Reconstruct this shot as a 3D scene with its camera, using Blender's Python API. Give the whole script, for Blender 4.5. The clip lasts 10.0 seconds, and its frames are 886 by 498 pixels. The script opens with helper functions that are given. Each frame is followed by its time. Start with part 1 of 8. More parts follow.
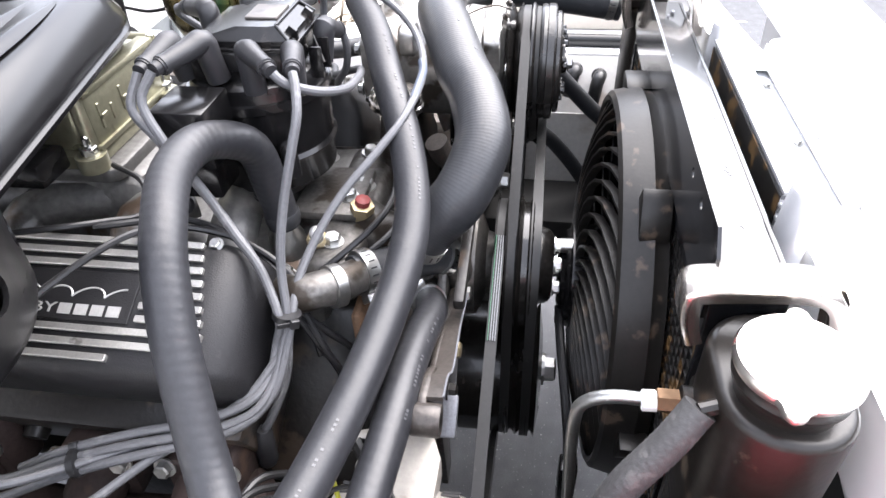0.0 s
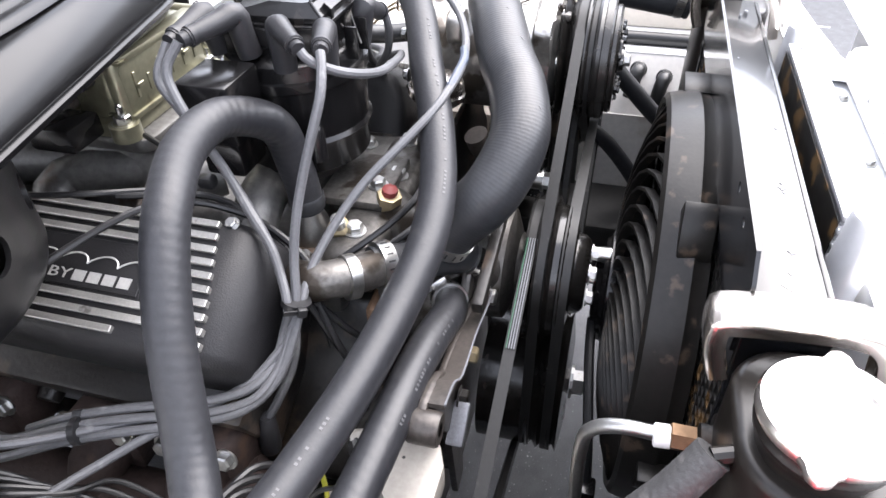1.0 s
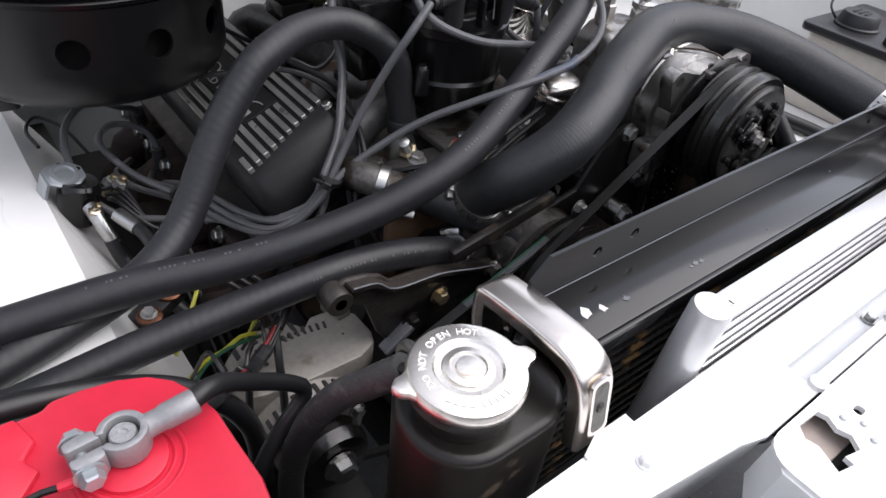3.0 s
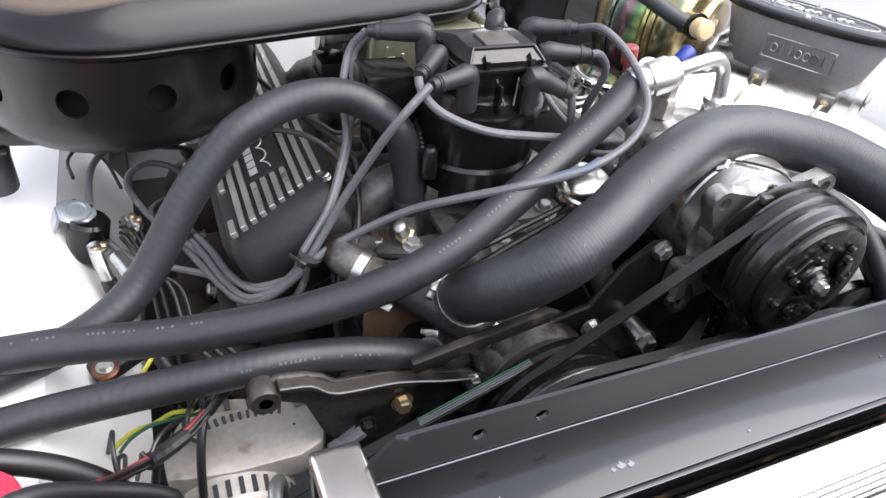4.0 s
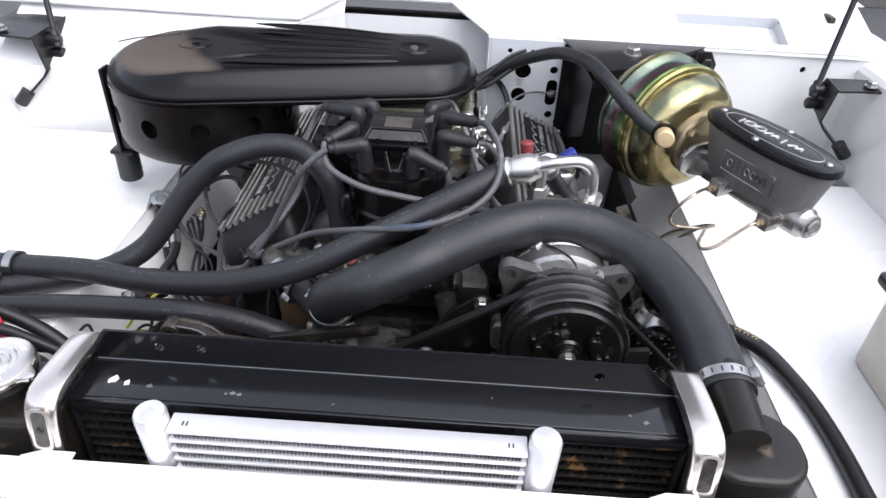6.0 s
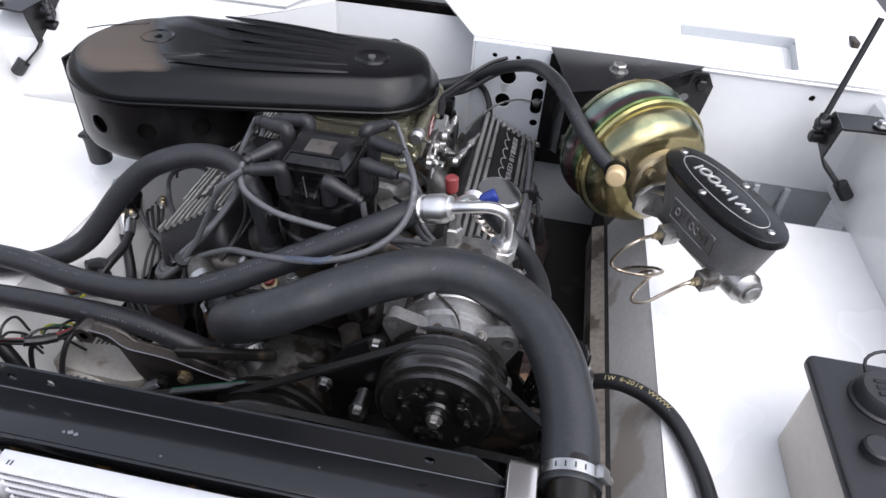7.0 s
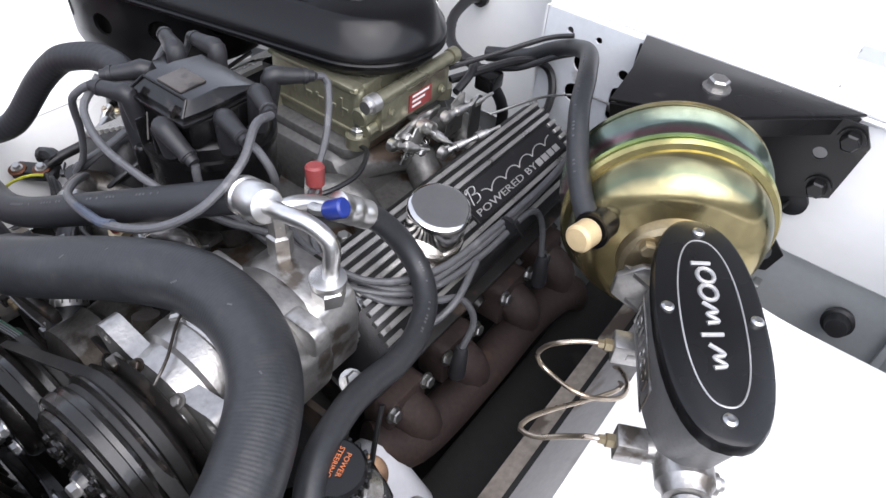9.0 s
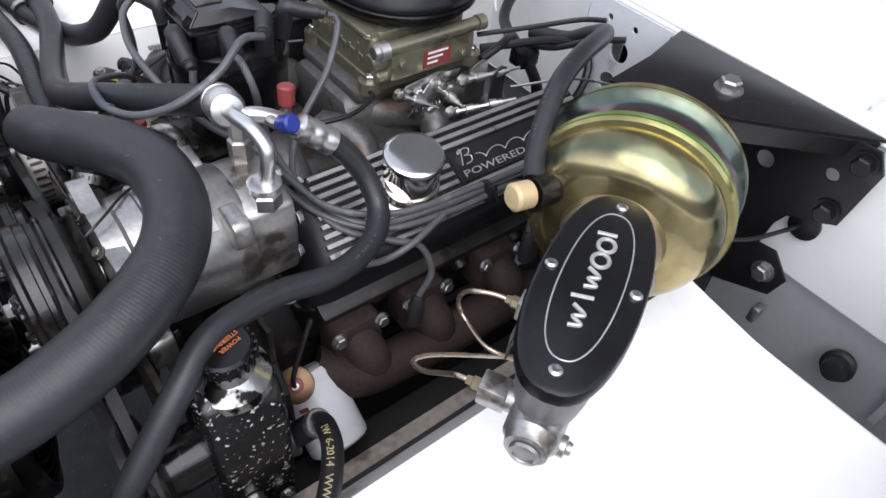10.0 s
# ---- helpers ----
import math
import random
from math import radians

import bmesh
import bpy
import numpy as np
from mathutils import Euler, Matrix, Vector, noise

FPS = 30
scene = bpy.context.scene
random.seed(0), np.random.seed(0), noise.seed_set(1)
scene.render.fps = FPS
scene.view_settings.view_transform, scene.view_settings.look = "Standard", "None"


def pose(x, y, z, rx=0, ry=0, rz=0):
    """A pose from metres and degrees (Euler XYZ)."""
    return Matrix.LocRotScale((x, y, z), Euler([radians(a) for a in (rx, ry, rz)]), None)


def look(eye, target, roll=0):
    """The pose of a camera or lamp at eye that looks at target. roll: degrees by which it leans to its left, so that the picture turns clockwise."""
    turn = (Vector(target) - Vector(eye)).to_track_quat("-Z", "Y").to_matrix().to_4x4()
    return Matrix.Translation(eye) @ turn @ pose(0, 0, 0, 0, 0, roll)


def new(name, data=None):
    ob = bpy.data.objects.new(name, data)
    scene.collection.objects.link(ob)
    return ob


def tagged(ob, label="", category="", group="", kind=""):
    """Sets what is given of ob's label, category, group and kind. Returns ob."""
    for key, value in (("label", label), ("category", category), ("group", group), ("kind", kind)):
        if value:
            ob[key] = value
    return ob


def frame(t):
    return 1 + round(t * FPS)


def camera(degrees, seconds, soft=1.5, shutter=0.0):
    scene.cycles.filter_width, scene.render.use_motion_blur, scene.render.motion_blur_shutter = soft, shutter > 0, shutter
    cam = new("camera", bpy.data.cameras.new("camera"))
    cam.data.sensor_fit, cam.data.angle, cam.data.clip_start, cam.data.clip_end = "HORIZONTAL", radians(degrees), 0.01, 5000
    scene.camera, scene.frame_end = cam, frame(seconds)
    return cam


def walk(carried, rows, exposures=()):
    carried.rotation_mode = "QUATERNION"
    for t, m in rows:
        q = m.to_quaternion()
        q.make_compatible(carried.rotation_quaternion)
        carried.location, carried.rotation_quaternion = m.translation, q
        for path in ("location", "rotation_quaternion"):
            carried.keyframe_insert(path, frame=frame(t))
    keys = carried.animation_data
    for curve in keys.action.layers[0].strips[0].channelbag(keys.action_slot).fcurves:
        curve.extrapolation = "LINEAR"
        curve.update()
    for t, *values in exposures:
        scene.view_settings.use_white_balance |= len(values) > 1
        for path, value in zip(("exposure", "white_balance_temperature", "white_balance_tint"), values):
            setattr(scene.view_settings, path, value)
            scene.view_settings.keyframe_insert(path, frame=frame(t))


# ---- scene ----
cam = camera(67.4, 10.0)
PATH = [
    (0, (-0.61, 0.107, 1.325), (0.927, 0.369, 0.072), -2.5),
    (0.5, (-0.594, 0.087, 1.314), (0.924, 0.331, 0.035), -2.5),
    (1, (-0.576, 0.078, 1.307), (0.911, 0.52, 0.044), -2.0),
    (1.5, (-0.637, 0.017, 1.313), (0.766, 0.708, 0.066), -0.2),
    (2, (-0.671, -0.077, 1.327), (0.596, 0.82, 0.066), 3.9),
    (2.5, (-0.603, -0.202, 1.332), (0.476, 0.928, 0.084), 7.3),
    (3, (-0.523, -0.205, 1.323), (0.527, 0.944, 0.067), 7.9),
    (3.2, (-0.48, -0.184, 1.329), (0.567, 0.994, 0.098), 9.0),
    (4.3, (-0.272, -0.22, 1.349), (0.278, 1.251, 0.11), 6.9),
    (4.5, (-0.225, -0.245, 1.348), (0.245, 1.253, 0.109), 7.6),
    (5, (-0.158, -0.343, 1.368), (0.151, 1.244, 0.189), 5.7),
    (5.5, (-0.076, -0.44, 1.411), (0.103, 1.189, 0.264), 4.1),
    (5.7, (-0.024, -0.446, 1.436), (0.068, 1.195, 0.295), 3.6),
    (6.8, (0.217, -0.403, 1.572), (0.009, 1.164, 0.347), 3.6),
    (7, (0.237, -0.344, 1.566), (0.033, 1.189, 0.298), 4.6),
    (7.5, (0.29, -0.226, 1.552), (0.029, 1.262, 0.241), 4.1),
    (8, (0.352, -0.113, 1.529), (-0.097, 1.297, 0.185), 4.1),
    (8.5, (0.427, 0.02, 1.505), (-0.23, 1.322, 0.136), 4.7),
    (9, (0.508, 0.034, 1.469), (-0.27, 1.247, 0.082), 6.1),
    (9.5, (0.624, 0.02, 1.452), (-0.263, 1.097, 0.019), 5.8),
    (10, (0.675, 0.111, 1.462), (-0.354, 1.081, 0.048), 7.7),
]
walk(cam, [(t, look(eye, target, roll)) for t, eye, target, roll in PATH], [(0.0, 3.5, 6550, 14), (1.0, 3.27, 6550, 14), (2.0, 3.02, 6550, 14), (2.5, 2.03, 6550, 14), (3.0, 1.42, 6550, 14), (4.5, 2.98, 6500, 14), (5.0, 2.92, 6500, 14), (5.5, 2.1, 6400, 14), (7.0, 1.55, 6300, 14), (7.5, 1.55, 6300, 14), (8.5, 1.9, 6300, 14), (9.5, 1.83, 6300, 14), (10.0, 1.5, 6300, 14)])

# ---- world and light ----
world = bpy.data.worlds.new("sky")
world.use_nodes = True
scene.world = world
wt = world.node_tree
sky = wt.nodes.new("ShaderNodeTexSky")
sky.sky_type = "NISHITA"
sky.sun_disc = False
sky.sun_elevation, sky.sun_rotation = radians(58), radians(127)
wt.nodes["Background"].inputs["Strength"].default_value = 0.135
pale = wt.nodes.new("ShaderNodeHueSaturation")  # thin white overcast
pale.inputs["Saturation"].default_value = 0.32
wt.links.new(sky.outputs["Color"], pale.inputs["Color"])
wt.links.new(pale.outputs["Color"], wt.nodes["Background"].inputs["Color"])
sun = new("sun", bpy.data.lights.new("sun", "SUN"))
sun.data.energy, sun.data.angle, sun.data.color = 0.8, radians(70), (1.0, 0.97, 0.93)
sun.matrix_world = look((1.2, -0.9, 2.4), (0, 0, 0))

# ---- materials ----
MATS = {}


def material(name, color, rough=0.5, metal=0.0, vary=0.15, scale=30.0, bump=0.0, bump_scale=200.0, stain=None, stain_at=0.6,
             stain_scale=9.0, stain_rough=None, coat=0.0, spec=0.5, end=None):
    """A surface with fine grain, a broad drift of tone and, where stain is given, blotches of a second colour."""
    m = bpy.data.materials.new(name)
    m.use_nodes = True
    t, n, l = m.node_tree, m.node_tree.nodes, m.node_tree.links
    b = n["Principled BSDF"]
    pos = n.new("ShaderNodeNewGeometry").outputs["Position"]

    def tex(s, detail):
        q = n.new("ShaderNodeTexNoise")
        q.inputs["Scale"].default_value, q.inputs["Detail"].default_value = s, detail
        l.new(pos, q.inputs["Vector"])
        return q.outputs["Fac"]

    fine, broad = tex(scale * 8, 4.0), tex(scale * 0.35, 3.0)
    add = n.new("ShaderNodeMath")
    add.operation = "ADD"
    l.new(fine, add.inputs[0])
    l.new(broad, add.inputs[1])
    ramp = n.new("ShaderNodeMapRange")
    ramp.inputs["From Min"].default_value, ramp.inputs["From Max"].default_value = 0.6, 1.4
    ramp.inputs["To Min"].default_value, ramp.inputs["To Max"].default_value = 1 - vary, 1 + vary
    l.new(add.outputs[0], ramp.inputs["Value"])
    mul = n.new("ShaderNodeVectorMath")
    mul.operation = "SCALE"
    mul.inputs[0].default_value = color
    l.new(ramp.outputs[0], mul.inputs["Scale"])
    out = mul.outputs[0]
    if stain:
        s = n.new("ShaderNodeMapRange")
        s.inputs["From Min"].default_value, s.inputs["From Max"].default_value = stain_at, stain_at + 0.06
        l.new(tex(stain_scale, 6.0), s.inputs["Value"])
        if end:  # dust and grazing sheen as colour, thicker towards one end, askew across x
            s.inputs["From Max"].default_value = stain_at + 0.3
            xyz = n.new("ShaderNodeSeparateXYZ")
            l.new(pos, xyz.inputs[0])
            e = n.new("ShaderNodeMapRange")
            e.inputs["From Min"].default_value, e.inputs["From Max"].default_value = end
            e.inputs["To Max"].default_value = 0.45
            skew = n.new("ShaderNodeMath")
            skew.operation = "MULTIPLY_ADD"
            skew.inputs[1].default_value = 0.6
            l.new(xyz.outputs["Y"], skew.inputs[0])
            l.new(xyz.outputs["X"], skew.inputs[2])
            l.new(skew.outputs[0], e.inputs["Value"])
            # the sheen is painted on flat tops only
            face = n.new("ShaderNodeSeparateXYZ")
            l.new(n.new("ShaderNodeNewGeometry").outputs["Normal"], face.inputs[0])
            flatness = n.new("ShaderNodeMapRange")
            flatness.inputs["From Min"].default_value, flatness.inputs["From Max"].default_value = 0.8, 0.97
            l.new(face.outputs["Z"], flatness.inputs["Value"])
            on_tops = n.new("ShaderNodeMath")
            on_tops.operation = "MULTIPLY"
            l.new(e.outputs[0], on_tops.inputs[0])
            l.new(flatness.outputs[0], on_tops.inputs[1])
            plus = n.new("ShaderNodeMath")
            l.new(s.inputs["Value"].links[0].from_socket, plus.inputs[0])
            l.new(on_tops.outputs[0], plus.inputs[1])
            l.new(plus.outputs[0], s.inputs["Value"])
        mix = n.new("ShaderNodeMix")
        mix.data_type = "RGBA"
        l.new(s.outputs[0], mix.inputs["Factor"])
        l.new(out, mix.inputs["A"])
        mix.inputs["B"].default_value = (*stain, 1)
        out = mix.outputs["Result"]
        if stain_rough is not None:
            r = n.new("ShaderNodeMapRange")
            r.inputs["To Min"].default_value, r.inputs["To Max"].default_value = rough, stain_rough
            l.new(s.outputs[0], r.inputs["Value"])
            l.new(r.outputs[0], b.inputs["Roughness"])
    l.new(out, b.inputs["Base Color"])
    if stain_rough is None:
        r = n.new("ShaderNodeMapRange")
        r.inputs["From Min"].default_value, r.inputs["From Max"].default_value = 0.3, 0.7
        r.inputs["To Min"].default_value, r.inputs["To Max"].default_value = max(rough - 0.08, 0.02), min(rough + 0.08, 1)
        l.new(broad, r.inputs["Value"])
        l.new(r.outputs[0], b.inputs["Roughness"])
    b.inputs["Metallic"].default_value, b.inputs["Coat Weight"].default_value = metal, coat
    b.inputs["Specular IOR Level"].default_value = spec
    if bump:
        bn = n.new("ShaderNodeBump")
        bn.inputs["Strength"].default_value, bn.inputs["Distance"].default_value = bump, 0.001
        l.new(tex(bump_scale, 3.0), bn.inputs["Height"])
        l.new(bn.outputs[0], b.inputs["Normal"])
    MATS[name] = m
    return m


WHITE = material("white_paint", (0.80, 0.80, 0.79), 0.28, vary=0.03, scale=6, coat=0.3)
# worn white; its grey also serves as shade in the cowl inlet
WORNSHADE = material("worn_shaded_white_paint", (0.62, 0.64, 0.66), 0.4, vary=0.06, scale=14, stain=(0.42, 0.42, 0.42), stain_at=0.66, stain_scale=20)
FLANGE = material("dirty_white_flange", (0.66, 0.64, 0.61), 0.5, vary=0.12, scale=14, stain=(0.46, 0.41, 0.36), stain_at=0.56, stain_scale=9)
LEDGE = material("dirt_brown_ledge", (0.24, 0.21, 0.18), 0.7, vary=0.4, scale=14, bump=0.3, bump_scale=120, stain=(0.09, 0.072, 0.058), stain_at=0.54, stain_scale=16)
BEIGE = material("beige_primer", (0.42, 0.35, 0.31), 0.6, vary=0.12, scale=20)
BOWL = material("dull_black_pan", (0.0042, 0.0041, 0.0045), 0.34, vary=0.3, scale=10, bump=0.05, bump_scale=400, spec=0.35, stain=(0.009, 0.0086, 0.0085), stain_at=0.64, stain_scale=9)
# the cooler's aluminium darkened: shade between its plates put into the colour
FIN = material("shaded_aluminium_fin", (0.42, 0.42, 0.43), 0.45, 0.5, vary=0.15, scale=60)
# filter paper blackened: the shade inside the pan put into its colour
PLEATS = material("shade_black_filter_paper", (0.012, 0.011, 0.010), 0.85, vary=0.3, scale=30, spec=0.2)
# white paint greyed to hold the shade behind the aprons
SHADEGREY = material("grey_shadow_paint", (0.5, 0.52, 0.52), 0.45, vary=0.08, scale=12)
RUBBER = material("black_rubber", (0.021, 0.022, 0.0245), 0.42, vary=0.3, scale=25, bump=0.15, bump_scale=260, spec=0.45, stain=(0.028, 0.028, 0.029), stain_at=0.6, stain_scale=70)
HEATER = material("black_heater_rubber", (0.0165, 0.017, 0.0195), 0.44, vary=0.3, scale=25, bump=0.2, bump_scale=260, spec=0.42, stain=(0.022, 0.022, 0.024), stain_at=0.6, stain_scale=60)
WIRE = material("grey_silicone", (0.078, 0.079, 0.084), 0.44, vary=0.25, scale=40, bump=0.1, bump_scale=500, stain=(0.13, 0.13, 0.135), stain_at=0.62, stain_scale=40)
CABLE = material("black_cable", (0.010, 0.010, 0.011), 0.42, vary=0.3, scale=30)
BOOT = material("dark_boot_rubber", (0.020, 0.020, 0.022), 0.45, vary=0.25, scale=40, bump=0.15, bump_scale=300, spec=0.4)
PLASTIC = material("black_plastic", (0.0055, 0.0053, 0.0056), 0.2, vary=0.3, scale=30, bump=0.06, bump_scale=200, spec=0.4, stain=(0.018, 0.016, 0.015), stain_at=0.62, stain_scale=24)
SATIN = material("black_satin_paint", (0.0075, 0.0072, 0.0076), 0.3, vary=0.3, scale=12, bump=0.08, bump_scale=300, spec=0.42, stain=(0.035, 0.03, 0.027), stain_at=0.66, stain_scale=14)
LIDBLACK = material("dusty_sheen_black_lid", (0.0034, 0.0033, 0.0036), 0.22, vary=0.3, scale=8, bump=0.02, bump_scale=60, spec=0.3, stain=(0.085, 0.066, 0.052), stain_at=0.58, stain_scale=3.2, stain_rough=0.6, end=(0.01, -0.035))
HOODDARK = material("dark_hood_lining", (0.26, 0.26, 0.265), 0.8, vary=0.2, scale=8)
RADBLACK = material("gloss_black_paint", (0.0065, 0.0068, 0.008), 0.17, coat=0.2, spec=0.5, vary=0.3, scale=10, stain=(0.03, 0.03, 0.03), stain_at=0.76, stain_scale=60)
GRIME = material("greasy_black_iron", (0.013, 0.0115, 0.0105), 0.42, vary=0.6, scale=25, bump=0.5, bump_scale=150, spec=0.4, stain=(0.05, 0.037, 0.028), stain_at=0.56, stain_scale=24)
CRACKLE = material("black_crackle_paint", (0.0085, 0.0083, 0.0092), 0.45, vary=0.3, scale=30, bump=0.35, bump_scale=700, spec=0.35, stain=(0.035, 0.033, 0.033), stain_at=0.68, stain_scale=18)
RUST = material("rusty_iron", (0.027, 0.0175, 0.0155), 0.72, vary=0.5, scale=22, bump=0.7, bump_scale=140, spec=0.3, stain=(0.05, 0.03, 0.021), stain_at=0.62, stain_scale=24)
CHROME = material("dull_chrome", (0.74, 0.69, 0.64), 0.24, 1.0, vary=0.06, scale=8, bump=0.03, bump_scale=300, stain=(0.56, 0.47, 0.38), stain_at=0.64, stain_scale=12, stain_rough=0.36)
FITTING = material("bright_aluminium", (0.70, 0.69, 0.67), 0.34, 1.0, vary=0.08, scale=30, bump=0.04, bump_scale=400, stain=(0.5, 0.42, 0.36), stain_at=0.66, stain_scale=14)
SATINCHROME = material("satin_chrome", (0.72, 0.71, 0.69), 0.17, 1.0, vary=0.05, scale=20, bump=0.02, bump_scale=600)
CAPSTEEL = material("cap_steel", (0.86, 0.82, 0.76), 0.27, 1.0, vary=0.08, scale=60, bump=0.05, bump_scale=500)
STEEL = material("zinc_steel", (0.46, 0.46, 0.45), 0.34, 1.0, vary=0.15, scale=40, stain=(0.35, 0.3, 0.24), stain_at=0.66, stain_scale=60)
CAST = material("cast_aluminium", (0.40, 0.39, 0.375), 0.36, 0.9, vary=0.22, scale=25, bump=0.3, bump_scale=300, stain=(0.16, 0.14, 0.12), stain_at=0.57, stain_scale=22)
PALECAST = material("dull_cast_alternator", (0.36, 0.34, 0.31), 0.5, 0.4, vary=0.18, scale=20, bump=0.15, bump_scale=420, stain=(0.24, 0.21, 0.175), stain_at=0.58, stain_scale=18)
ARMCAST = material("worn_dirty_casting", (0.05, 0.043, 0.038), 0.42, 0.35, vary=0.5, scale=30, bump=0.5, bump_scale=160, stain=(0.014, 0.012, 0.011), stain_at=0.5, stain_scale=20)
DARKCAST = material("dirty_cast_aluminium", (0.11, 0.104, 0.097), 0.42, 0.65, vary=0.45, scale=25, bump=0.5, bump_scale=220, stain=(0.035, 0.028, 0.022), stain_at=0.52, stain_scale=20)
INTAKE = material("grey_cast_manifold", (0.13, 0.127, 0.122), 0.45, 0.55, vary=0.4, scale=18, bump=0.4, bump_scale=220, stain=(0.07, 0.048, 0.034), stain_at=0.56, stain_scale=16)
COOLER = material("bare_aluminium", (0.72, 0.72, 0.73), 0.36, 0.55, vary=0.05, scale=20, stain=(0.6, 0.6, 0.6), stain_at=0.68, stain_scale=30)
RIB = material("polished_rib", (0.44, 0.43, 0.41), 0.34, 0.8, vary=0.2, scale=60, bump=0.1, bump_scale=300, stain=(0.2, 0.19, 0.18), stain_at=0.64, stain_scale=50)
OLIVE = material("olive_gold_anodised", (0.27, 0.26, 0.185), 0.32, 0.7, vary=0.18, scale=20, bump=0.15, bump_scale=400, stain=(0.15, 0.125, 0.09), stain_at=0.62, stain_scale=18)
BRASS = material("zinc_gold", (0.40, 0.33, 0.21), 0.36, 0.85, vary=0.15, scale=40)
COPPER = material("nickel_copper_line", (0.50, 0.42, 0.33), 0.3, 0.95, vary=0.12, scale=50)
RED = material("red_plastic", (0.62, 0.022, 0.05), 0.42, vary=0.08, scale=10, bump=0.04, bump_scale=300)
REDCAP = material("faded_red_cap", (0.20, 0.032, 0.03), 0.5, vary=0.15, scale=60)
BLUECAP = material("blue_cap", (0.012, 0.03, 0.2), 0.35, vary=0.15, scale=60)
LABEL = material("white_label", (0.78, 0.78, 0.76), 0.5, vary=0.04, scale=30)
INK = material("dark_ink", (0.03, 0.03, 0.032), 0.5, vary=0.1, scale=30)
SCRIPT = material("silver_lettering", (0.46, 0.455, 0.445), 0.38, 0.55, vary=0.15, scale=60)
TAN = material("brown_deposit", (0.085, 0.047, 0.025), 0.7, vary=0.5, scale=45, bump=0.3, bump_scale=260)
ORANGE = material("orange_print", (0.48, 0.14, 0.05), 0.6, vary=0.3, scale=120)
YELLOW = material("yellow_print", (0.34, 0.29, 0.15), 0.5, vary=0.2, scale=100)
YGREEN = material("yellow_wire", (0.42, 0.42, 0.04), 0.45, vary=0.1, scale=60)
REDWIRE = material("red_wire", (0.16, 0.010, 0.012), 0.45, vary=0.2, scale=60)
GREENWIRE = material("green_wire", (0.015, 0.1, 0.05), 0.45, vary=0.2, scale=60)
BLUEWIRE = material("blue_wire", (0.02, 0.05, 0.22), 0.45, vary=0.2, scale=60)
FADED = material("faded_hose_print", (0.07, 0.07, 0.074), 0.5, vary=0.3, scale=120)
PALEWORN = material("worn_edge", (0.16, 0.165, 0.18), 0.4, 0.3, vary=0.3, scale=60)
VALVE = material("pale_gold_plastic", (0.60, 0.46, 0.26), 0.45, 0.2, vary=0.08, scale=60)
# dust and the sky's sheen, both put into a paler brown
DUSTSHEEN = material("dusty_sheen_plastic", (0.07, 0.062, 0.056), 0.45, vary=0.25, scale=30, stain=(0.03, 0.028, 0.027), stain_at=0.58, stain_scale=40)
PALEZINC = material("pale_zinc_plate", (0.40, 0.43, 0.45), 0.32, 0.6, vary=0.08, scale=30, stain=(0.45, 0.45, 0.43), stain_at=0.62, stain_scale=40)
LEADPOST = material("scored_lead", (0.42, 0.42, 0.43), 0.4, 0.5, vary=0.3, scale=60, bump=0.3, bump_scale=300)
LEAD = material("grey_lead", (0.30, 0.30, 0.31), 0.5, 0.45, vary=0.15, scale=40, bump=0.2, bump_scale=400)
FILTER = material("white_filter_paint", (0.66, 0.67, 0.7), 0.3, vary=0.06, scale=20, stain=(0.4, 0.4, 0.4), stain_at=0.7, stain_scale=20)
CHIPPED = material("chipped_black_paint", (0.009, 0.009, 0.009), 0.26, vary=0.3, scale=30, bump=0.25, bump_scale=300, stain=(0.5, 0.49, 0.47), stain_at=0.615, stain_scale=170, stain_rough=0.4)
RESERVOIR = material("yellowed_translucent_plastic", (0.62, 0.57, 0.5), 0.4, vary=0.08, scale=12)
TANKBLACK = material("worn_black_tank", (0.011, 0.009, 0.0075), 0.3, spec=0.35, vary=0.4, scale=20, bump=0.15, bump_scale=160, stain=(0.09, 0.07, 0.05), stain_at=0.66, stain_scale=22)
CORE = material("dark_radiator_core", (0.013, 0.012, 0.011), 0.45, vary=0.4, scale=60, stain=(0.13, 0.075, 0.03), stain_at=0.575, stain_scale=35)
MASTER = material("cast_grey_master", (0.19, 0.187, 0.185), 0.46, 0.5, vary=0.15, scale=30, bump=0.35, bump_scale=600)
MCLID = material("black_anodised_lid", (0.006, 0.006, 0.0065), 0.24, vary=0.25, scale=30, bump=0.03, bump_scale=500, spec=0.4)
ASPHALT = material("asphalt", (0.10, 0.102, 0.108), 0.85, vary=0.4, scale=60, bump=0.5, bump_scale=300, stain=(0.42, 0.42, 0.42), stain_at=0.66, stain_scale=170)
CHASSIS = material("black_chassis", (0.011, 0.0105, 0.010), 0.7, vary=0.4, scale=12, bump=0.15, bump_scale=120, stain=(0.03, 0.026, 0.023), stain_at=0.62, stain_scale=9)
BELT = material("belt_rubber", (0.012, 0.0118, 0.0115), 0.5, vary=0.35, scale=40, spec=0.35, stain=(0.03, 0.029, 0.027), stain_at=0.62, stain_scale=60)
PULLEY = material("black_pulley", (0.0085, 0.0078, 0.0072), 0.22, vary=0.5, scale=40, bump=0.2, bump_scale=160, spec=0.55, stain=(0.022, 0.0185, 0.016), stain_at=0.6, stain_scale=80)
FANBLACK = material("dusty_fan_plastic", (0.010, 0.009, 0.008), 0.4, vary=0.4, scale=20, bump=0.1, bump_scale=300, spec=0.3, stain=(0.055, 0.04, 0.03), stain_at=0.6, stain_scale=45)
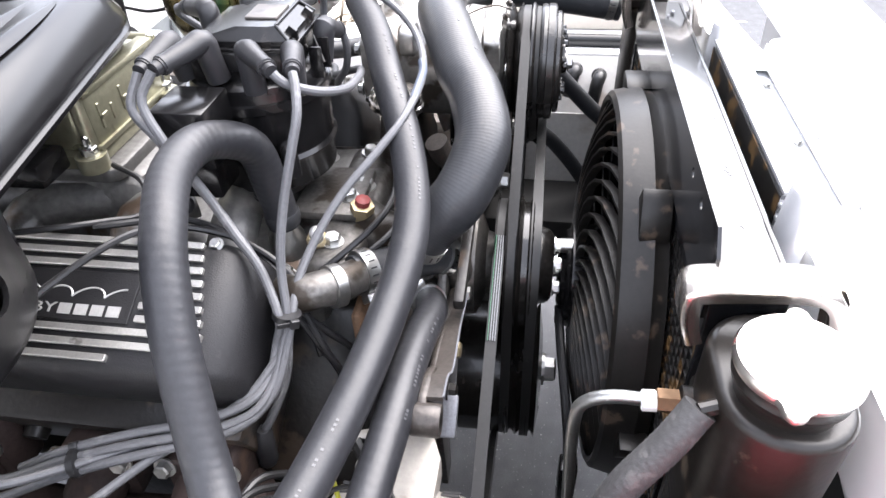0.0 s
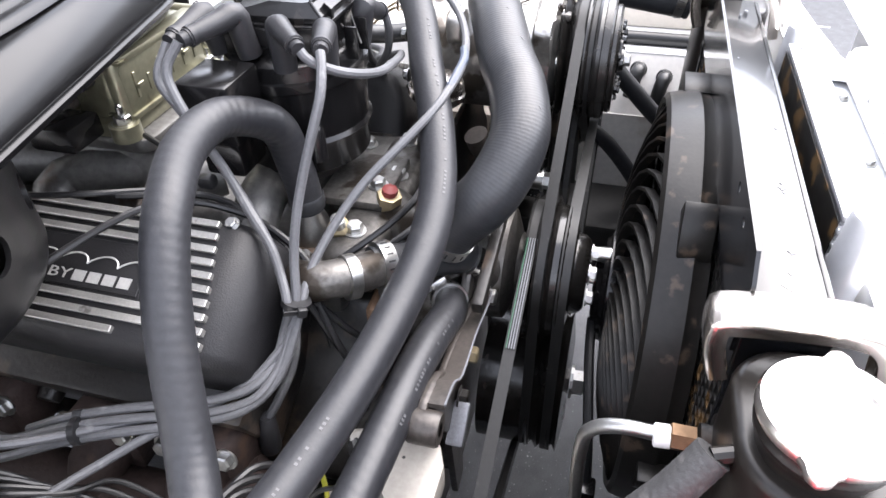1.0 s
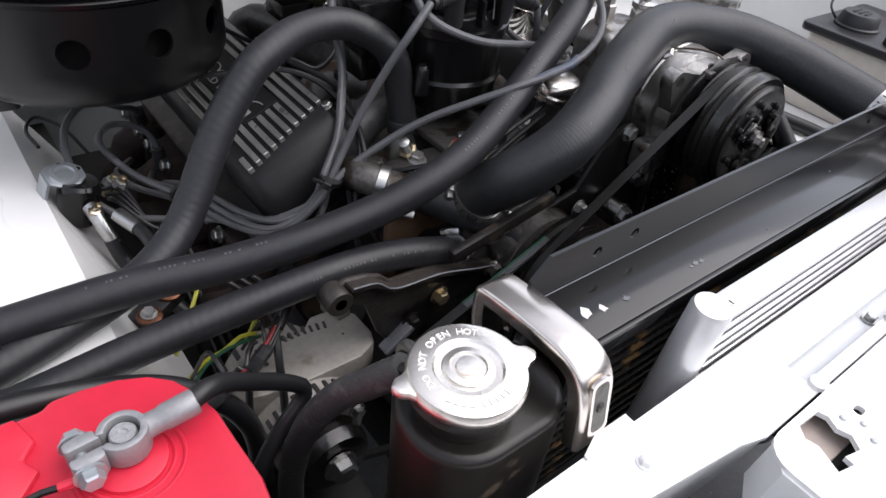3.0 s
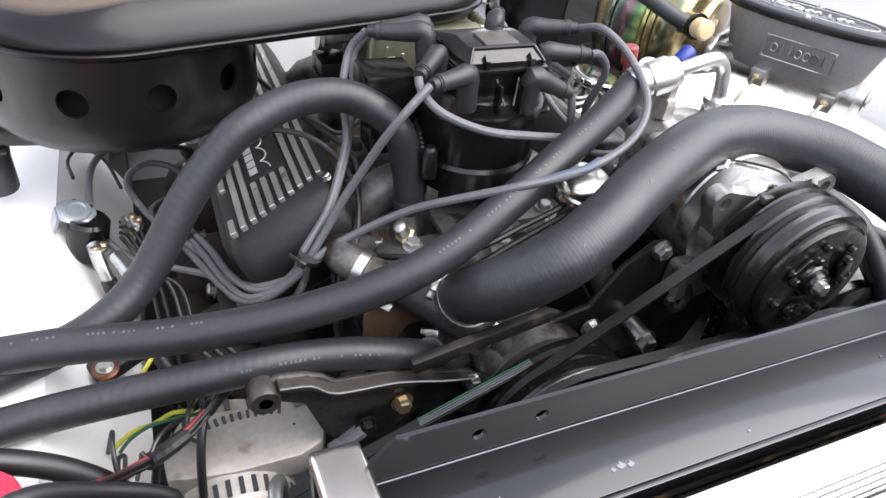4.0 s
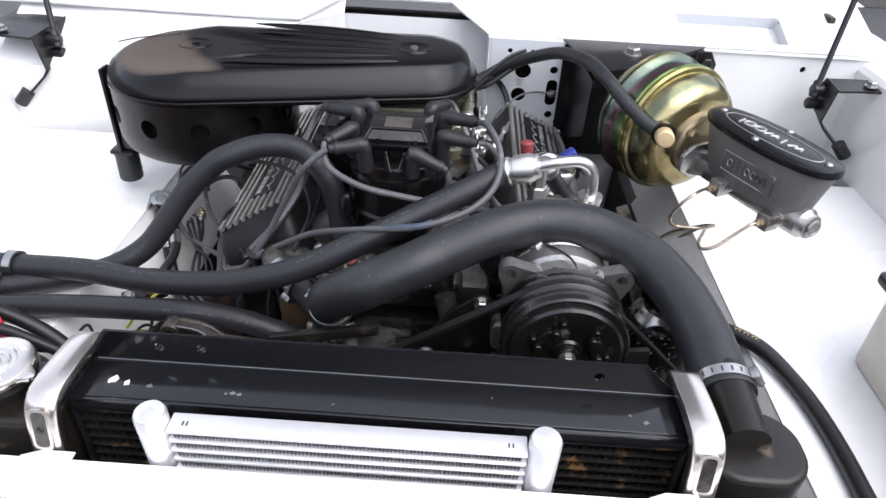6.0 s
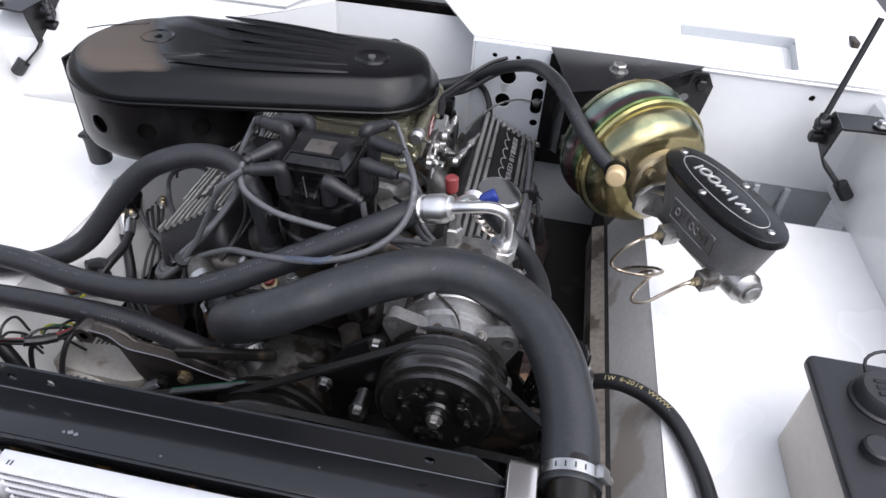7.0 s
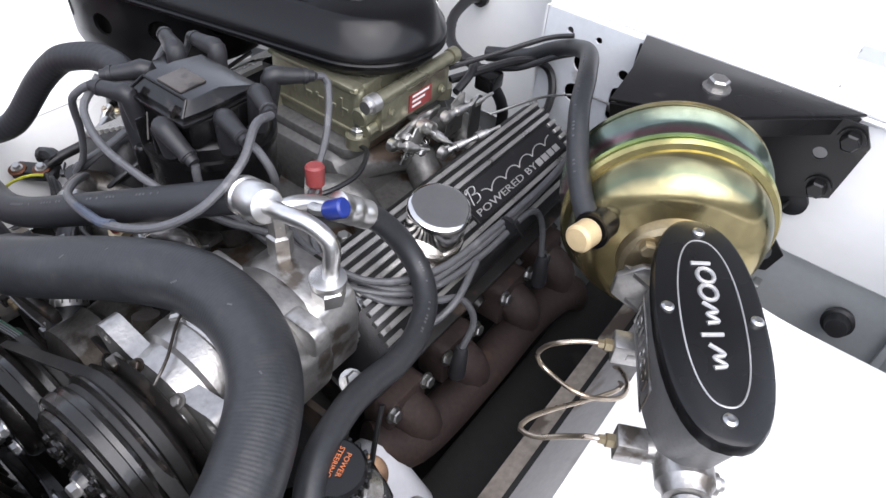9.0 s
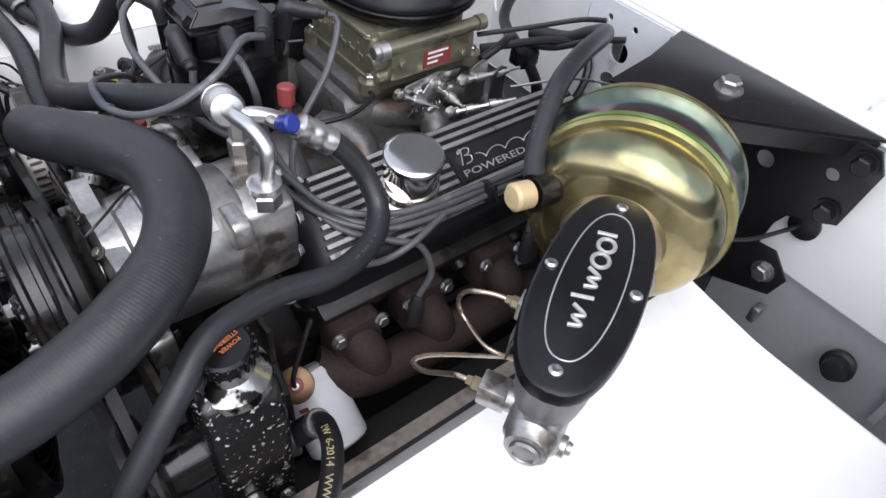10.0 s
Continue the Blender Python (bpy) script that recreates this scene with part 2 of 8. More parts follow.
BRONZE = material("browned_brass", (0.17, 0.105, 0.062), 0.4, 0.8, vary=0.25, scale=40)
BRAID = material("worn_braided_rubber", (0.042, 0.041, 0.041), 0.55, vary=0.4, scale=40, bump=0.5, bump_scale=400, stain=(0.075, 0.072, 0.07), stain_at=0.58, stain_scale=90)
NECK = material("chipped_bright_neck", (0.52, 0.51, 0.49), 0.22, 0.9, vary=0.15, scale=20, bump=0.2, bump_scale=200, stain=(0.012, 0.011, 0.010), stain_at=0.54, stain_scale=38, stain_rough=0.35)
WALLGREY = material("grey_render", (0.24, 0.235, 0.225), 0.85, vary=0.15, scale=2, bump=0.4, bump_scale=60, stain=(0.17, 0.165, 0.155), stain_at=0.56, stain_scale=1.2)
BLUEPRINT = material("faded_blue_print", (0.05, 0.062, 0.088), 0.45, vary=0.5, scale=90)
COPPERLUG = material("browned_copper", (0.16, 0.07, 0.04), 0.4, 0.8, vary=0.4, scale=60)


def zinc_material():
    """Yellow zinc plating: gold that drifts to green, rose and violet in bands along the can."""
    m = material("iridescent_zinc", (0.62, 0.47, 0.17), 0.2, 0.92, vary=0.08, scale=20)
    n, l = m.node_tree.nodes, m.node_tree.links
    b = n["Principled BSDF"]
    pos = n.new("ShaderNodeTexCoord").outputs["Object"]
    dot = n.new("ShaderNodeVectorMath")
    dot.operation = "DOT_PRODUCT"
    dot.inputs[1].default_value = (-0.46, 0.888, 0.12)
    l.new(pos, dot.inputs[0])
    wob = n.new("ShaderNodeTexNoise")
    wob.inputs["Scale"].default_value, wob.inputs["Detail"].default_value = 9, 2
    l.new(pos, wob.inputs["Vector"])
    mad = n.new("ShaderNodeMath")
    mad.operation = "MULTIPLY_ADD"
    mad.inputs[1].default_value = 0.02
    l.new(wob.outputs["Fac"], mad.inputs[0])
    l.new(dot.outputs["Value"], mad.inputs[2])
    rng = n.new("ShaderNodeMapRange")
    rng.inputs["From Min"].default_value, rng.inputs["From Max"].default_value = -0.07, 0.10
    l.new(mad.outputs[0], rng.inputs["Value"])
    ramp = n.new("ShaderNodeValToRGB")
    stops = [(0.0, (0.34, 0.28, 0.13)), (0.05, (0.62, 0.52, 0.27)), (0.12, (0.64, 0.54, 0.28)), (0.17, (0.19, 0.22, 0.14)), (0.25, (0.24, 0.22, 0.12)), (0.285, (0.54, 0.45, 0.21)), (0.34, (0.58, 0.52, 0.22)), (0.39, (0.36, 0.44, 0.16)),
             (0.46, (0.13, 0.29, 0.14)), (0.53, (0.30, 0.15, 0.18)), (0.60, (0.19, 0.25, 0.22)), (0.70, (0.21, 0.23, 0.14)), (0.76, (0.50, 0.37, 0.17)), (0.84, (0.29, 0.23, 0.10)), (1.0, (0.27, 0.2, 0.09))]
    el = ramp.color_ramp.elements
    while len(el) < len(stops):
        el.new(0.5)
    for e, (p, c) in zip(el, stops):
        e.position, e.color = p, (*c, 1)
    l.new(rng.outputs[0], ramp.inputs["Fac"])
    tone = n.new("ShaderNodeTexNoise")
    tone.inputs["Scale"].default_value, tone.inputs["Detail"].default_value = 45, 6
    l.new(pos, tone.inputs["Vector"])
    lift = n.new("ShaderNodeMapRange")
    lift.inputs["From Min"].default_value, lift.inputs["From Max"].default_value = 0.35, 0.65
    lift.inputs["To Min"].default_value, lift.inputs["To Max"].default_value = 0.56, 0.8
    l.new(tone.outputs["Fac"], lift.inputs["Value"])
    dull = n.new("ShaderNodeVectorMath")
    dull.operation = "SCALE"
    l.new(ramp.outputs["Color"], dull.inputs[0])
    l.new(lift.outputs[0], dull.inputs["Scale"])
    l.new(dull.outputs[0], b.inputs["Base Color"])
    return m


ZINC = zinc_material()

# ---- mesh helpers ----
PLACE = {}


class Shape:
    """A growing mesh in world metres."""

    def __init__(self):
        self.v, self.f = [], []

    def add(self, verts, faces, m=None):
        o = len(self.v)
        self.v += [tuple(m @ Vector(p)) if m else tuple(p) for p in verts]
        self.f += [tuple(i + o for i in f) for f in faces]
        return self

    def bm(self, make, m=None):
        b = bmesh.new()
        make(b)
        b.verts.index_update()
        self.add([v.co.copy() for v in b.verts], [[v.index for v in f.verts] for f in b.faces], m)
        b.free()
        return self

    def box(self, lo, hi, bevel=0.0, seg=2, m=None):
        lo, hi = Vector(lo), Vector(hi)

        def make(b):
            bmesh.ops.create_cube(b, size=1)
            for v in b.verts:
                v.co = Vector([(lo[i] + hi[i]) / 2 + v.co[i] * (hi[i] - lo[i]) for i in range(3)])
            if bevel:
                bmesh.ops.bevel(b, geom=b.edges[:], offset=bevel, segments=seg, affect="EDGES", profile=0.5, clamp_overlap=True)
        return self.bm(make, m)

    def lathe(self, base, axis, profile, seg=32, start=0.0, end=360.0):
        """profile: (distance along the axis, radius)."""
        q = Vector(axis).normalized().to_track_quat("Z", "Y").to_matrix()
        full = end - start > 359
        n = seg if full else seg + 1
        verts, faces = [], []
        for h, r in profile:
            for k in range(n):
                a = radians(start + (end - start) * k / seg)
                verts.append(Vector(base) + q @ Vector((r * math.cos(a), r * math.sin(a), h)))
        for i in range(len(profile) - 1):
            for k in range(seg):
                j = (k + 1) % n
                faces.append((i * n + k, i * n + j, (i + 1) * n + j, (i + 1) * n + k))
        if profile[0][1] > 1e-5 and full:
            faces.append(tuple(range(n - 1, -1, -1)))
        if profile[-1][1] > 1e-5 and full:
            faces.append(tuple((len(profile) - 1) * n + k for k in range(n)))
        return self.add(verts, faces)

    def rod(self, a, b, r, seg=16, bevel=0.0):
        a, b = Vector(a), Vector(b)
        d = (b - a).length
        c = bevel
        prof = [(0, r), (d, r)] if not c else [(0, r - c), (c, r), (d - c, r), (d, r - c)]
        return self.lathe(a, b - a, prof, seg)

    def prism(self, poly, lo, hi, axis="z", bevel=0.0, seg=2, m=None):
        """A polygon in the two other axes (in order), raised along axis."""
        def put(p, h):
            return {"z": (p[0], p[1], h), "y": (p[0], h, p[1]), "x": (h, p[0], p[1])}[axis]

        def make(b):
            bottom = [b.verts.new(put(p, lo)) for p in poly]
            top = [b.verts.new(put(p, hi)) for p in poly]
            n = len(poly)
            b.faces.new(bottom[::-1])
            b.faces.new(top)
            for i in range(n):
                b.faces.new((bottom[i], bottom[(i + 1) % n], top[(i + 1) % n], top[i]))
            bmesh.ops.recalc_face_normals(b, faces=b.faces[:])
            if bevel:
                e = [x for x in b.edges if x.calc_face_angle(0) > 0.5]
                bmesh.ops.bevel(b, geom=e, offset=bevel, segments=seg, affect="EDGES", profile=0.5, clamp_overlap=True)
        return self.bm(make, m)

    def tube(self, pts, r, seg=14, step=0.006, ribs=0.0, pitch=0.004, caps=True, flat=1.0, twist=0):
        """A hose through pts (rounded), of radius r or r(s in 0..1); ribs: height of rings pitch apart."""
        path = smooth_path(pts, step)
        total, acc = sum((b - a).length for a, b in zip(path, path[1:])), 0.0
        t = (path[1] - path[0]).normalized()
        u = t.orthogonal().normalized()
        verts, faces = [], []
        for i, p in enumerate(path):
            if i:
                acc += (p - path[i - 1]).length
            d = (path[min(i + 1, len(path) - 1)] - path[max(i - 1, 0)]).normalized()
            u = (u - d * u.dot(d)).normalized()
            w = d.cross(u)
            rad = r(acc / total) if callable(r) else r
            for k in range(seg):
                a = 2 * math.pi * k / seg
                rk = rad + (ribs * (0.5 + 0.5 * math.cos(2 * math.pi * acc / pitch + twist * a)) if ribs else 0.0)
                verts.append(p + u * rk * math.cos(a) + w * rk * flat * math.sin(a))
        n = len(path)
        for i in range(n - 1):
            for k in range(seg):
                j = (k + 1) % seg
                faces.append((i * seg + k, i * seg + j, (i + 1) * seg + j, (i + 1) * seg + k))
        if caps:
            faces += [tuple(range(seg - 1, -1, -1)), tuple((n - 1) * seg + k for k in range(seg))]
        return self.add(verts, faces)

    def sheet(self, rows, thick=0.0):
        """Rows of equally many points joined to a sheet; thick: given depth against its normal."""
        n = len(rows[0])
        verts = [Vector(p) for row in rows for p in row]
        faces = [(i * n + k, i * n + k + 1, (i + 1) * n + k + 1, (i + 1) * n + k) for i in range(len(rows) - 1) for k in range(n - 1)]
        if not thick:
            return self.add(verts, faces)

        def make(b):
            vs = [b.verts.new(p) for p in verts]
            for f in faces:
                b.faces.new([vs[i] for i in f])
            bmesh.ops.recalc_face_normals(b, faces=b.faces[:])
            bmesh.ops.solidify(b, geom=b.faces[:], thickness=thick)
        return self.bm(make)


def smooth_path(pts, step=0.006):
    """Points about step apart on a Catmull-Rom curve through pts."""
    p = [Vector(q) for q in pts]
    p = [p[0] * 2 - p[1], *p, p[-1] * 2 - p[-2]]
    out = []
    for i in range(1, len(p) - 2):
        n = max(2, int((p[i + 1] - p[i]).length / step))
        for k in range(n):
            t = k / n
            out.append(0.5 * (2 * p[i] + (p[i + 1] - p[i - 1]) * t + (2 * p[i - 1] - 5 * p[i] + 4 * p[i + 1] - p[i + 2]) * t * t
                              + (3 * p[i] - p[i - 1] - 3 * p[i + 1] + p[i + 2]) * t ** 3))
    return out + [p[-2]]


def thing(name, at, label, category, group="", kind=""):
    ob = tagged(new(name), label, category, group, kind)
    ob.location = at
    ob.empty_display_size = 0.02
    PLACE[ob.name] = Vector(at)
    return ob


def part(name, shape, mat, parent=None, label="", angle=35, weld=False):
    """Links a shape as one mesh object, under parent where there is one."""
    mesh = bpy.data.meshes.new(name)
    lo = [min(v[i] for v in shape.v) for i in range(3)]
    hi = [max(v[i] for v in shape.v) for i in range(3)]
    c = Vector([(a + b) / 2 for a, b in zip(lo, hi)])
    mesh.from_pydata([Vector(v) - c for v in shape.v], [], shape.f)
    b = bmesh.new()
    b.from_mesh(mesh)
    if weld:
        bmesh.ops.remove_doubles(b, verts=b.verts[:], dist=0.00005)
    bmesh.ops.recalc_face_normals(b, faces=b.faces[:])
    b.to_mesh(mesh)
    b.free()
    mesh.shade_smooth()
    mesh.set_sharp_from_angle(angle=radians(angle))
    mesh.materials.append(mat)
    ob = new(name, mesh)
    PLACE[ob.name] = c
    if parent:
        ob.parent = parent
        ob.location = c - PLACE[parent.name]
    else:
        ob.location = c
    if label:
        tagged(ob, label)
    return ob


def single(name, shape, mat, label, category, group="", kind="", angle=35):
    return tagged(part(name, shape, mat, angle=angle), label, category, group, kind)


BOLTS = {}


def bolt(parent, at, axis, size=0.006, mat=None, name="bolt", washer=True):
    """A hexagon head, size its half width, standing on at and pointing along axis; all of a size share one mesh."""
    mat = mat or STEEL
    key = (size, mat.name, washer)
    if key not in BOLTS:
        s = Shape()
        if washer:
            s.lathe((0, 0, 0), (0, 0, 1), [(0, size * 1.5), (size * 0.25, size * 1.5)], 14)
        s.lathe((0, 0, size * 0.2), (0, 0, 1), [(0, size * 1.12), (size * 0.9, size * 1.12), (size * 1.1, size * 0.9)], 6)
        mesh = bpy.data.meshes.new("bolt")
        mesh.from_pydata(s.v, [], s.f)
        mesh.materials.append(mat)
        BOLTS[key] = mesh
    ob = new(name, BOLTS[key])
    ob.parent = parent
    m = Vector(axis).normalized().to_track_quat("Z", "Y").to_matrix().to_4x4()
    ob.matrix_basis = Matrix.Translation(Vector(at) - PLACE[parent.name]) @ m
    PLACE[ob.name] = Vector(at)
    return ob


def letters(text, size, depth=0.0005):
    """The mesh of a line of lettering, in its own plane, centred."""
    c = bpy.data.curves.new("text", "FONT")
    c.body, c.size, c.extrude, c.align_x, c.align_y = text, size, depth, "CENTER", "CENTER"
    c.resolution_u = 2
    ob = bpy.data.objects.new("text", c)
    scene.collection.objects.link(ob)
    dg = bpy.context.evaluated_depsgraph_get()
    mesh = bpy.data.meshes.new_from_object(ob.evaluated_get(dg))
    v, f = [p.co.copy() for p in mesh.vertices], [tuple(q.vertices) for q in mesh.polygons]
    bpy.data.objects.remove(ob)
    bpy.data.meshes.remove(mesh)
    return v, f


def plane_at(at, right, up):
    """The pose whose x points right and y points up, at a place."""
    x = Vector(right).normalized()
    z = x.cross(Vector(up)).normalized()
    y = z.cross(x)
    m = Matrix((x, y, z)).transposed().to_4x4()
    m.translation = at
    return m


def clamp(at, axis, r, parent=None, width=0.012, screw=(0, 0, 1), group="hose clamps", label="worm-drive steel hose clamp round a black hose"):
    """A worm-drive hose clamp: band with slots, screw housing and screw."""
    a, s = Vector(axis).normalized(), Vector(screw)
    s = (s - a * s.dot(a)).normalized()
    at = Vector(at)
    c = thing("hose_clamp", at, label, "hose clamp", group)
    part("band", Shape().lathe(at - a * width / 2, a, [(0, r - 0.002), (0, r + 0.001), (width, r + 0.001), (width, r - 0.002)], 28), STEEL, c)
    side = a.cross(s)
    h = at + s * (r + 0.004)
    m = plane_at(h, a, side)
    part("screw_housing", Shape().box((-width * 0.6, -0.008, -0.004), (width * 0.6, 0.008, 0.004), 0.0015, m=m), STEEL, c)
    part("screw", Shape().rod(h + side * 0.007, h + side * 0.015, 0.004, 6), STEEL, c)
    slots = Shape()
    for k in range(-9, 10):
        ang = radians(18 * k)
        d = (s * math.cos(ang) + side * math.sin(ang))
        if abs(k) < 2:
            continue
        q = plane_at(at + d * (r + 0.0011), a, d.cross(a))
        slots.box((-width * 0.24, -0.0008, -0.0003), (width * 0.24, 0.0008, 0.0002), m=q)
    part("slots", slots, INK, c, "dark slots of the band")
    return c


def arc(c, r, a0, a1, n=12):
    return [(c[0] + r * math.cos(radians(a0 + (a1 - a0) * k / n)), c[1] + r * math.sin(radians(a0 + (a1 - a0) * k / n))) for k in range(n + 1)]


def rounded(x0, y0, x1, y1, r, n=5):
    return arc((x1 - r, y1 - r), r, 0, 90, n) + arc((x0 + r, y1 - r), r, 90, 180, n) + arc((x0 + r, y0 + r), r, 180, 270, n) + arc((x1 - r, y0 + r), r, 270, 360, n)


def hull2(c0, r0, c1, r1, n=20):
    """The outline round two circles, c0 on the side of smaller x."""
    c0, c1 = Vector(c0), Vector(c1)
    d = c1 - c0
    base = math.degrees(math.atan2(d.y, d.x))
    off = math.degrees(math.acos((r0 - r1) / d.length))
    return arc(c0, r0, base + off, base + 360 - off, n) + arc(c1, r1, base - off, base + off, n)


def pierced(outer, holes, thick, m=None):
    """A flat sheet with holes cut through, in its own xy plane, thick to both sides together."""
    c = bpy.data.curves.new("sheet", "CURVE")
    c.dimensions, c.fill_mode, c.extrude = "2D", "BOTH", thick / 2
    for loop in (outer, *holes):
        s = c.splines.new("POLY")
        s.points.add(len(loop) - 1)
        for q, p in zip(s.points, loop):
            q.co = (p[0], p[1], 0, 1)
        s.use_cyclic_u = True
    ob = bpy.data.objects.new("sheet", c)
    scene.collection.objects.link(ob)
    mesh = bpy.data.meshes.new_from_object(ob.evaluated_get(bpy.context.evaluated_depsgraph_get()))
    v, f = [p.co.copy() for p in mesh.vertices], [tuple(q.vertices) for q in mesh.polygons]
    bpy.data.objects.remove(ob)
    bpy.data.meshes.remove(mesh)
    return Shape().add(v, f, m)


def circle(x, y, r, n=18):
    return [(x + r * math.cos(2 * math.pi * k / n), y + r * math.sin(2 * math.pi * k / n)) for k in range(n)]


UPRIGHT = Matrix(((1, 0, 0, 0), (0, 0, -1, 0), (0, 1, 0, 0), (0, 0, 0, 1)))  # sheet x, y become world x, z; faces -y


def upright(y):
    return Matrix.Translation((0, y, 0)) @ UPRIGHT


# ---- the setting: body panels round the engine bay ----
SHELF = 0.868
single("ground", Shape().box((-60, -60, -0.2), (60, 60, 0.0)), ASPHALT, "rough grey asphalt under the vehicle", "ground", kind="structure")

# unseen plain walls added round the vehicle to darken reflections near the horizon
for k in range(4):
    turn = Matrix.Rotation(radians(90 * k), 4, "Z")
    single("horizon_wall", Shape().box((-6.0, 5.9, 0.0), (5.9, 6.1, 2.9), 0.01, m=turn), WALLGREY, "added unseen grey wall that darkens low reflections", "wall", "boundary walls", "structure")

# the open hood above and behind, hinged at the cowl
single("hood", Shape().sheet([[(-0.85, 1.52, 1.20), (0.0, 1.52, 1.22), (0.85, 1.52, 1.20)], [(-0.86, 1.25, 1.74), (0.0, 1.24, 1.76), (0.86, 1.25, 1.74)], [(-0.86, 0.92, 2.28), (0.0, 0.90, 2.3), (0.86, 0.92, 2.28)]], 0.02), HOODDARK,
       "open hood with dark grey lining over the bay", "hood", kind="structure")

# firewall, right of the engine: flat sheet with cable holes, then the stepped middle and the box on the far side
fw = thing("firewall", (0, 0.89, 0.86), "white painted steel firewall with drilled holes", "firewall", kind="structure")
part("panel", pierced([(0.255, 0.855), (0.86, 0.855), (0.86, 1.074), (0.255, 1.074)],
                      [circle(0.735, 1.045, 0.006)], 0.004, upright(0.892)), WHITE, fw)
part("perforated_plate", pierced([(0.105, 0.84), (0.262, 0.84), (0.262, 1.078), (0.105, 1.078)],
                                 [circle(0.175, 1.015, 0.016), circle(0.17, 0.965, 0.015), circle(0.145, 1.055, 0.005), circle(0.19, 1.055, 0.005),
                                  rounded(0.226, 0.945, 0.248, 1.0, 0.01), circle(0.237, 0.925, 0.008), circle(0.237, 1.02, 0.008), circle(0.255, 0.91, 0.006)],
                                 0.004, upright(0.872)), WORNSHADE, fw)
part("side_return", Shape().box((0.102, 0.87, 0.84), (0.106, 0.98, 1.078)), WHITE, fw)
part("recess", Shape().sheet([[(-0.205, 0.985, z), (0.104, 0.985, z)] for z in (1.077, 0.7)]), WHITE, fw)
# lower panel in the greyed white: its shade sits in the colour
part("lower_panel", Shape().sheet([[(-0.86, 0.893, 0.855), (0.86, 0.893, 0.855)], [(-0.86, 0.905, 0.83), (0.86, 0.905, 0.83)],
                                   [(-0.86, 0.93, 0.55), (0.86, 0.93, 0.55)]], 0.003), SHADEGREY, fw)
part("box_slope", Shape().sheet([[(-0.205, 0.985, 1.077), (-0.28, 0.90, 1.075), (-0.52, 0.832, 1.035)],
                                 [(-0.205, 0.985, 0.8), (-0.28, 0.90, 0.8), (-0.52, 0.832, 0.8)]]), WHITE, fw)
part("box_face", pierced([(-0.86, 0.80), (-0.52, 0.80), (-0.52, 1.035), (-0.74, 0.998), (-0.86, 0.998)], [], 0.004,
                         Matrix.Translation((0, 0.77, 0)) @ Matrix(((1, 0, 0, 0), (0.16, 0, -1, 0.145), (0, 1, 0, 0), (0, 0, 0, 1)))), WHITE, fw)
part("box_top", Shape().sheet([[(-0.205, 0.985, 1.077), (-0.28, 0.902, 1.0755), (-0.52, 0.832, 1.0355), (-0.74, 0.797, 0.9985), (-0.86, 0.778, 0.9985)],
                               [(-0.20, 0.99, 1.112), (-0.28, 0.93, 1.0905), (-0.52, 0.96, 1.10), (-0.74, 0.96, 1.10), (-0.86, 0.96, 1.10)]]), WHITE, fw)
# black box added in place of the darkness behind the holes
part("backing", Shape().box((-0.9, 1.08, 0.5), (0.9, 1.1, 1.06)), GRIME, fw, "black box standing in for the dark space behind the panel holes")
part("clip", Shape().box((0.512, 0.858, 0.775), (0.524, 0.88, 0.80), 0.002), STEEL, fw)
part("rubber_plug", Shape().lathe((0.635, 0.89, 0.785), (0, -1, 0.25), [(0, 0.021), (0.01, 0.022), (0.012, 0.017), (0.03, 0.014), (0.031, 0.004)], 20), CABLE, fw, "black rubber plug")
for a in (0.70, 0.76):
    part("rib", Shape().box((a, 0.885, 0.74), (a + 0.012, 0.897, 0.85), 0.002), SHADEGREY, fw)
part("grommet", Shape().lathe((0.505, 0.888, 0.935), (0, -1, 0), [(0, 0.02), (0.006, 0.02), (0.009, 0.012)], 20), CABLE, fw, "black rubber grommet")

# cowl above the firewall, with its screened air inlet
SL = 0.34


def cowl(x, y):
    return (x, y, 1.077 + SL * (min(y, 1.06) - 0.89) + 0.05 * max(0, y - 1.06))


cw = thing("cowl", (0, 1.0, 1.08), "white painted cowl top with a recessed air inlet", "cowl panel", kind="structure")
slope = Matrix.Translation((0, 0.889, 1.0785)) @ Matrix.Rotation(math.atan(SL), 4, "X")
part("front_panel", pierced([(0.1, 0), (0.88, 0), (0.88, 0.18), (-0.9, 0.18), (-0.9, 0.02), (-0.28, 0.012), (-0.2, 0.1), (0.02, 0.1)],
                            [rounded(0.486, 0.02, 0.70, 0.112, 0.006, 2)], 0.004, slope), WHITE, cw)
hole = rounded(0.486, 0.02, 0.70, 0.112, 0.006, 2)
# recess walls in the greyer white, which carries their shadow
part("inlet_wall", Shape().sheet([[slope @ Vector((*q, z)) for q in hole + hole[:1]] for z in (-0.002, -0.024)]), WORNSHADE, cw)
part("inlet_pan", Shape().add([(0.48, 0.015, -0.024), (0.705, 0.015, -0.024), (0.705, 0.118, -0.024), (0.48, 0.118, -0.024)], [(0, 1, 2, 3)], slope), WHITE, cw)
mesh_bars = Shape()
for k in range(40):
    mesh_bars.box((0.489 + k * 0.0054, 0.022, -0.0238), (0.4905 + k * 0.0054, 0.11, -0.0228), m=slope)
part("screen", mesh_bars, WHITE, cw, "pale wire screen")
for q in ((0.484, 0.1), (0.59, 0.116), (0.7, 0.1), (0.484, 0.03)):
    bolt(cw, slope @ Vector((*q, -0.002)), slope.to_3x3() @ Vector((0, 0, 1)), 0.003, name="screw")
part("rear_panel", Shape().sheet([[cowl(-0.9, 1.055), cowl(0.9, 1.055)], [cowl(-0.9, 1.2), cowl(0.9, 1.2)], [cowl(-0.9, 1.6), cowl(0.9, 1.6)]]), WHITE, cw)
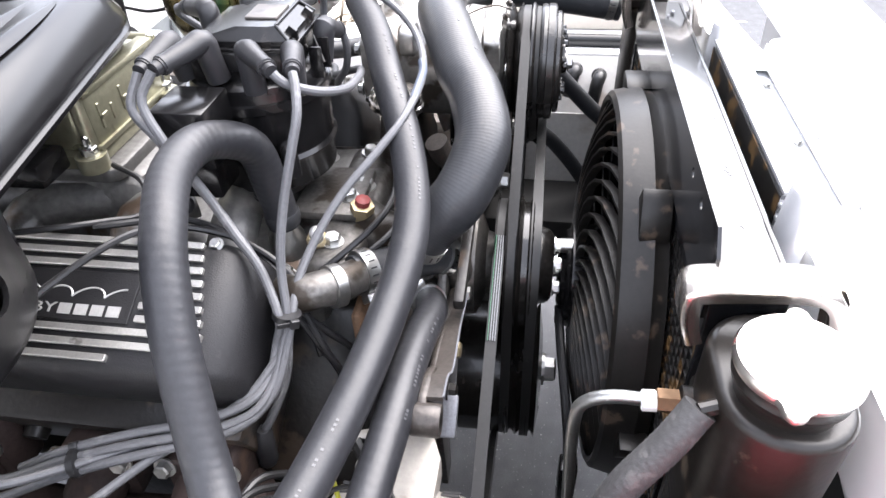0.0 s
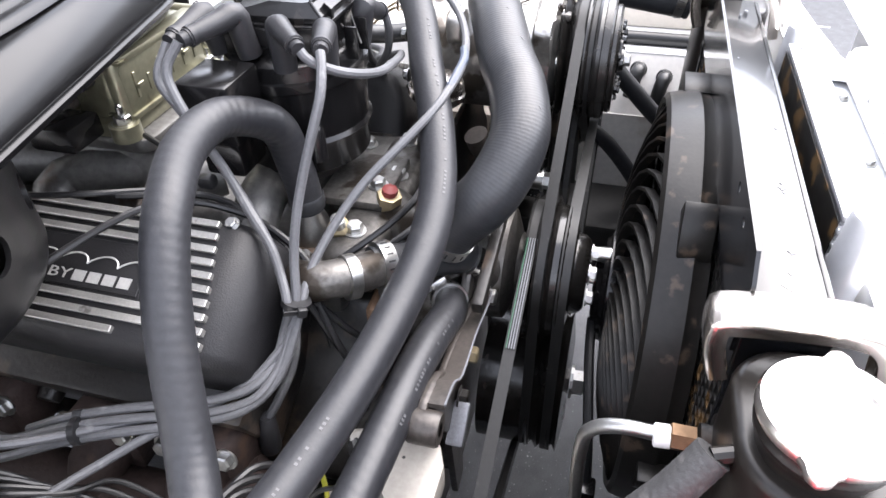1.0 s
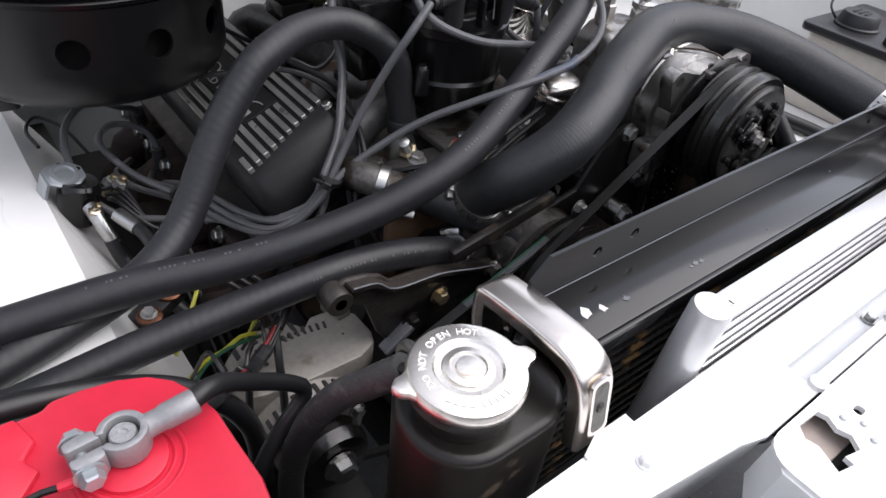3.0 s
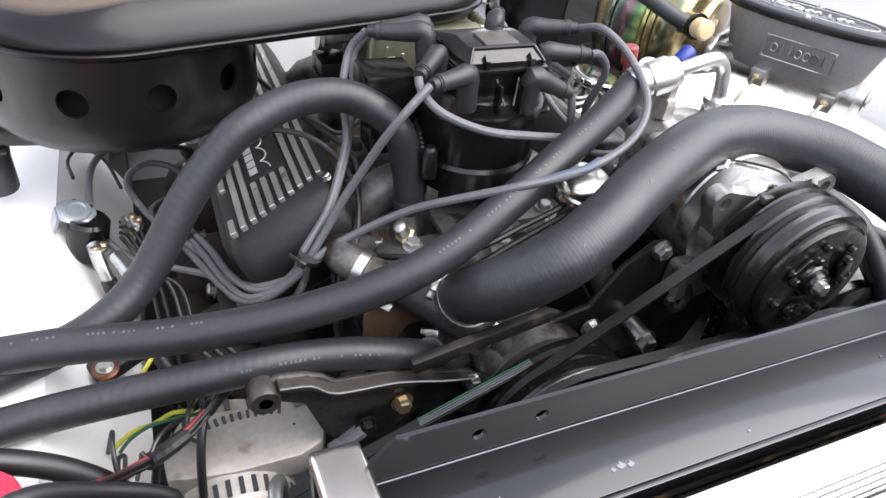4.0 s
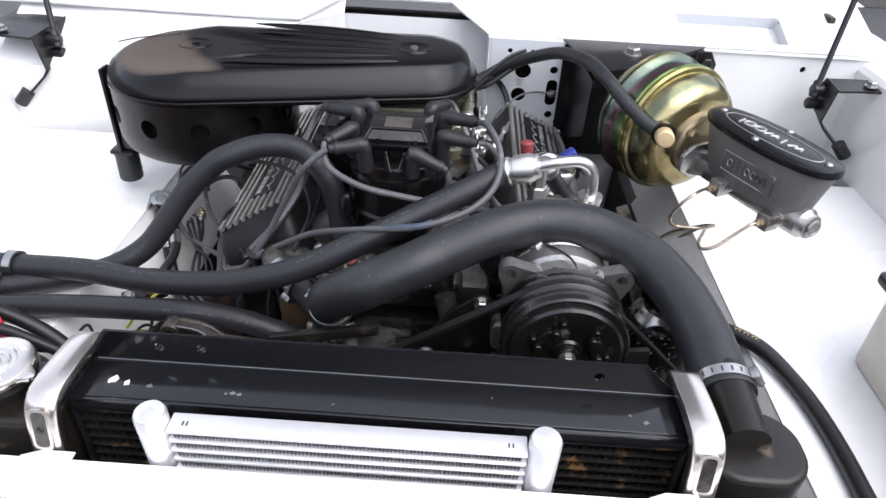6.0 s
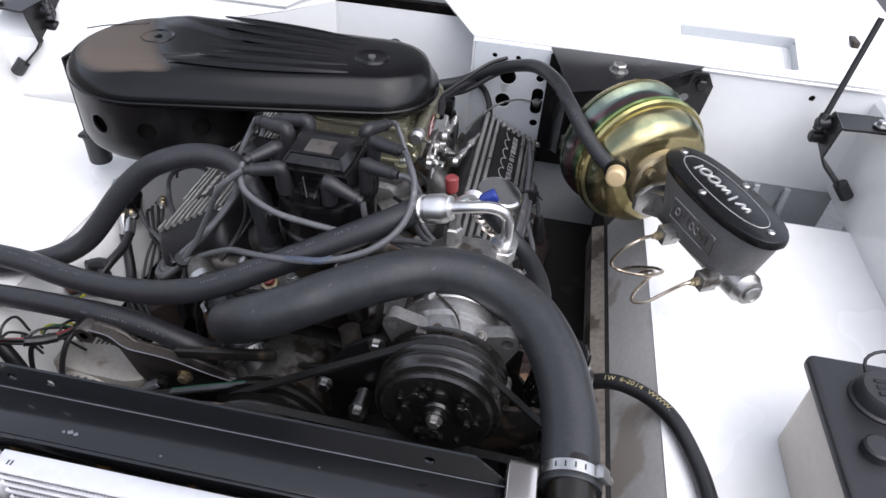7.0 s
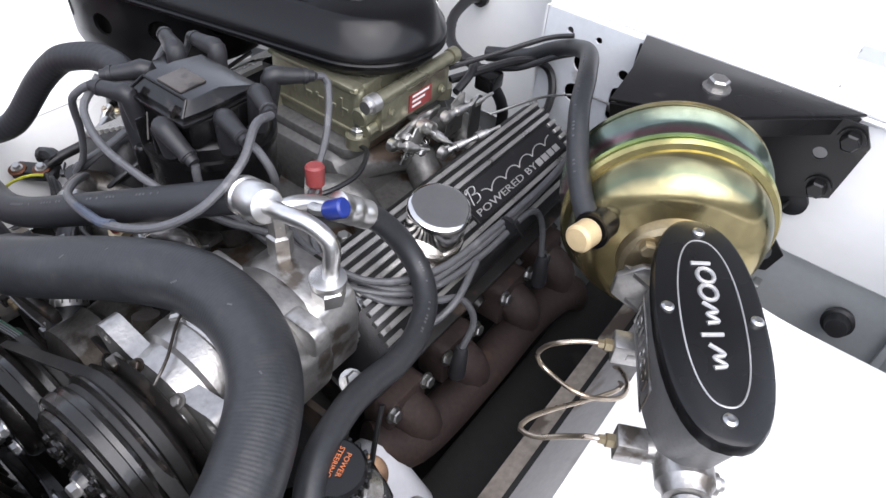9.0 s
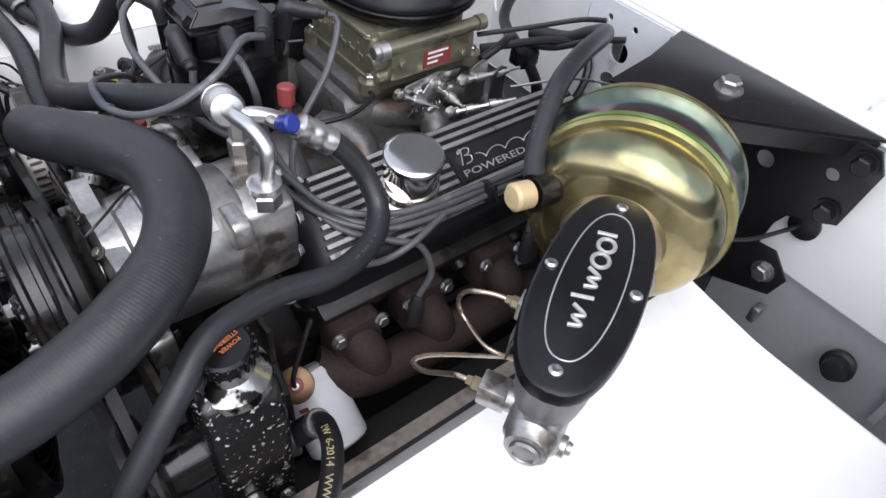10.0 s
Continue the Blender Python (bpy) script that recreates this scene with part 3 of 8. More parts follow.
part("front_lip", Shape().tube([(0.1, 0.888, 1.074), (0.5, 0.888, 1.073), (0.86, 0.888, 1.073)], 0.0035, 8, 0.05), WHITE, cw)
part("hinge_pocket", Shape().box((0.80, 0.985, 1.09), (0.815, 1.03, 1.125), 0.003), GRIME, cw, "small dark slot with torn paint")

# flat inner-fender aprons on both sides
for side, name, y0 in ((1, "right_hand", -0.09), (-1, "left_hand", 0.15)):
    ap = thing("inner_fender", (side * 0.6, 0.4, SHELF), "white painted flat inner fender apron", "inner fender", "inner fenders", "structure")
    back = 0.735 if side > 0 else 0.775
    edge, lip = (0.456, 0.886) if side > 0 else (0.468, SHELF)
    if side > 0:
        part("shelf", Shape().sheet([[(x, y0, z), (x, back, z)] for x, z in ((edge, lip), (0.50, 0.879), (0.56, 0.871), (0.62, SHELF), (0.84, SHELF))], 0.003), WHITE, ap)
    else:
        part("shelf", Shape().box((min(side * 0.468, side * 0.84), y0, SHELF - 0.003), (max(side * 0.468, side * 0.84), back, SHELF), 0.001), WHITE, ap)
    low = (0.412, 0.80) if side > 0 else (0.40, 0.74)
    part("inner_flange", Shape().sheet([[(side * (edge + 0.001), y0, lip - 0.001), (side * (edge + 0.001), back, lip - 0.001)],
                                        [(side * (edge - 0.006), y0, lip - 0.012), (side * (edge - 0.006), back, lip - 0.012)],
                                        [(side * low[0], y0, low[1]), (side * low[0], back, low[1])]], 0.003), FLANGE if side > 0 else WHITE, ap, "scuffed dirty white inner flange" if side > 0 else "")
    if side > 0:
        part("lower_ledge", Shape().sheet([[(x, 0.14, z), (x, back, z)] for x, z in ((0.413, 0.80), (0.40, 0.797), (0.384, 0.79), (0.382, 0.74))], 0.003), LEDGE, ap, "dirt-brown lower ledge")
    if side > 0:
        part("front_skirt", Shape().sheet([[(0.413, -0.09, 0.801), (0.413, 0.13, 0.801)], [(0.416, -0.09, 0.72), (0.416, 0.13, 0.72)], [(0.42, -0.09, 0.60), (0.42, 0.13, 0.60)]], 0.003), FLANGE, ap)
    # unseen black wall added to keep the pit below dark
    single("pit_wall", Shape().box((min(side * 0.405, side * 0.43), 0.13 if side > 0 else -0.3, 0.2), (max(side * 0.405, side * 0.43), 1.0, low[1]), 0.003), CHASSIS, "added black wall that darkens the pit beside the engine", "wheel housing", "wheel housings", "structure")
    # rear drop of the apron, shade put into its grey
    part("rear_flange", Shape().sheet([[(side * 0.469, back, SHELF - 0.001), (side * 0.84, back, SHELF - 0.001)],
                                       [(side * 0.469, back + 0.01, 0.74), (side * 0.84, back + 0.01, 0.74)]], 0.003), SHADEGREY, ap)
    ow = thing("fender", (side * 0.86, 0.4, 0.9), "white painted outer fender with a folded top edge", "fender", "fenders", "structure")
    top = 1.062 if side > 0 else 1.0
    part("wall", Shape().sheet([[(side * 0.835, -0.25, SHELF - 0.004), (side * 0.835, 0.9, SHELF - 0.004)],
                                [(side * 0.842, -0.25, top - 0.01), (side * 0.842, 0.9, top - 0.01)],
                                [(side * 0.85, -0.25, top), (side * 0.85, 0.9, top)],
                                [(side * 0.93, -0.25, top + 0.004), (side * 0.93, 1.1, top + 0.02)],
                                [(side * 1.0, -0.25, top - 0.02), (side * 1.0, 1.1, top - 0.01)],
                                [(side * 1.02, -0.25, 0.5), (side * 1.02, 1.1, 0.5)]]), WHITE, ow)
    fr = single("frame_rail", Shape().box((min(side * 0.29, side * 0.425), -0.3, 0.54), (max(side * 0.29, side * 0.425), 1.0, 0.665), 0.008), CHASSIS,
                "dirty black steel frame rail", "frame rail", "frame rails", "structure")

# black sheet added to hide the bright ground under the engine
single("pit_floor", Shape().box((0.10, 0.24, 0.50), (0.30, 1.0, 0.512), 0.003), CHASSIS, "added black sheet that hides the bright ground below the engine", "splash panel", kind="structure")
# unseen dark wall added so less light enters from the front
single("pit_front", Shape().box((-0.9, -0.3, 0.2), (0.9, -0.28, 0.62), 0.003), CHASSIS, "added dark wall closing the pit behind the grille", "valance", kind="structure")

# radiator support and the header panel of the grille
rs = thing("radiator_support", (0, -0.12, 0.98), "white painted radiator support rail with bolts", "radiator support", kind="structure")
RIM = [(-0.86, -0.126), (-0.37, -0.131), (-0.30, -0.138), (-0.21, -0.149), (-0.19, -0.155), (0.19, -0.155), (0.21, -0.149), (0.30, -0.138), (0.37, -0.131), (0.86, -0.126)]
part("rail", pierced(RIM + [(0.86, -0.101), (-0.86, -0.101)], [rounded(-0.125, -0.146, 0.148, -0.130, 0.004, 2)], 0.003,
                     Matrix.Translation((0, 0, 0.999))), WHITE, rs)
# slot floor in the greyer white
part("slot_floor", Shape().box((-0.14, -0.15, 0.988), (0.16, -0.125, 0.991)), WORNSHADE, rs)
part("rear_face", Shape().box((-0.86, -0.104, 0.93), (0.86, -0.101, 0.998)), WHITE, rs)
part("front_face", Shape().sheet([[(x, y + 0.001, 0.9985) for x, y in RIM], [(x, y + 0.003, 0.985) for x, y in RIM], [(x, y + 0.02, 0.90) for x, y in RIM]]), WHITE, rs)
for x in (-0.268, 0.262):
    part("foot_tab", Shape().prism([(x - 0.03, -0.104), (x + 0.014, -0.104), (x + 0.014, -0.0945), (x - 0.014, -0.0945), (x - 0.03, -0.101)], 1.0005, 1.003, bevel=0.0008), WHITE, rs)
    bolt(rs, (x - 0.001, -0.124, 1.0005), (0, 0, 1), 0.0042, WHITE)
for x in (-0.126, -0.008, 0.118):
    bolt(rs, (x, -0.139, 0.992), (0, 0, 1), 0.004)
for x in (-0.12, -0.005, 0.105):
    part("nut_boss", Shape().lathe((x, -0.1515, 1.0005), (0, 0, 1), [(0, 0.007), (0.003, 0.0065), (0.004, 0.003)], 14), WHITE, rs)
for x in (-0.305, 0.292):
    part("seam", Shape().box((x, -0.152, 1.0003), (x + 0.002, -0.134, 1.001)), WORNSHADE, rs)
gp = thing("grille_header", (0, -0.3, 0.98), "white painted grille header panel in front of the radiator", "header panel", kind="structure")
part("panel", Shape().sheet([[(-0.9, -0.215, 0.965), (0.9, -0.215, 0.965)], [(-0.9, -0.222, 0.99), (0.9, -0.222, 0.99)], [(-0.9, -0.30, 0.995), (0.9, -0.30, 0.995)],
                             [(-0.9, -0.36, 0.97), (0.9, -0.36, 0.97)], [(-0.9, -0.37, 0.6), (0.9, -0.37, 0.6)]]), WHITE, gp)
gr = thing("grille", (-0.35, -0.15, 0.92), "white painted grille bars below the support rail", "grille")
for k in range(6):
    part("slat", Shape().box((-0.47, -0.1455 - k * 0.0063, 0.886), (-0.255, -0.1415 - k * 0.0063, 0.9), 0.0012), WHITE, gr)
part("crossbar", Shape().box((-0.294, -0.184, 0.878), (-0.288, -0.115, 0.8865), 0.001), WHITE, gr)
lt = thing("hood_latch", (-0.05, -0.22, 0.99), "white painted hood latch plate with a rectangular opening", "hood latch")
part("plate", pierced(rounded(-0.208, -0.31, 0.22, -0.158, 0.02), [[(-0.183, -0.194), (-0.170, -0.197), (-0.169, -0.191), (-0.156, -0.194), (-0.150, -0.186), (-0.153, -0.178), (-0.149, -0.170), (-0.151, -0.164), (-0.172, -0.163), (-0.178, -0.170), (-0.176, -0.178)], circle(-0.115, -0.20, 0.008), rounded(-0.13, -0.182, -0.122, -0.176, 0.002, 2)], 0.004,
                      Matrix.Translation((0, 0, 1.006))), WHITE, lt)
part("skirt", Shape().sheet([[(-0.21, -0.30, 1.005), (-0.21, -0.175, 1.005), (-0.195, -0.16, 1.005), (-0.12, -0.157, 1.005), (0.21, -0.157, 1.005)], [(-0.214, -0.30, 0.955), (-0.214, -0.172, 0.955), (-0.197, -0.157, 0.97), (-0.12, -0.156, 0.99), (0.21, -0.156, 0.99)]], 0.002), WHITE, lt)
part("latch_floor", Shape().box((-0.19, -0.187, 0.993), (-0.14, -0.16, 0.996), 0.001), BEIGE, lt, "bare beige floor below the opening")
part("catch", Shape().box((-0.176, -0.215, 0.985), (-0.16, -0.205, 1.0), 0.002), STEEL, lt)
for q in ((-0.142, -0.176), (-0.142, -0.196), (-0.135, -0.186)):
    part("rivet", Shape().lathe((q[0], q[1], 1.008), (0, 0, 1), [(0, 0.0025), (0.0015, 0.002), (0.002, 0)], 10), SHADEGREY, lt)
part("brace", Shape().box((-0.24, -0.29, 0.93), (-0.222, -0.19, 0.965), 0.004), SHADEGREY, lt)
single("lower_hose", Shape().tube([(-0.42, -0.19, 0.93), (-0.3, -0.185, 0.95), (-0.1, -0.185, 0.955), (0.2, -0.185, 0.95)], 0.014, 12, 0.02), CABLE,
       "black rubber seal strip along the support", "seal strip")

# ---- radiator with its top plate, core, tanks and brackets ----
rad = thing("radiator", (0, -0.035, 0.55), "black painted radiator with a flanged top plate", "radiator")
part("top_plate", Shape().prism([(-0.27, -0.058), (0.27, -0.058), (0.27, -0.012), (-0.27, -0.012)], 1.029, 1.033, bevel=0.001), RADBLACK, rad)
part("front_edge", Shape().box((-0.268, -0.062, 1.018), (0.268, -0.058, 1.033), 0.001), RADBLACK, rad)
part("rear_flange", pierced([(-0.268, 1.0), (0.268, 1.0), (0.268, 1.036), (0.236, 1.067), (-0.254, 1.067), (-0.268, 1.052)],
                            [circle(-0.206, 1.051, 0.0045, 12), circle(-0.167, 1.052, 0.0045, 12), circle(0.196, 1.05, 0.005, 12)], 0.0025, upright(-0.0105)), RADBLACK, rad)
part("rear_panel", Shape().box((-0.27, -0.014, 0.985), (0.27, -0.0115, 1.03)), RADBLACK, rad)
for k in range(12):
    z = 1.012 - k * 0.0118
    part("core_tube", Shape().box((-0.268, -0.057, z - 0.0011), (0.268, -0.018, z + 0.0011)), CORE, rad)
for k in range(12):
    fins = Shape()
    z = 1.012 - k * 0.0118
    n = 150
    row = [(-0.268 + 0.536 * i / n, z - 0.001 if i % 2 else z - 0.0107) for i in range(n + 1)]
    o = [(x, -0.055, zz) for x, zz in row]
    i2 = [(x, -0.02, zz) for x, zz in row]
    fins.sheet([o, i2])
    part("fin_strip", fins, CORE, rad, "bent dark fins with rusty patches")
part("core_back", Shape().box((-0.268, -0.0185, 0.5), (0.268, -0.0165, 1.0)), CORE, rad)
for i in range(46):
    part("rear_fin", Shape().box((-0.26 + i * 0.0116, -0.0165, 0.6), (-0.2588 + i * 0.0116, -0.0145, 0.985)), CORE, rad)
for k in range(34):
    part("rear_tube", Shape().box((-0.265, -0.0165, 0.6 + k * 0.0116), (0.265, -0.0150, 0.6014 + k * 0.0116)), CORE, rad)
part("core_lower", Shape().box((-0.268, -0.056, 0.5), (0.268, -0.02, 0.875)), CORE, rad)
for s, top in ((-1, 1.0), (1, 1.012)):
    x0, x1 = (-0.381, -0.276) if s < 0 else (0.285, 0.382)
    y1, y2 = (-0.081, -0.004) if s < 0 else (-0.085, -0.002)
    part("side_tank", Shape().prism(rounded(x0, y1, x1, y2, 0.036, 8), 0.5, top + (0.018 if s < 0 else 0), bevel=0.006, seg=3), TANKBLACK, rad, "worn black side tank")
    part("side_plate", Shape().box((s * 0.27 - 0.003, -0.06, 0.5), (s * 0.27 + 0.003, -0.012, 1.03), 0.001), RADBLACK, rad)
part("filler_neck", Shape().lathe((-0.343, -0.0415, 0.995), (0, 0, 1), [(0, 0.0295), (0.022, 0.0285), (0.03, 0.029), (0.034, 0.032), (0.0375, 0.0328), (0.04, 0.0315), (0.0445, 0.0315)], 36), TANKBLACK, rad)
part("overflow_barb", Shape().rod((-0.345, -0.02, 1.01), (-0.352, 0.005, 1.006), 0.005, 10), TANKBLACK, rad)
part("hose_neck", Shape().rod((0.325, -0.05, 1.018), (0.325, 0.03, 1.026), 0.022, 24), TANKBLACK, rad)
part("line_bung", Shape().lathe((-0.31, -0.012, 0.965), (0, 1, 0), [(0, 0.016), (0.006, 0.016), (0.007, 0.009), (0.014, 0.009)], 16), GRIME, rad)
# thin paler line along the fold of the plate
part("pale_crease", Shape().tube([(-0.266, -0.0125, 1.0333), (0.0, -0.0125, 1.0333), (0.266, -0.0125, 1.0333)], 0.0005, 6, 0.05), PALEWORN, rad, "thin bright line on the fold")
for x, y, r in ((-0.240, -0.038, 0.0058), (-0.2265, -0.041, 0.004), (-0.205, -0.043, 0.0032), (-0.13, -0.045, 0.003), (-0.124, -0.046, 0.0024), (-0.136, -0.046, 0.0018), (-0.04, -0.05, 0.0012), (0.222, -0.04, 0.0016), (0.235, -0.047, 0.003), (0.1, -0.03, 0.001)):
    chip = Shape().prism([(x + r * (0.8 + 0.3 * math.sin(5 * k + x * 90)) * math.cos(k * 0.7), y + r * (0.7 + 0.3 * math.cos(3 * k)) * math.sin(k * 0.7)) for k in range(9)], 1.0331, 1.0335)
    part("paint_chip", chip, LABEL if r > 0.0035 else PALEWORN, rad, "pale chip in the black paint")


CX, CY, CZ, CS = -0.343, -0.0415, 1.0395, 0.97
prof = [(0.0, 0.0345), (0.0025, 0.0355), (0.006, 0.0355), (0.0085, 0.034), (0.0095, 0.031), (0.0098, 0.021), (0.0085, 0.0195), (0.0082, 0.0155), (0.0098, 0.0145), (0.0102, 0.011),
        (0.0088, 0.010), (0.0088, 0.0075), (0.0108, 0.007), (0.0112, 0.0005), (0.0112, 0.0)]
cap = part("filler_cap", Shape().lathe((CX, CY, CZ), (0, 0, 1), [(h, r * CS) for h, r in prof], 64), CAPSTEEL, rad, "polished steel filler cap with raised lettering")
for a in (347, 163):
    c, s = math.cos(radians(a)), math.sin(radians(a))
    ear = [(0.030, -0.014), (0.037, -0.0075), (0.042, -0.0055), (0.0455, 0.0), (0.042, 0.0055), (0.037, 0.0075), (0.030, 0.014)]
    part("ear", Shape().prism([(CX + CS * (c * x - s * y), CY + CS * (s * x + c * y)) for x, y in ear], CZ + 0.0005, CZ + 0.007, bevel=0.002), CAPSTEEL, cap)


def ring_text(text, start, stepdeg, r, size, z, flip=False):
    sh = Shape()
    for k, ch in enumerate(text):
        if ch == " ":
            continue
        a = start - stepdeg * k if not flip else start + stepdeg * k
        v, f = letters(ch, size, 0.0004)
        spin = radians(a - 90) if not flip else radians(a + 90)
        sh.add(v, f, Matrix.Translation((CX + r * math.cos(radians(a)), CY + r * math.sin(radians(a)), z)) @ Matrix.Rotation(spin, 4, "Z"))
    return sh


part("lettering", ring_text("DO NOT OPEN HOT", 178, 9.6, 0.0254, 0.0064, CZ + 0.0098), LABEL, cap, "raised white lettering")
for a in (208, 217, 226, 235, 251, 260, 269, 278, 287):
    part("raised_mark", Shape().box((-0.0021, -0.0016, 0.0), (0.0021, 0.0016, 0.0007), m=Matrix.Translation((CX + 0.0254 * math.cos(radians(a)), CY + 0.0254 * math.sin(radians(a)), CZ + 0.0097)) @ Matrix.Rotation(radians(a), 4, "Z")), LABEL, cap)

for s in (-1, 1):
    x0 = -0.2945 if s < 0 else 0.2645
    br = thing("radiator_bracket", (x0 + 0.014, -0.06, 0.99), "chromed steel strap bracket over the radiator end", "bracket", "radiator brackets")
    line = [(0.004, 0.998), (0.009, 1.012), (0.0115, 1.026), (0.0115, 1.038), (0.006, 1.0465), (-0.03, 1.0515), (-0.06, 1.0525), (-0.074, 1.0495), (-0.083, 1.041), (-0.088, 1.028), (-0.092, 1.003), (-0.0935, 0.992)]
    spine = [Vector((0, q.x, q.y)) for q in smooth_path([(a, b, 0) for a, b in line], 0.005)]
    rows = []
    for k, q in enumerate(spine):
        d = (spine[min(k + 1, len(spine) - 1)] - spine[max(k - 1, 0)]).normalized()
        inward = Vector((0, -d.z, d.y))
        if inward.y * (-0.04 - q.y) + inward.z * (1.0 - q.z) < 0:
            inward = -inward
        rows.append([Vector((x0 + x, q.y, q.z)) + inward * h for x, h in ((0.0004, 0.0115), (0.0, 0.005), (0.0006, 0.0012), (0.0025, 0.0), (0.0255, 0.0), (0.0274, 0.0012), (0.028, 0.004), (0.0276, 0.0085))])
    part("strap", Shape().sheet(rows, 0.0018), CHROME, br, angle=50)
    front = plane_at((x0 + 0.014, -0.0882, 1.0225), (1, 0, 0), (0, 0.2, 1))
    part("slot_edge", pierced(rounded(-0.0085, -0.021, 0.0085, 0.021, 0.005, 3), [rounded(-0.006, -0.018, 0.006, 0.018, 0.004, 3)], 0.002, front @ Matrix.Translation((0, 0, 0.0015))), CHROME, br)
    part("slot", Shape().prism(rounded(-0.006, -0.018, 0.006, 0.018, 0.004, 3), 0.0005, 0.0026, m=front), DARKCAST, br, "recessed slot")
    part("rivet", Shape().lathe(front @ Vector((0, 0, 0.0026)), front.to_3x3() @ Vector((0, 0, 1)), [(0, 0.0035), (0.001, 0.003), (0.0014, 0)], 10), GRIME, br)

# silver cooler in front of the radiator
co = thing("oil_cooler", (-0.025, -0.09, 0.9), "bare aluminium stacked-plate oil cooler", "oil cooler")
for x in (-0.183, 0.142):
    part("end_tank", Shape().lathe((x, -0.079, 0.90), (0, -0.06, 1), [(0, 0.0135), (0.15, 0.0135), (0.1535, 0.012), (0.155, 0.0)], 28), COOLER, co)
part("top_bar", Shape().box((-0.169, -0.096, 1.0365), (0.128, -0.0765, 1.0410), 0.001), COOLER, co)
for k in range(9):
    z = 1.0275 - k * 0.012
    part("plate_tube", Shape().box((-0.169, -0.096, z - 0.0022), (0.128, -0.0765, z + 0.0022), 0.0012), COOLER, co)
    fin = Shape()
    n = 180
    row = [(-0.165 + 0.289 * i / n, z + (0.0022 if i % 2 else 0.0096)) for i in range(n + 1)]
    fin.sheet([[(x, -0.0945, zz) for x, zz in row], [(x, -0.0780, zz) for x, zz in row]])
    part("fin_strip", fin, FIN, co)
# dark sheet put in as the shade behind the fins
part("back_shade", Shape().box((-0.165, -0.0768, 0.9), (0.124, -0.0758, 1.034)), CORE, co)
for x in (-0.158, 0.112):
    for o in (0, 0.0035):
        part("rating_mark", Shape().box((x + o, -0.090, 1.0410), (x + o + 0.0013, -0.0855, 1.0413)), INK, co)

# ---- electric fan behind the radiator ----
fan = thing("cooling_fan", (0.0, 0.02, 0.80), "black plastic electric fan with swept guard ribs", "cooling fan")
FZ, FR = 0.80, 0.2205
FC = Vector((0.0, 0.0, FZ))
part("shroud", Shape().lathe(FC, (0, 1, 0), [(-0.011, FR - 0.004), (-0.002, FR - 0.003), (0.002, FR), (0.012, FR - 0.001), (0.029, FR - 0.005), (0.0325, FR - 0.010), (0.031, FR - 0.016), (0.0, FR - 0.012)], 72), FANBLACK, fan, "dusty black shroud ring")


def fan_rib(a):
    """One swept guard rib, from the motor mount out to the ring."""
    inner, outer = [], []
    for k in range(9):
        f = k / 8
        r = 0.058 + (FR - 0.072) * f
        b = a + 0.75 * f * f
        h = 0.058 - 0.029 * f ** 2.2
        c, q = math.cos(b), math.sin(b)
        inner.append(FC + Vector((r * c, h, r * q)))
        outer.append(FC + Vector((r * c, h - 0.009, r * q)))
    return Shape().sheet([inner, outer], 0.0028)


for k in range(40):
    part("guard_rib", fan_rib(radians(9 * k)), FANBLACK, fan)
part("motor", Shape().lathe(FC, (0, 1, 0), [(0.02, 0.062), (0.060, 0.062), (0.062, 0.056), (0.066, 0.054), (0.067, 0.044), (0.072, 0.042), (0.074, 0.034), (0.075, 0.0)], 40), PLASTIC, fan)
for k in range(3):
    a = radians(120 * k + 100)
    part("motor_lug", Shape().lathe(FC + Vector((0.052 * math.cos(a), 0.06, 0.052 * math.sin(a))), (0, 1, 0), [(0, 0.009), (0.014, 0.008), (0.015, 0.004)], 14), STEEL, fan)
for k in range(10):
    a = radians(36 * k)
    e = a + 0.36
    q = [FC + Vector((r * math.cos(g), 0.006, r * math.sin(g))) for r, g in ((0.045, a), (0.195, a + 0.22))]
    p2 = [FC + Vector((r * math.cos(g), 0.024, r * math.sin(g))) for r, g in ((0.045, e), (0.195, e + 0.16))]
    part("blade", Shape().sheet([q, p2], 0.002), PLASTIC, fan)
for k in range(6):
    a = radians(63 + 60 * k)
    d = Vector((math.cos(a), 0, math.sin(a)))
    m = plane_at(FC + Vector((0, 0.004, 0)), d, Vector((0, 1, 0)).cross(d))
    part("mount_tab", Shape().prism([(FR - 0.004, -0.03), (FR + 0.004, -0.022), (FR + 0.017, 0.002), (FR + 0.017, 0.012), (FR - 0.004, 0.012)], -0.014, 0.012, bevel=0.0015, m=m), FANBLACK, fan)


# ---- engine: block, heads, intake, valve covers ----
EX = -0.027
eng = thing("engine_block", (EX, 0.5, 0.45), "greasy black V8 engine block with timing cover", "engine block")
part("block", Shape().prism([(EX - 0.10, 0.5), (EX + 0.10, 0.5), (EX + 0.22, 0.70), (EX + 0.11, 0.86), (EX - 0.11, 0.86), (EX - 0.22, 0.70)], 0.26, 0.80, "y", 0.01), GRIME, eng)
part("oil_pan", Shape().box((EX - 0.11, 0.24, 0.36), (EX + 0.11, 0.78, 0.505), 0.02), GRIME, eng)
part("timing_cover", Shape().prism([(EX - 0.09, 0.55), (EX + 0.09, 0.55), (EX + 0.08, 0.80), (EX + 0.03, 0.87), (EX - 0.05, 0.87), (EX - 0.09, 0.80)], 0.205, 0.262, "y", 0.006), DARKCAST, eng)
for s in (-1, 1):
    tilt = Matrix.Translation((EX, 0, 0)) @ Matrix.Rotation(radians(26 * s), 4, "Y")
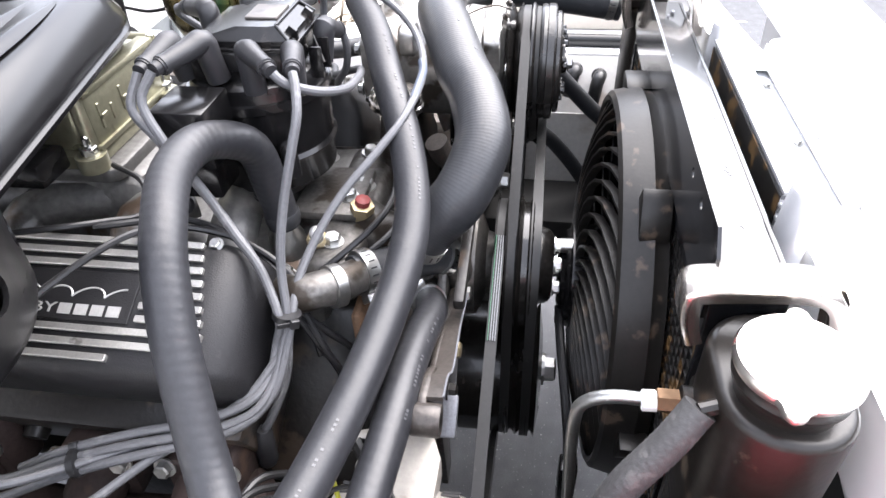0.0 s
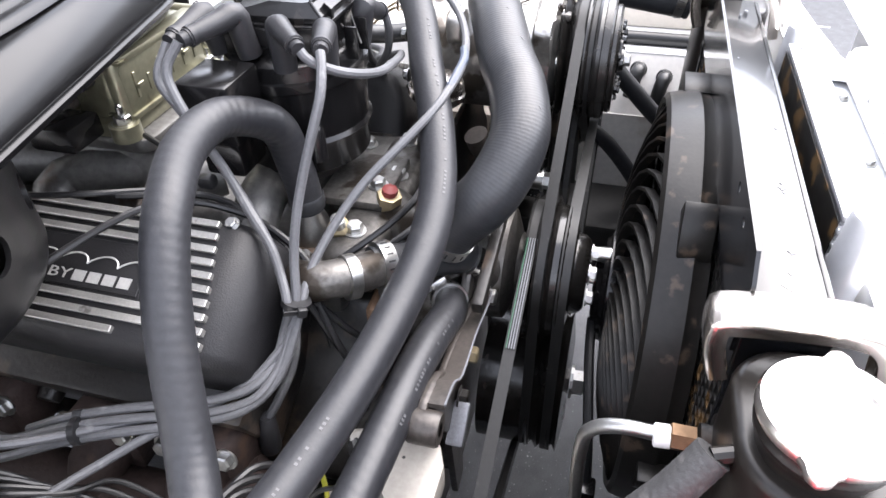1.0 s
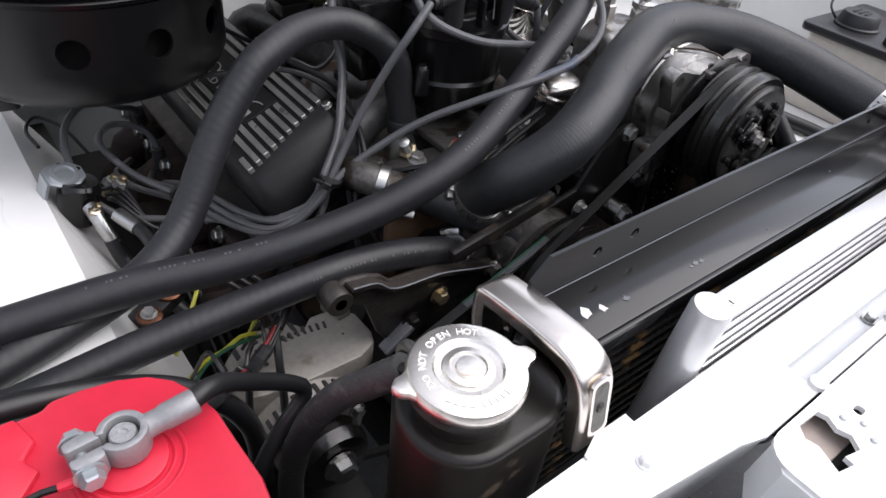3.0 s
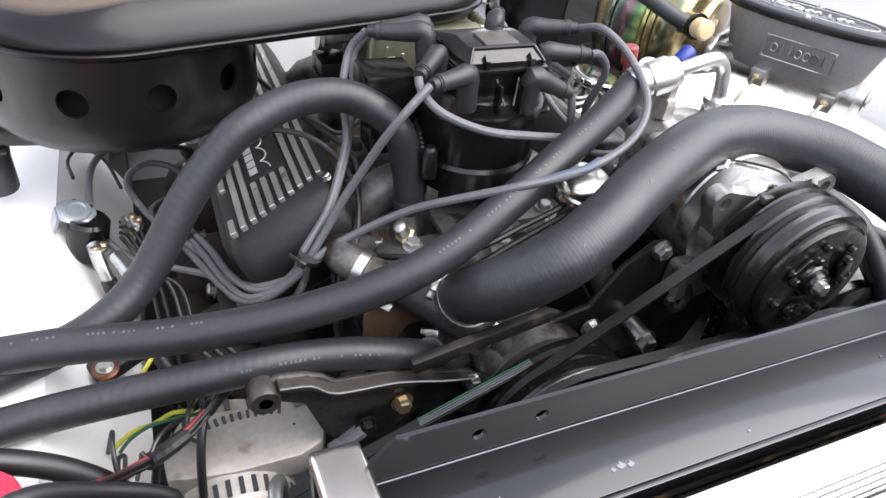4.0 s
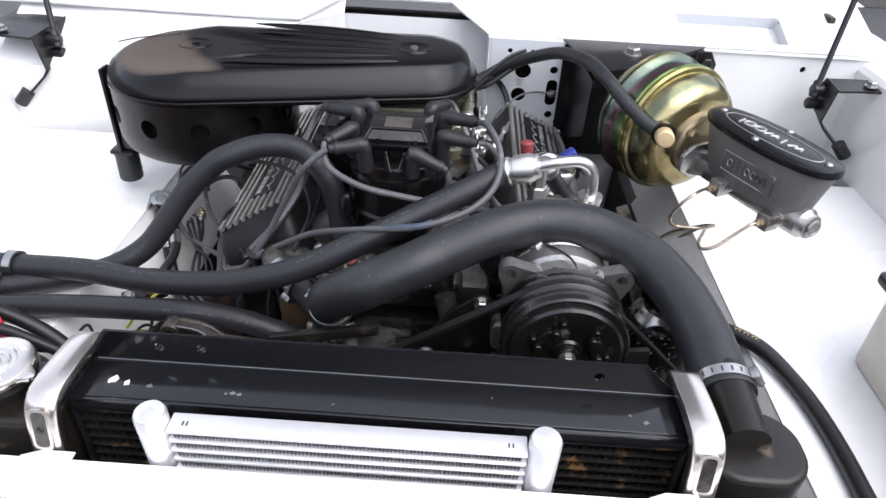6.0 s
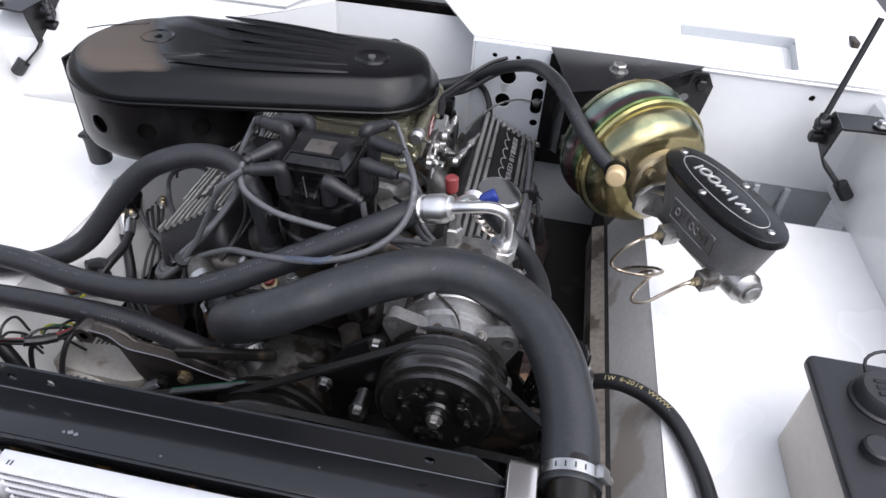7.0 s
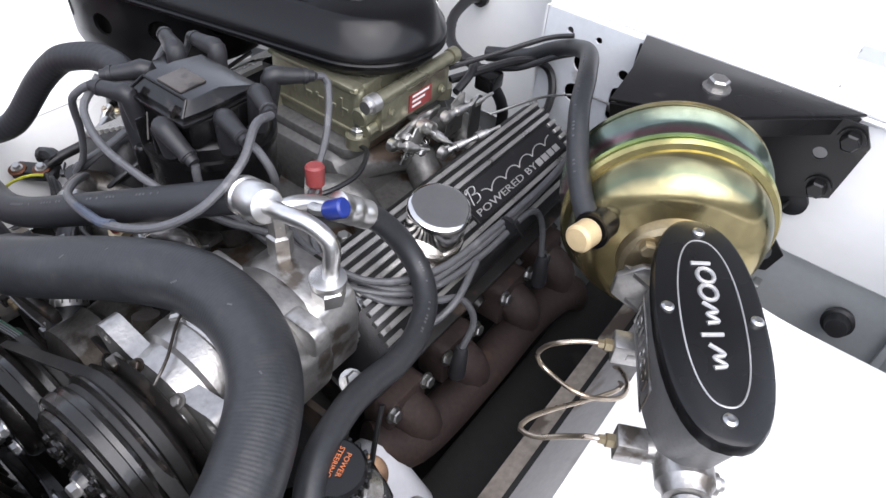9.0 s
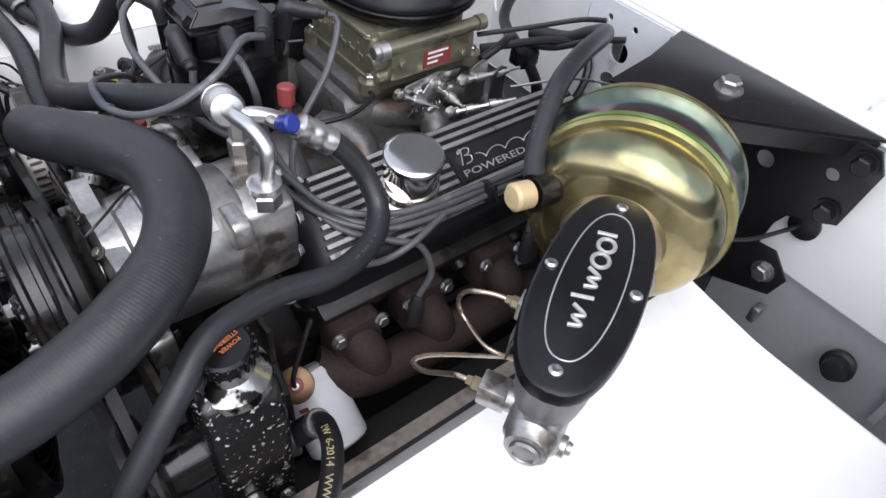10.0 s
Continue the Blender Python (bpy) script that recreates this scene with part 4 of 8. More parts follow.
    head = Matrix.Translation((EX + s * 0.205, 0, 0.86)) @ Matrix.Rotation(radians(26 * s), 4, "Y")
    part("cylinder_head", Shape().box((-0.068, 0.345, -0.09), (0.068, 0.79, 0.012), 0.006, m=head), GRIME, eng)
    for k in range(5):
        part("head_boss", Shape().lathe(head @ Vector((s * 0.066, 0.37 + k * 0.098, -0.03)), head.to_3x3() @ Vector((s, 0, 0)), [(0, 0.012), (0.012, 0.011), (0.013, 0.006)], 12), GRIME, eng)

intake = thing("intake_manifold", (EX, 0.5, 0.87), "grey cast intake manifold with grimy runners", "intake manifold")
part("plenum", Shape().prism([(EX - 0.085, 0.86), (EX + 0.085, 0.86), (EX + 0.075, 0.955), (EX + 0.06, 0.972), (EX - 0.06, 0.972), (EX - 0.075, 0.955)], 0.50, 0.73, "y", 0.012), INTAKE, intake)
part("carb_pad", Shape().prism(rounded(EX - 0.078, 0.515, EX + 0.078, 0.715, 0.018), 0.970, 0.985, bevel=0.003), INTAKE, intake)
part("valley", Shape().box((EX - 0.14, 0.30, 0.85), (EX + 0.14, 0.76, 0.90), 0.015), INTAKE, intake)
for s in (-1, 1):
    for y in (0.40, 0.50, 0.62, 0.72):
        part("runner", Shape().tube([(EX + s * 0.05, 0.5 + (y - 0.56) * 0.6, 0.94), (EX + s * 0.09, y, 0.935), (EX + s * 0.125, y, 0.905), (EX + s * 0.15, y, 0.87)], 0.024, 12, 0.012), INTAKE, intake)
part("front_water_crossover", Shape().box((EX - 0.13, 0.27, 0.875), (EX + 0.10, 0.325, 0.925), 0.014, 3), DARKCAST, intake)
part("thermostat_housing", Shape().tube([(-0.06, 0.29, 0.905), (-0.078, 0.26, 0.905), (-0.096, 0.228, 0.912)], lambda s: 0.03 - 0.006 * s, 18), DARKCAST, intake, "pitted cast thermostat housing")
part("bypass_neck", Shape().tube([(-0.16, 0.34, 0.90), (-0.195, 0.318, 0.922), (-0.19, 0.294, 0.926), (-0.17, 0.274, 0.921), (-0.145, 0.258, 0.914)], 0.0172, 18, 0.005), DARKCAST, intake)
part("neck_collar", Shape().lathe(Vector((-0.189, 0.292, 0.925)) + Vector((0.62, -0.62, -0.17)).normalized() * 0.008, (0.62, -0.62, -0.17), [(0, 0.018), (0.001, 0.0205), (0.011, 0.0205), (0.012, 0.018)], 24), STEEL, intake, "bright steel collar")
part("heater_neck", Shape().lathe((-0.106, 0.352, 0.90), (0, 0.05, 1), [(0, 0.02), (0.02, 0.018), (0.03, 0.014), (0.07, 0.014)], 18), STEEL, intake)
part("sender_hex", Shape().lathe((-0.077, 0.282, 0.922), (-0.1, -0.2, 1), [(0, 0.009), (0.012, 0.009), (0.013, 0.0125), (0.022, 0.0125), (0.023, 0.009)], 6), BRASS, intake, "dull brass sender")
part("red_sensor", Shape().lathe((-0.0793, 0.2775, 0.9445), (-0.1, -0.2, 1), [(0, 0.0078), (0.006, 0.0078), (0.008, 0.004)], 8), REDCAP, intake, "red sender tip")
for q in ((-0.02, 0.29, 0.925), (-0.12, 0.30, 0.925), (-0.145, 0.345, 0.9), (0.05, 0.3, 0.925), (-0.13, 0.4, 0.9), (0.075, 0.36, 0.9), (0.09, 0.46, 0.905), (-0.14, 0.5, 0.9)):
    bolt(intake, q, (0, -0.1, 1), 0.0075)
part("deposit", Shape().box((EX - 0.155, 0.262, 0.80), (EX - 0.06, 0.272, 0.888), 0.006), TAN, intake, "brown scale on the casting below the neck")


def valve_cover(s, y0, y1, p0, p1, shift=0.0):
    """Ribbed cast valve cover; s: -1 or 1, the side of the engine; p0 to p1: the name panel."""
    top = Matrix.Translation((EX + s * (0.216 + shift), 0, 0.948)) @ Matrix.Rotation(radians(26 * s), 4, "Y")
    if s < 0:
        top = top @ Matrix.Diagonal((-1, 1, 1, 1))
    vc = thing("valve_cover", top @ Vector((0, (y0 + y1) / 2, -0.08)), "black crackle-finish valve cover with polished ribs and script", "valve cover", "valve covers")
    # local x runs outwards, z is the normal of the cover's top
    sec = [(-0.066, -0.085), (-0.066, -0.03), (-0.064, -0.014), (-0.059, -0.004), (-0.052, 0.0), (0.053, 0.0), (0.06, -0.004), (0.066, -0.014), (0.069, -0.03), (0.070, -0.085)]
    rows = []
    for y, k in ((0.0, 0.0), (0.003, 0.26), (0.008, 0.46), (0.016, 0.68), (0.026, 0.86), (0.036, 0.96), (0.046, 1.0), (-0.046, 1.0), (-0.03, 0.9), (-0.014, 0.66), (-0.004, 0.34), (0.0, 0.0)):
        yy = (y0 + y) if len(rows) < 7 else (y1 + y)
        rows.append([top @ Vector((x * (0.74 + 0.26 * k ** 0.6), yy, -0.085 + (z + 0.085) * (0.3 + 0.7 * k ** 0.8))) for x, z in sec])
    body = Shape().sheet(rows)
    n = len(sec)
    body.f += [tuple(range(n)), tuple(len(rows) * n - n + k for k in range(n))[::-1]]
    part("cover", body, CRACKLE, vc, angle=60)
    part("gasket_flange", Shape().prism([(-0.05, y0 - 0.004), (0.054, y0 - 0.004), (0.072, y0 + 0.02), (0.074, y1), (-0.07, y1), (-0.07, y0 + 0.02)], -0.094, -0.084, m=top), GRIME, vc)
    ya, yb = y0 + 0.04, y1 - 0.035
    for k in range(10):
        x = -0.0535 + k * 0.0116
        lean = 0.012 - k * 0.0027
        spans = [(ya + lean, yb)]
        if 3 <= k <= 6:
            spans = [(ya + lean, p0 - 0.006), (p1 + 0.006, yb)]
        if k == 9:
            spans = [(ya + lean, ya + 0.012), (ya + 0.068, yb)]
        for a, b in spans:
            if b - a > 0.006:
                part("rib", Shape().box((x - 0.003, a, -0.003), (x + 0.003, b, 0.0042), 0.0006, 1, m=top), RIB, vc)
    part("name_panel", Shape().box((-0.0238, p0, -0.001), (0.0215, p1, 0.0018), 0.0006, 1, m=top), CRACKLE, vc, "plain black name panel")
    # the writing stands on the outer side: a plain script stroke above a line of capitals
    right, up = Vector((0, s, 0)), top.to_3x3() @ Vector((-1, 0, 0))
    w = plane_at(top @ Vector((0, (p0 + p1) / 2, 0.0022)), right, up)
    half = (p1 - p0) / 2
    x0 = -half + 0.012
    # a tall flourish, then a chain of small slanting loops
    flourish = [(x0, 0.0), (x0 + 0.006, 0.014), (x0 + 0.008, 0.021), (x0 + 0.003, 0.0195), (x0 + 0.002, 0.016), (x0 + 0.012, 0.021), (x0 + 0.02, 0.0185), (x0 + 0.016, 0.0125),
                (x0 + 0.009, 0.0115), (x0 + 0.018, 0.009), (x0 + 0.016, 0.002), (x0 + 0.006, 0.0)]
    n = 100
    chain = []
    for k in range(n + 1):
        u = k / n
        ph = u * 10 * math.pi
        lift = 0.0042 + 0.0042 * math.cos(ph)
        chain.append((x0 + 0.022 + u * (2 * half - 0.046) + 0.0042 * math.sin(ph) + 0.45 * lift, lift))
    for line in (flourish, chain):
        part("script_stroke", Shape().tube([w @ Vector((x, y, 0)) for x, y in line], 0.00085, 6, 0.0015), SCRIPT, vc, "silver script drawn as a plain stroke")
    v, f = letters("POWERED BY", 0.0132, 0.0003)
    wide = (2 * half - 0.075) / (max(p[0] for p in v) - min(p[0] for p in v))
    part("lettering", Shape().add([(p[0] * wide, p[1], p[2]) for p in v], f, w @ Matrix.Translation((-0.0305, -0.0118, 0))), SCRIPT, vc, "silver capitals")
    for k in range(4):
        part("lettering_bar", Shape().box((half - 0.065 + k * 0.0148, -0.0165, -0.0005), (half - 0.0535 + k * 0.0148, -0.007, 0.0004), m=w), SCRIPT, vc, "plain silver bar")
    for q in ((-0.058, ya + 0.004), (-0.058, yb), (0.06, yb)):
        bolt(vc, top @ Vector((q[0], q[1], -0.003)), top.to_3x3() @ Vector((0, 0, 1)), 0.0045)
    return vc, top


vl, topL = valve_cover(-1, 0.335, 0.80, 0.435, 0.63)
vr, topR = valve_cover(1, 0.33, 0.83, 0.562, 0.772, 0.01)

nrm = topR.to_3x3() @ Vector((0, 0, 1))
bc = topR @ Vector((0.0, 0.475, 0.0))
bn = Vector((0.17, -0.06, 1)).normalized()
bh = 0.060
bt1 = Vector((0.207, 0.489, 1.0075))
bt0 = bt1 - bn * bh
br = thing("breather_cap", bc, "chromed oil filler breather cap on the valve cover", "breather cap")
part("cap", Shape().lathe(bt0, bn, [(0.002, 0.030), (0.010, 0.0318), (0.013, 0.0335), (bh - 0.012, 0.0335), (bh - 0.010, 0.0352), (bh - 0.005, 0.0356), (bh - 0.002, 0.0345), (bh - 0.0005, 0.032), (bh, 0.029), (bh, 0)], 48), SATINCHROME, br)
part("rim", Shape().lathe(bt0, bn, [(0.004, 0.032), (0.004, 0.0348), (0.0055, 0.0358), (0.0105, 0.0358), (0.012, 0.0345), (0.012, 0.032)], 48), CHROME, br)
part("neck", Shape().lathe(bc - nrm * 0.01, nrm, [(0, 0.027), (0.014, 0.027), (0.015, 0.022), (0.03, 0.022)], 32), CHROME, br)

# exhaust manifolds
for s in (-1, 1):
    ex = thing("exhaust_manifold", (EX + s * 0.27, 0.55, 0.75), "dark rusty cast exhaust manifold", "exhaust manifold", "exhaust manifolds")
    bx = EX + s * 0.30
    part("log", Shape().tube([(bx - s * 0.03, 0.33, 0.76), (bx, 0.38, 0.745), (bx + s * 0.004, 0.5, 0.735), (bx, 0.66, 0.725), (bx + s * 0.01, 0.76, 0.70), (bx + s * 0.01, 0.80, 0.62)], 0.03, 16, 0.015), RUST, ex)
    for k, y in enumerate((0.385, 0.487, 0.615, 0.717)):
        part("port", Shape().prism(rounded(y - 0.034, 0.755, y + 0.034, 0.825, 0.012, 3), min(EX + s * 0.245, EX + s * 0.285), max(EX + s * 0.245, EX + s * 0.285), "x", 0.006), RUST, ex)
        part("branch", Shape().tube([(EX + s * 0.26, y, 0.79), (bx - s * 0.005, y + 0.005, 0.775), (bx, y + 0.012, 0.745)], 0.027, 12, 0.012), RUST, ex)
        for q in (-0.03, 0.03):
            bolt(ex, (EX + s * 0.286, y + q, 0.815), (s, 0, 0.25), 0.007, STEEL)

# ---- throttle body injection unit ----
tb = thing("throttle_body", (-0.025, 0.615, 0.985), "olive-gold anodised throttle body injection unit", "throttle body")
part("base", Shape().prism(rounded(-0.105, 0.535, 0.055, 0.70, 0.012), 0.985, 1.0, bevel=0.002), OLIVE, tb)
part("body", Shape().prism(rounded(-0.095, 0.545, 0.045, 0.69, 0.012), 0.999, 1.062, bevel=0.005), OLIVE, tb)
part("front_cover", Shape().prism([(-0.092, 1.002), (0.04, 1.002), (0.043, 1.008), (0.043, 1.055), (0.035, 1.062), (-0.086, 1.062), (-0.093, 1.052)], 0.532, 0.546, "y", 0.003), OLIVE, tb)
part("corner_boss", Shape().lathe((0.043, 0.541, 0.999), (0, 0, 1), [(0, 0.009), (0.056, 0.009), (0.06, 0.007), (0.061, 0.0)], 20), OLIVE, tb)
part("corner_boss", Shape().lathe((-0.091, 0.541, 0.999), (0, 0, 1), [(0, 0.008), (0.056, 0.008), (0.06, 0.006), (0.061, 0.0)], 20), OLIVE, tb)
part("top_lip", Shape().box((-0.094, 0.5285, 1.056), (0.046, 0.548, 1.064), 0.0025), OLIVE, tb)
part("lower_lip", Shape().box((-0.094, 0.529, 1.001), (0.046, 0.545, 1.007), 0.002), OLIVE, tb)
for q in ((0.046, 0.532, 1.06), (-0.09, 0.532, 1.06), (0.073, 0.565, 1.03), (0.073, 0.665, 1.02)):
    bolt(tb, q, (0, 0, 1) if q[2] > 1.05 else (1, 0, 0), 0.004, OLIVE, "cap_screw")
part("rail_end", Shape().lathe((0.066, 0.538, 1.05), (0, -1, 0), [(-0.008, 0.0115), (0.004, 0.0115), (0.006, 0.008), (0.012, 0.008)], 20), FITTING, tb)
part("rail_end", Shape().lathe((0.066, 0.69, 1.052), (0, 1, 0), [(0, 0.0105), (0.012, 0.0105), (0.014, 0.008)], 20), OLIVE, tb)
part("air_horn", Shape().lathe((-0.025, 0.617, 1.06), (0, 0, 1), [(0, 0.068), (0.012, 0.066), (0.014, 0.062)], 40), OLIVE, tb)
part("side_rail", Shape().box((0.044, 0.55, 1.005), (0.072, 0.685, 1.045), 0.004), OLIVE, tb)
part("fuel_tube", Shape().rod((0.066, 0.545, 1.05), (0.066, 0.69, 1.052), 0.009, 16, 0.002), OLIVE, tb)
part("port_tube", Shape().rod((0.052, 0.53, 1.028), (0.052, 0.60, 1.03), 0.012, 18, 0.002), OLIVE, tb)
part("port_tube", Shape().rod((0.058, 0.535, 1.01), (0.058, 0.60, 1.01), 0.009, 18, 0.002), OLIVE, tb)
part("red_tag", Shape().box((0.0725, 0.60, 1.012), (0.0732, 0.645, 1.036)), REDCAP, tb, "small red sticker with pale bars")
tagbars = Shape()
for k in range(3):
    tagbars.box((0.0733, 0.606, 1.031 - k * 0.007), (0.0736, 0.639 - 0.008 * k, 1.034 - k * 0.007))
part("tag_bars", tagbars, LABEL, tb)
logo = Shape()
for k in range(6):
    x = -0.078 + k * 0.020
    h = 0.026 if k in (0, 2, 5) else 0.017
    logo.box((x, 0.5305, 1.018), (x + 0.004, 0.5325, 1.018 + h), 0.0006, 1)
    if k != 1:
        logo.box((x, 0.5305, 1.027), (x + 0.013, 0.5325, 1.0315), 0.0006, 1)
part("raised_logo_shapes", logo, OLIVE, tb, "raised plain shapes on the cover")
for q in ((-0.10, 0.54), (0.046, 0.535), (-0.10, 0.695), (0.05, 0.7)):
    part("lug", Shape().lathe((q[0], q[1], 0.985), (0, 0, 1), [(0, 0.015), (0.016, 0.015), (0.017, 0.01)], 20), OLIVE, tb)
    bolt(tb, (q[0], q[1], 1.0), (0, 0, 1), 0.0075)
    part("stud", Shape().lathe((q[0], q[1], 1.006), (0, 0, 1), [(0, 0.0035), (0.013, 0.0035), (0.015, 0.0015)], 10), STEEL, tb)
part("throttle_arm", Shape().prism([(0.56, 0.985), (0.60, 0.978), (0.655, 0.99), (0.66, 1.0), (0.62, 1.005), (0.57, 0.998)], 0.076, 0.080, "x", 0.001), STEEL, tb)
part("shaft", Shape().rod((0.04, 0.618, 0.995), (0.1, 0.618, 0.995), 0.005, 12), STEEL, tb)
part("kickdown_arm", Shape().prism([(0.57, 0.955), (0.585, 0.945), (0.63, 0.985), (0.625, 1.0), (0.60, 0.995)], 0.084, 0.087, "x", 0.001), STEEL, tb)
for q, d, n in (((0.092, 0.66, 0.988), (0.012, 0.1, 0.0), 2), ((0.12, 0.62, 0.966), (0.03, 0.1, 0.01), 2), ((0.085, 0.56, 0.99), (0.02, 0.06, -0.03), 1), ((0.088, 0.615, 0.99), (0.03, 0.03, -0.03), 1)):
    q, d = Vector(q), Vector(d).normalized()
    prof = [(-0.002, 0.003), (0, 0.0062), (0.007, 0.0062), (0.008, 0.0038)]
    for k in range(n):
        o = 0.016 + 0.034 * k
        prof += [(o, 0.0038), (o + 0.001, 0.0066), (o + 0.012, 0.0066), (o + 0.013, 0.0048), (o + 0.02, 0.0048), (o + 0.021, 0.003)]
    part("linkage_rod", Shape().lathe(q, d, prof + [(prof[-1][0] + 0.02, 0.0022)], 12), FITTING, tb)
    part("ball_end", Shape().lathe(q - d * 0.004, (1, 0, 0), [(-0.007, 0.004), (-0.004, 0.0085), (0.004, 0.0085), (0.007, 0.004)], 14), FITTING, tb)
part("cable_bracket", Shape().prism([(0.70, 0.93), (0.725, 0.93), (0.725, 0.995), (0.715, 1.0), (0.70, 0.99)], 0.1, 0.1025, "x"), STEEL, tb)
for q in ((0.075, 0.59, 0.985), (0.078, 0.64, 0.978), (0.09, 0.60, 0.965)):
    part("lever_nut", Shape().lathe(q, (1, -0.2, 0.1), [(0, 0.006), (0.01, 0.006), (0.012, 0.004)], 6), FITTING, tb)
part("return_spring", Shape().tube([(0.085 + 0.004 * math.cos(k * 1.2), 0.575 + k * 0.0011, 0.962 + 0.004 * math.sin(k * 1.2)) for k in range(50)], 0.0008, 5, 0.002), STEEL, tb)
for q, d in (((-0.10, 0.60, 1.02), (-1, 0, 0.2)), ((-0.10, 0.64, 1.035), (-1, 0, 0.1)), ((-0.1, 0.57, 1.045), (-1, 0, 0))):
    part("sensor", Shape().lathe(q, d, [(-0.01, 0.011), (0.012, 0.011), (0.013, 0.007), (0.028, 0.007), (0.029, 0.012), (0.045, 0.011)], 14), CAST, tb)
part("throttle_sensor", Shape().box((-0.15, 0.56, 0.99), (-0.105, 0.61, 1.015), 0.004), PLASTIC, tb)
part("cable_bracket", Shape().prism([(0.66, 0.95), (0.70, 0.95), (0.70, 1.005), (0.69, 1.01), (0.67, 1.0)], 0.088, 0.09, "x"), STEEL, tb)

# ---- air cleaner ----
L0, R0, L1, R1 = (-0.372, 0.592), 0.142, (-0.022, 0.628), 0.102
ac = thing("air_cleaner", (-0.2, 0.6, 0.93), "oblong black air cleaner with a dusty ribbed lid", "air cleaner")
lev = []
for z, d in ((1.076, 0.004), (1.079, 0.0), (1.083, 0.0), (1.086, 0.004), (1.089, 0.001), (1.096, 0.003), (1.106, 0.010), (1.113, 0.02), (1.118, 0.032), (1.120, 0.05)):
    lev.append([(x, y, z + (0.012 * min(1, max(0, (x + 0.42) / 0.1)) if z > 1.11 else 0.0)) for x, y in hull2(L0, R0 - d, L1, R1 - d, 28)])
for k in (0.75, 0.5, 0.25):
    cx, cy = -0.2, 0.612
    lev.append([(cx + (x - cx) * k, cy + (y - cy) * k, z + 0.001) for x, y, z in lev[9]])
lid = Shape()
nn = len(lev[0])
for row in lev:
    lid.v += row
for i in range(len(lev) - 1):
    for k in range(nn):
        j = (k + 1) % nn
        lid.f.append((i * nn + k, i * nn + j, (i + 1) * nn + j, (i + 1) * nn + k))
lid.f.append(tuple((len(lev) - 1) * nn + k for k in range(nn)))
part("lid", lid, LIDBLACK, ac, "black lid with tapered flutes, dust and sheen coloured into one end", 50)
for k in range(6):
    y0, y1 = 0.515 + k * 0.037, 0.555 + k * 0.024
    flute = Shape()
    rows = []
    tail = (0.0, 0.028, 0.012, 0.04, 0.022, 0.008)[k]
    for u in range(25):
        f = u / 24
        x = -0.315 + tail + (0.268 - tail) * f
        y = y0 + (y1 - y0) * f
        g = math.sin(math.pi * f) ** 0.75
        w, h = 0.001 + 0.0125 * g, 0.0052 * g
        rows.append([(x, y + w * c, 1.1305 + (h + 0.0014) * math.cos(c * math.pi / 2) ** 1.4) for c in (-1, -0.8, -0.55, -0.28, 0, 0.28, 0.55, 0.8, 1)])
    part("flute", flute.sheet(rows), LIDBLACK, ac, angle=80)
for q in ((-0.382, 0.61, 1.119), (-0.026, 0.614, 1.1315)):
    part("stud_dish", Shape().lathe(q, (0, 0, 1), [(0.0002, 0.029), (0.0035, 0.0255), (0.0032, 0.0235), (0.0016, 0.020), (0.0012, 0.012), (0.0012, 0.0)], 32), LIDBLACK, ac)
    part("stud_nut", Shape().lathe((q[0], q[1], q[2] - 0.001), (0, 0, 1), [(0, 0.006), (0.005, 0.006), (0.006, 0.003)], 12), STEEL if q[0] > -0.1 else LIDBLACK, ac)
part("lid_seam", Shape().tube([(-0.515, 0.62, 1.113), (-0.48, 0.63, 1.119), (-0.43, 0.65, 1.1205), (-0.424, 0.656, 1.121)], 0.0012, 6, 0.01), CABLE, ac)


def bowl(c, r, z0, z1, holes):
    """An open round pan whose wall has round holes."""
    sh = Shape()
    nseg, cols = 72, []
    for k in range(nseg):
        cols.append(2 * math.pi * k / nseg)
    zs = [z0, z0 + (z1 - z0) * 0.12, z0 + (z1 - z0) * 0.3]
    hz, hr = 1.0367, 0.0150
    m = len(holes)
    # wall as strips between hole patches: every patch is an eight-sided opening in a square
    edges = []
    for a in holes:
        w = hr * 1.5 / r
        edges.append((a - w, a + w))
    edges.sort()

    def P(a, z, off=0.0):
        rr = r + off - (0.012 * max(0, (z0 + 0.018 - z) / 0.018) ** 2)
        return (c[0] + rr * math.cos(a), c[1] + rr * math.sin(a), z)

    def quad(a0, a1, zl, zh, n=1):
        for q in range(n):
            b0, b1 = a0 + (a1 - a0) * q / n, a0 + (a1 - a0) * (q + 1) / n
            sh.add([P(b0, zl), P(b1, zl), P(b1, zh), P(b0, zh)], [(0, 1, 2, 3)])
    lo, hi = hz - hr * 1.5, hz + hr * 1.5
    for q in range(nseg):
        a0, a1 = cols[q], cols[q] + 2 * math.pi / nseg
        levels = [z0, z0 + 0.008, z0 + 0.018, z0 + 0.03, z0 + 0.045, lo] if lo > z0 + 0.045 else [z0, z0 + 0.004, z0 + 0.009, z0 + 0.018, lo]
        for u, v in zip(levels, levels[1:]):
            quad(a0, a1, u, v)
        quad(a0, a1, hi, z1)
    gaps = [(edges[i][1], edges[(i + 1) % m][0] + (2 * math.pi if i == m - 1 else 0)) for i in range(m)]
    for a0, a1 in gaps:
        quad(a0, a1, lo, hi, max(2, int((a1 - a0) / 0.09)))
    for a0, a1 in edges:
        mid = (a0 + a1) / 2
        n = 16
        inner = [(mid + hr / r * math.cos(2 * math.pi * k / n), hz + hr * math.sin(2 * math.pi * k / n)) for k in range(n)]
        w, h = (a1 - a0) / 2, (hi - lo) / 2
        outer = []
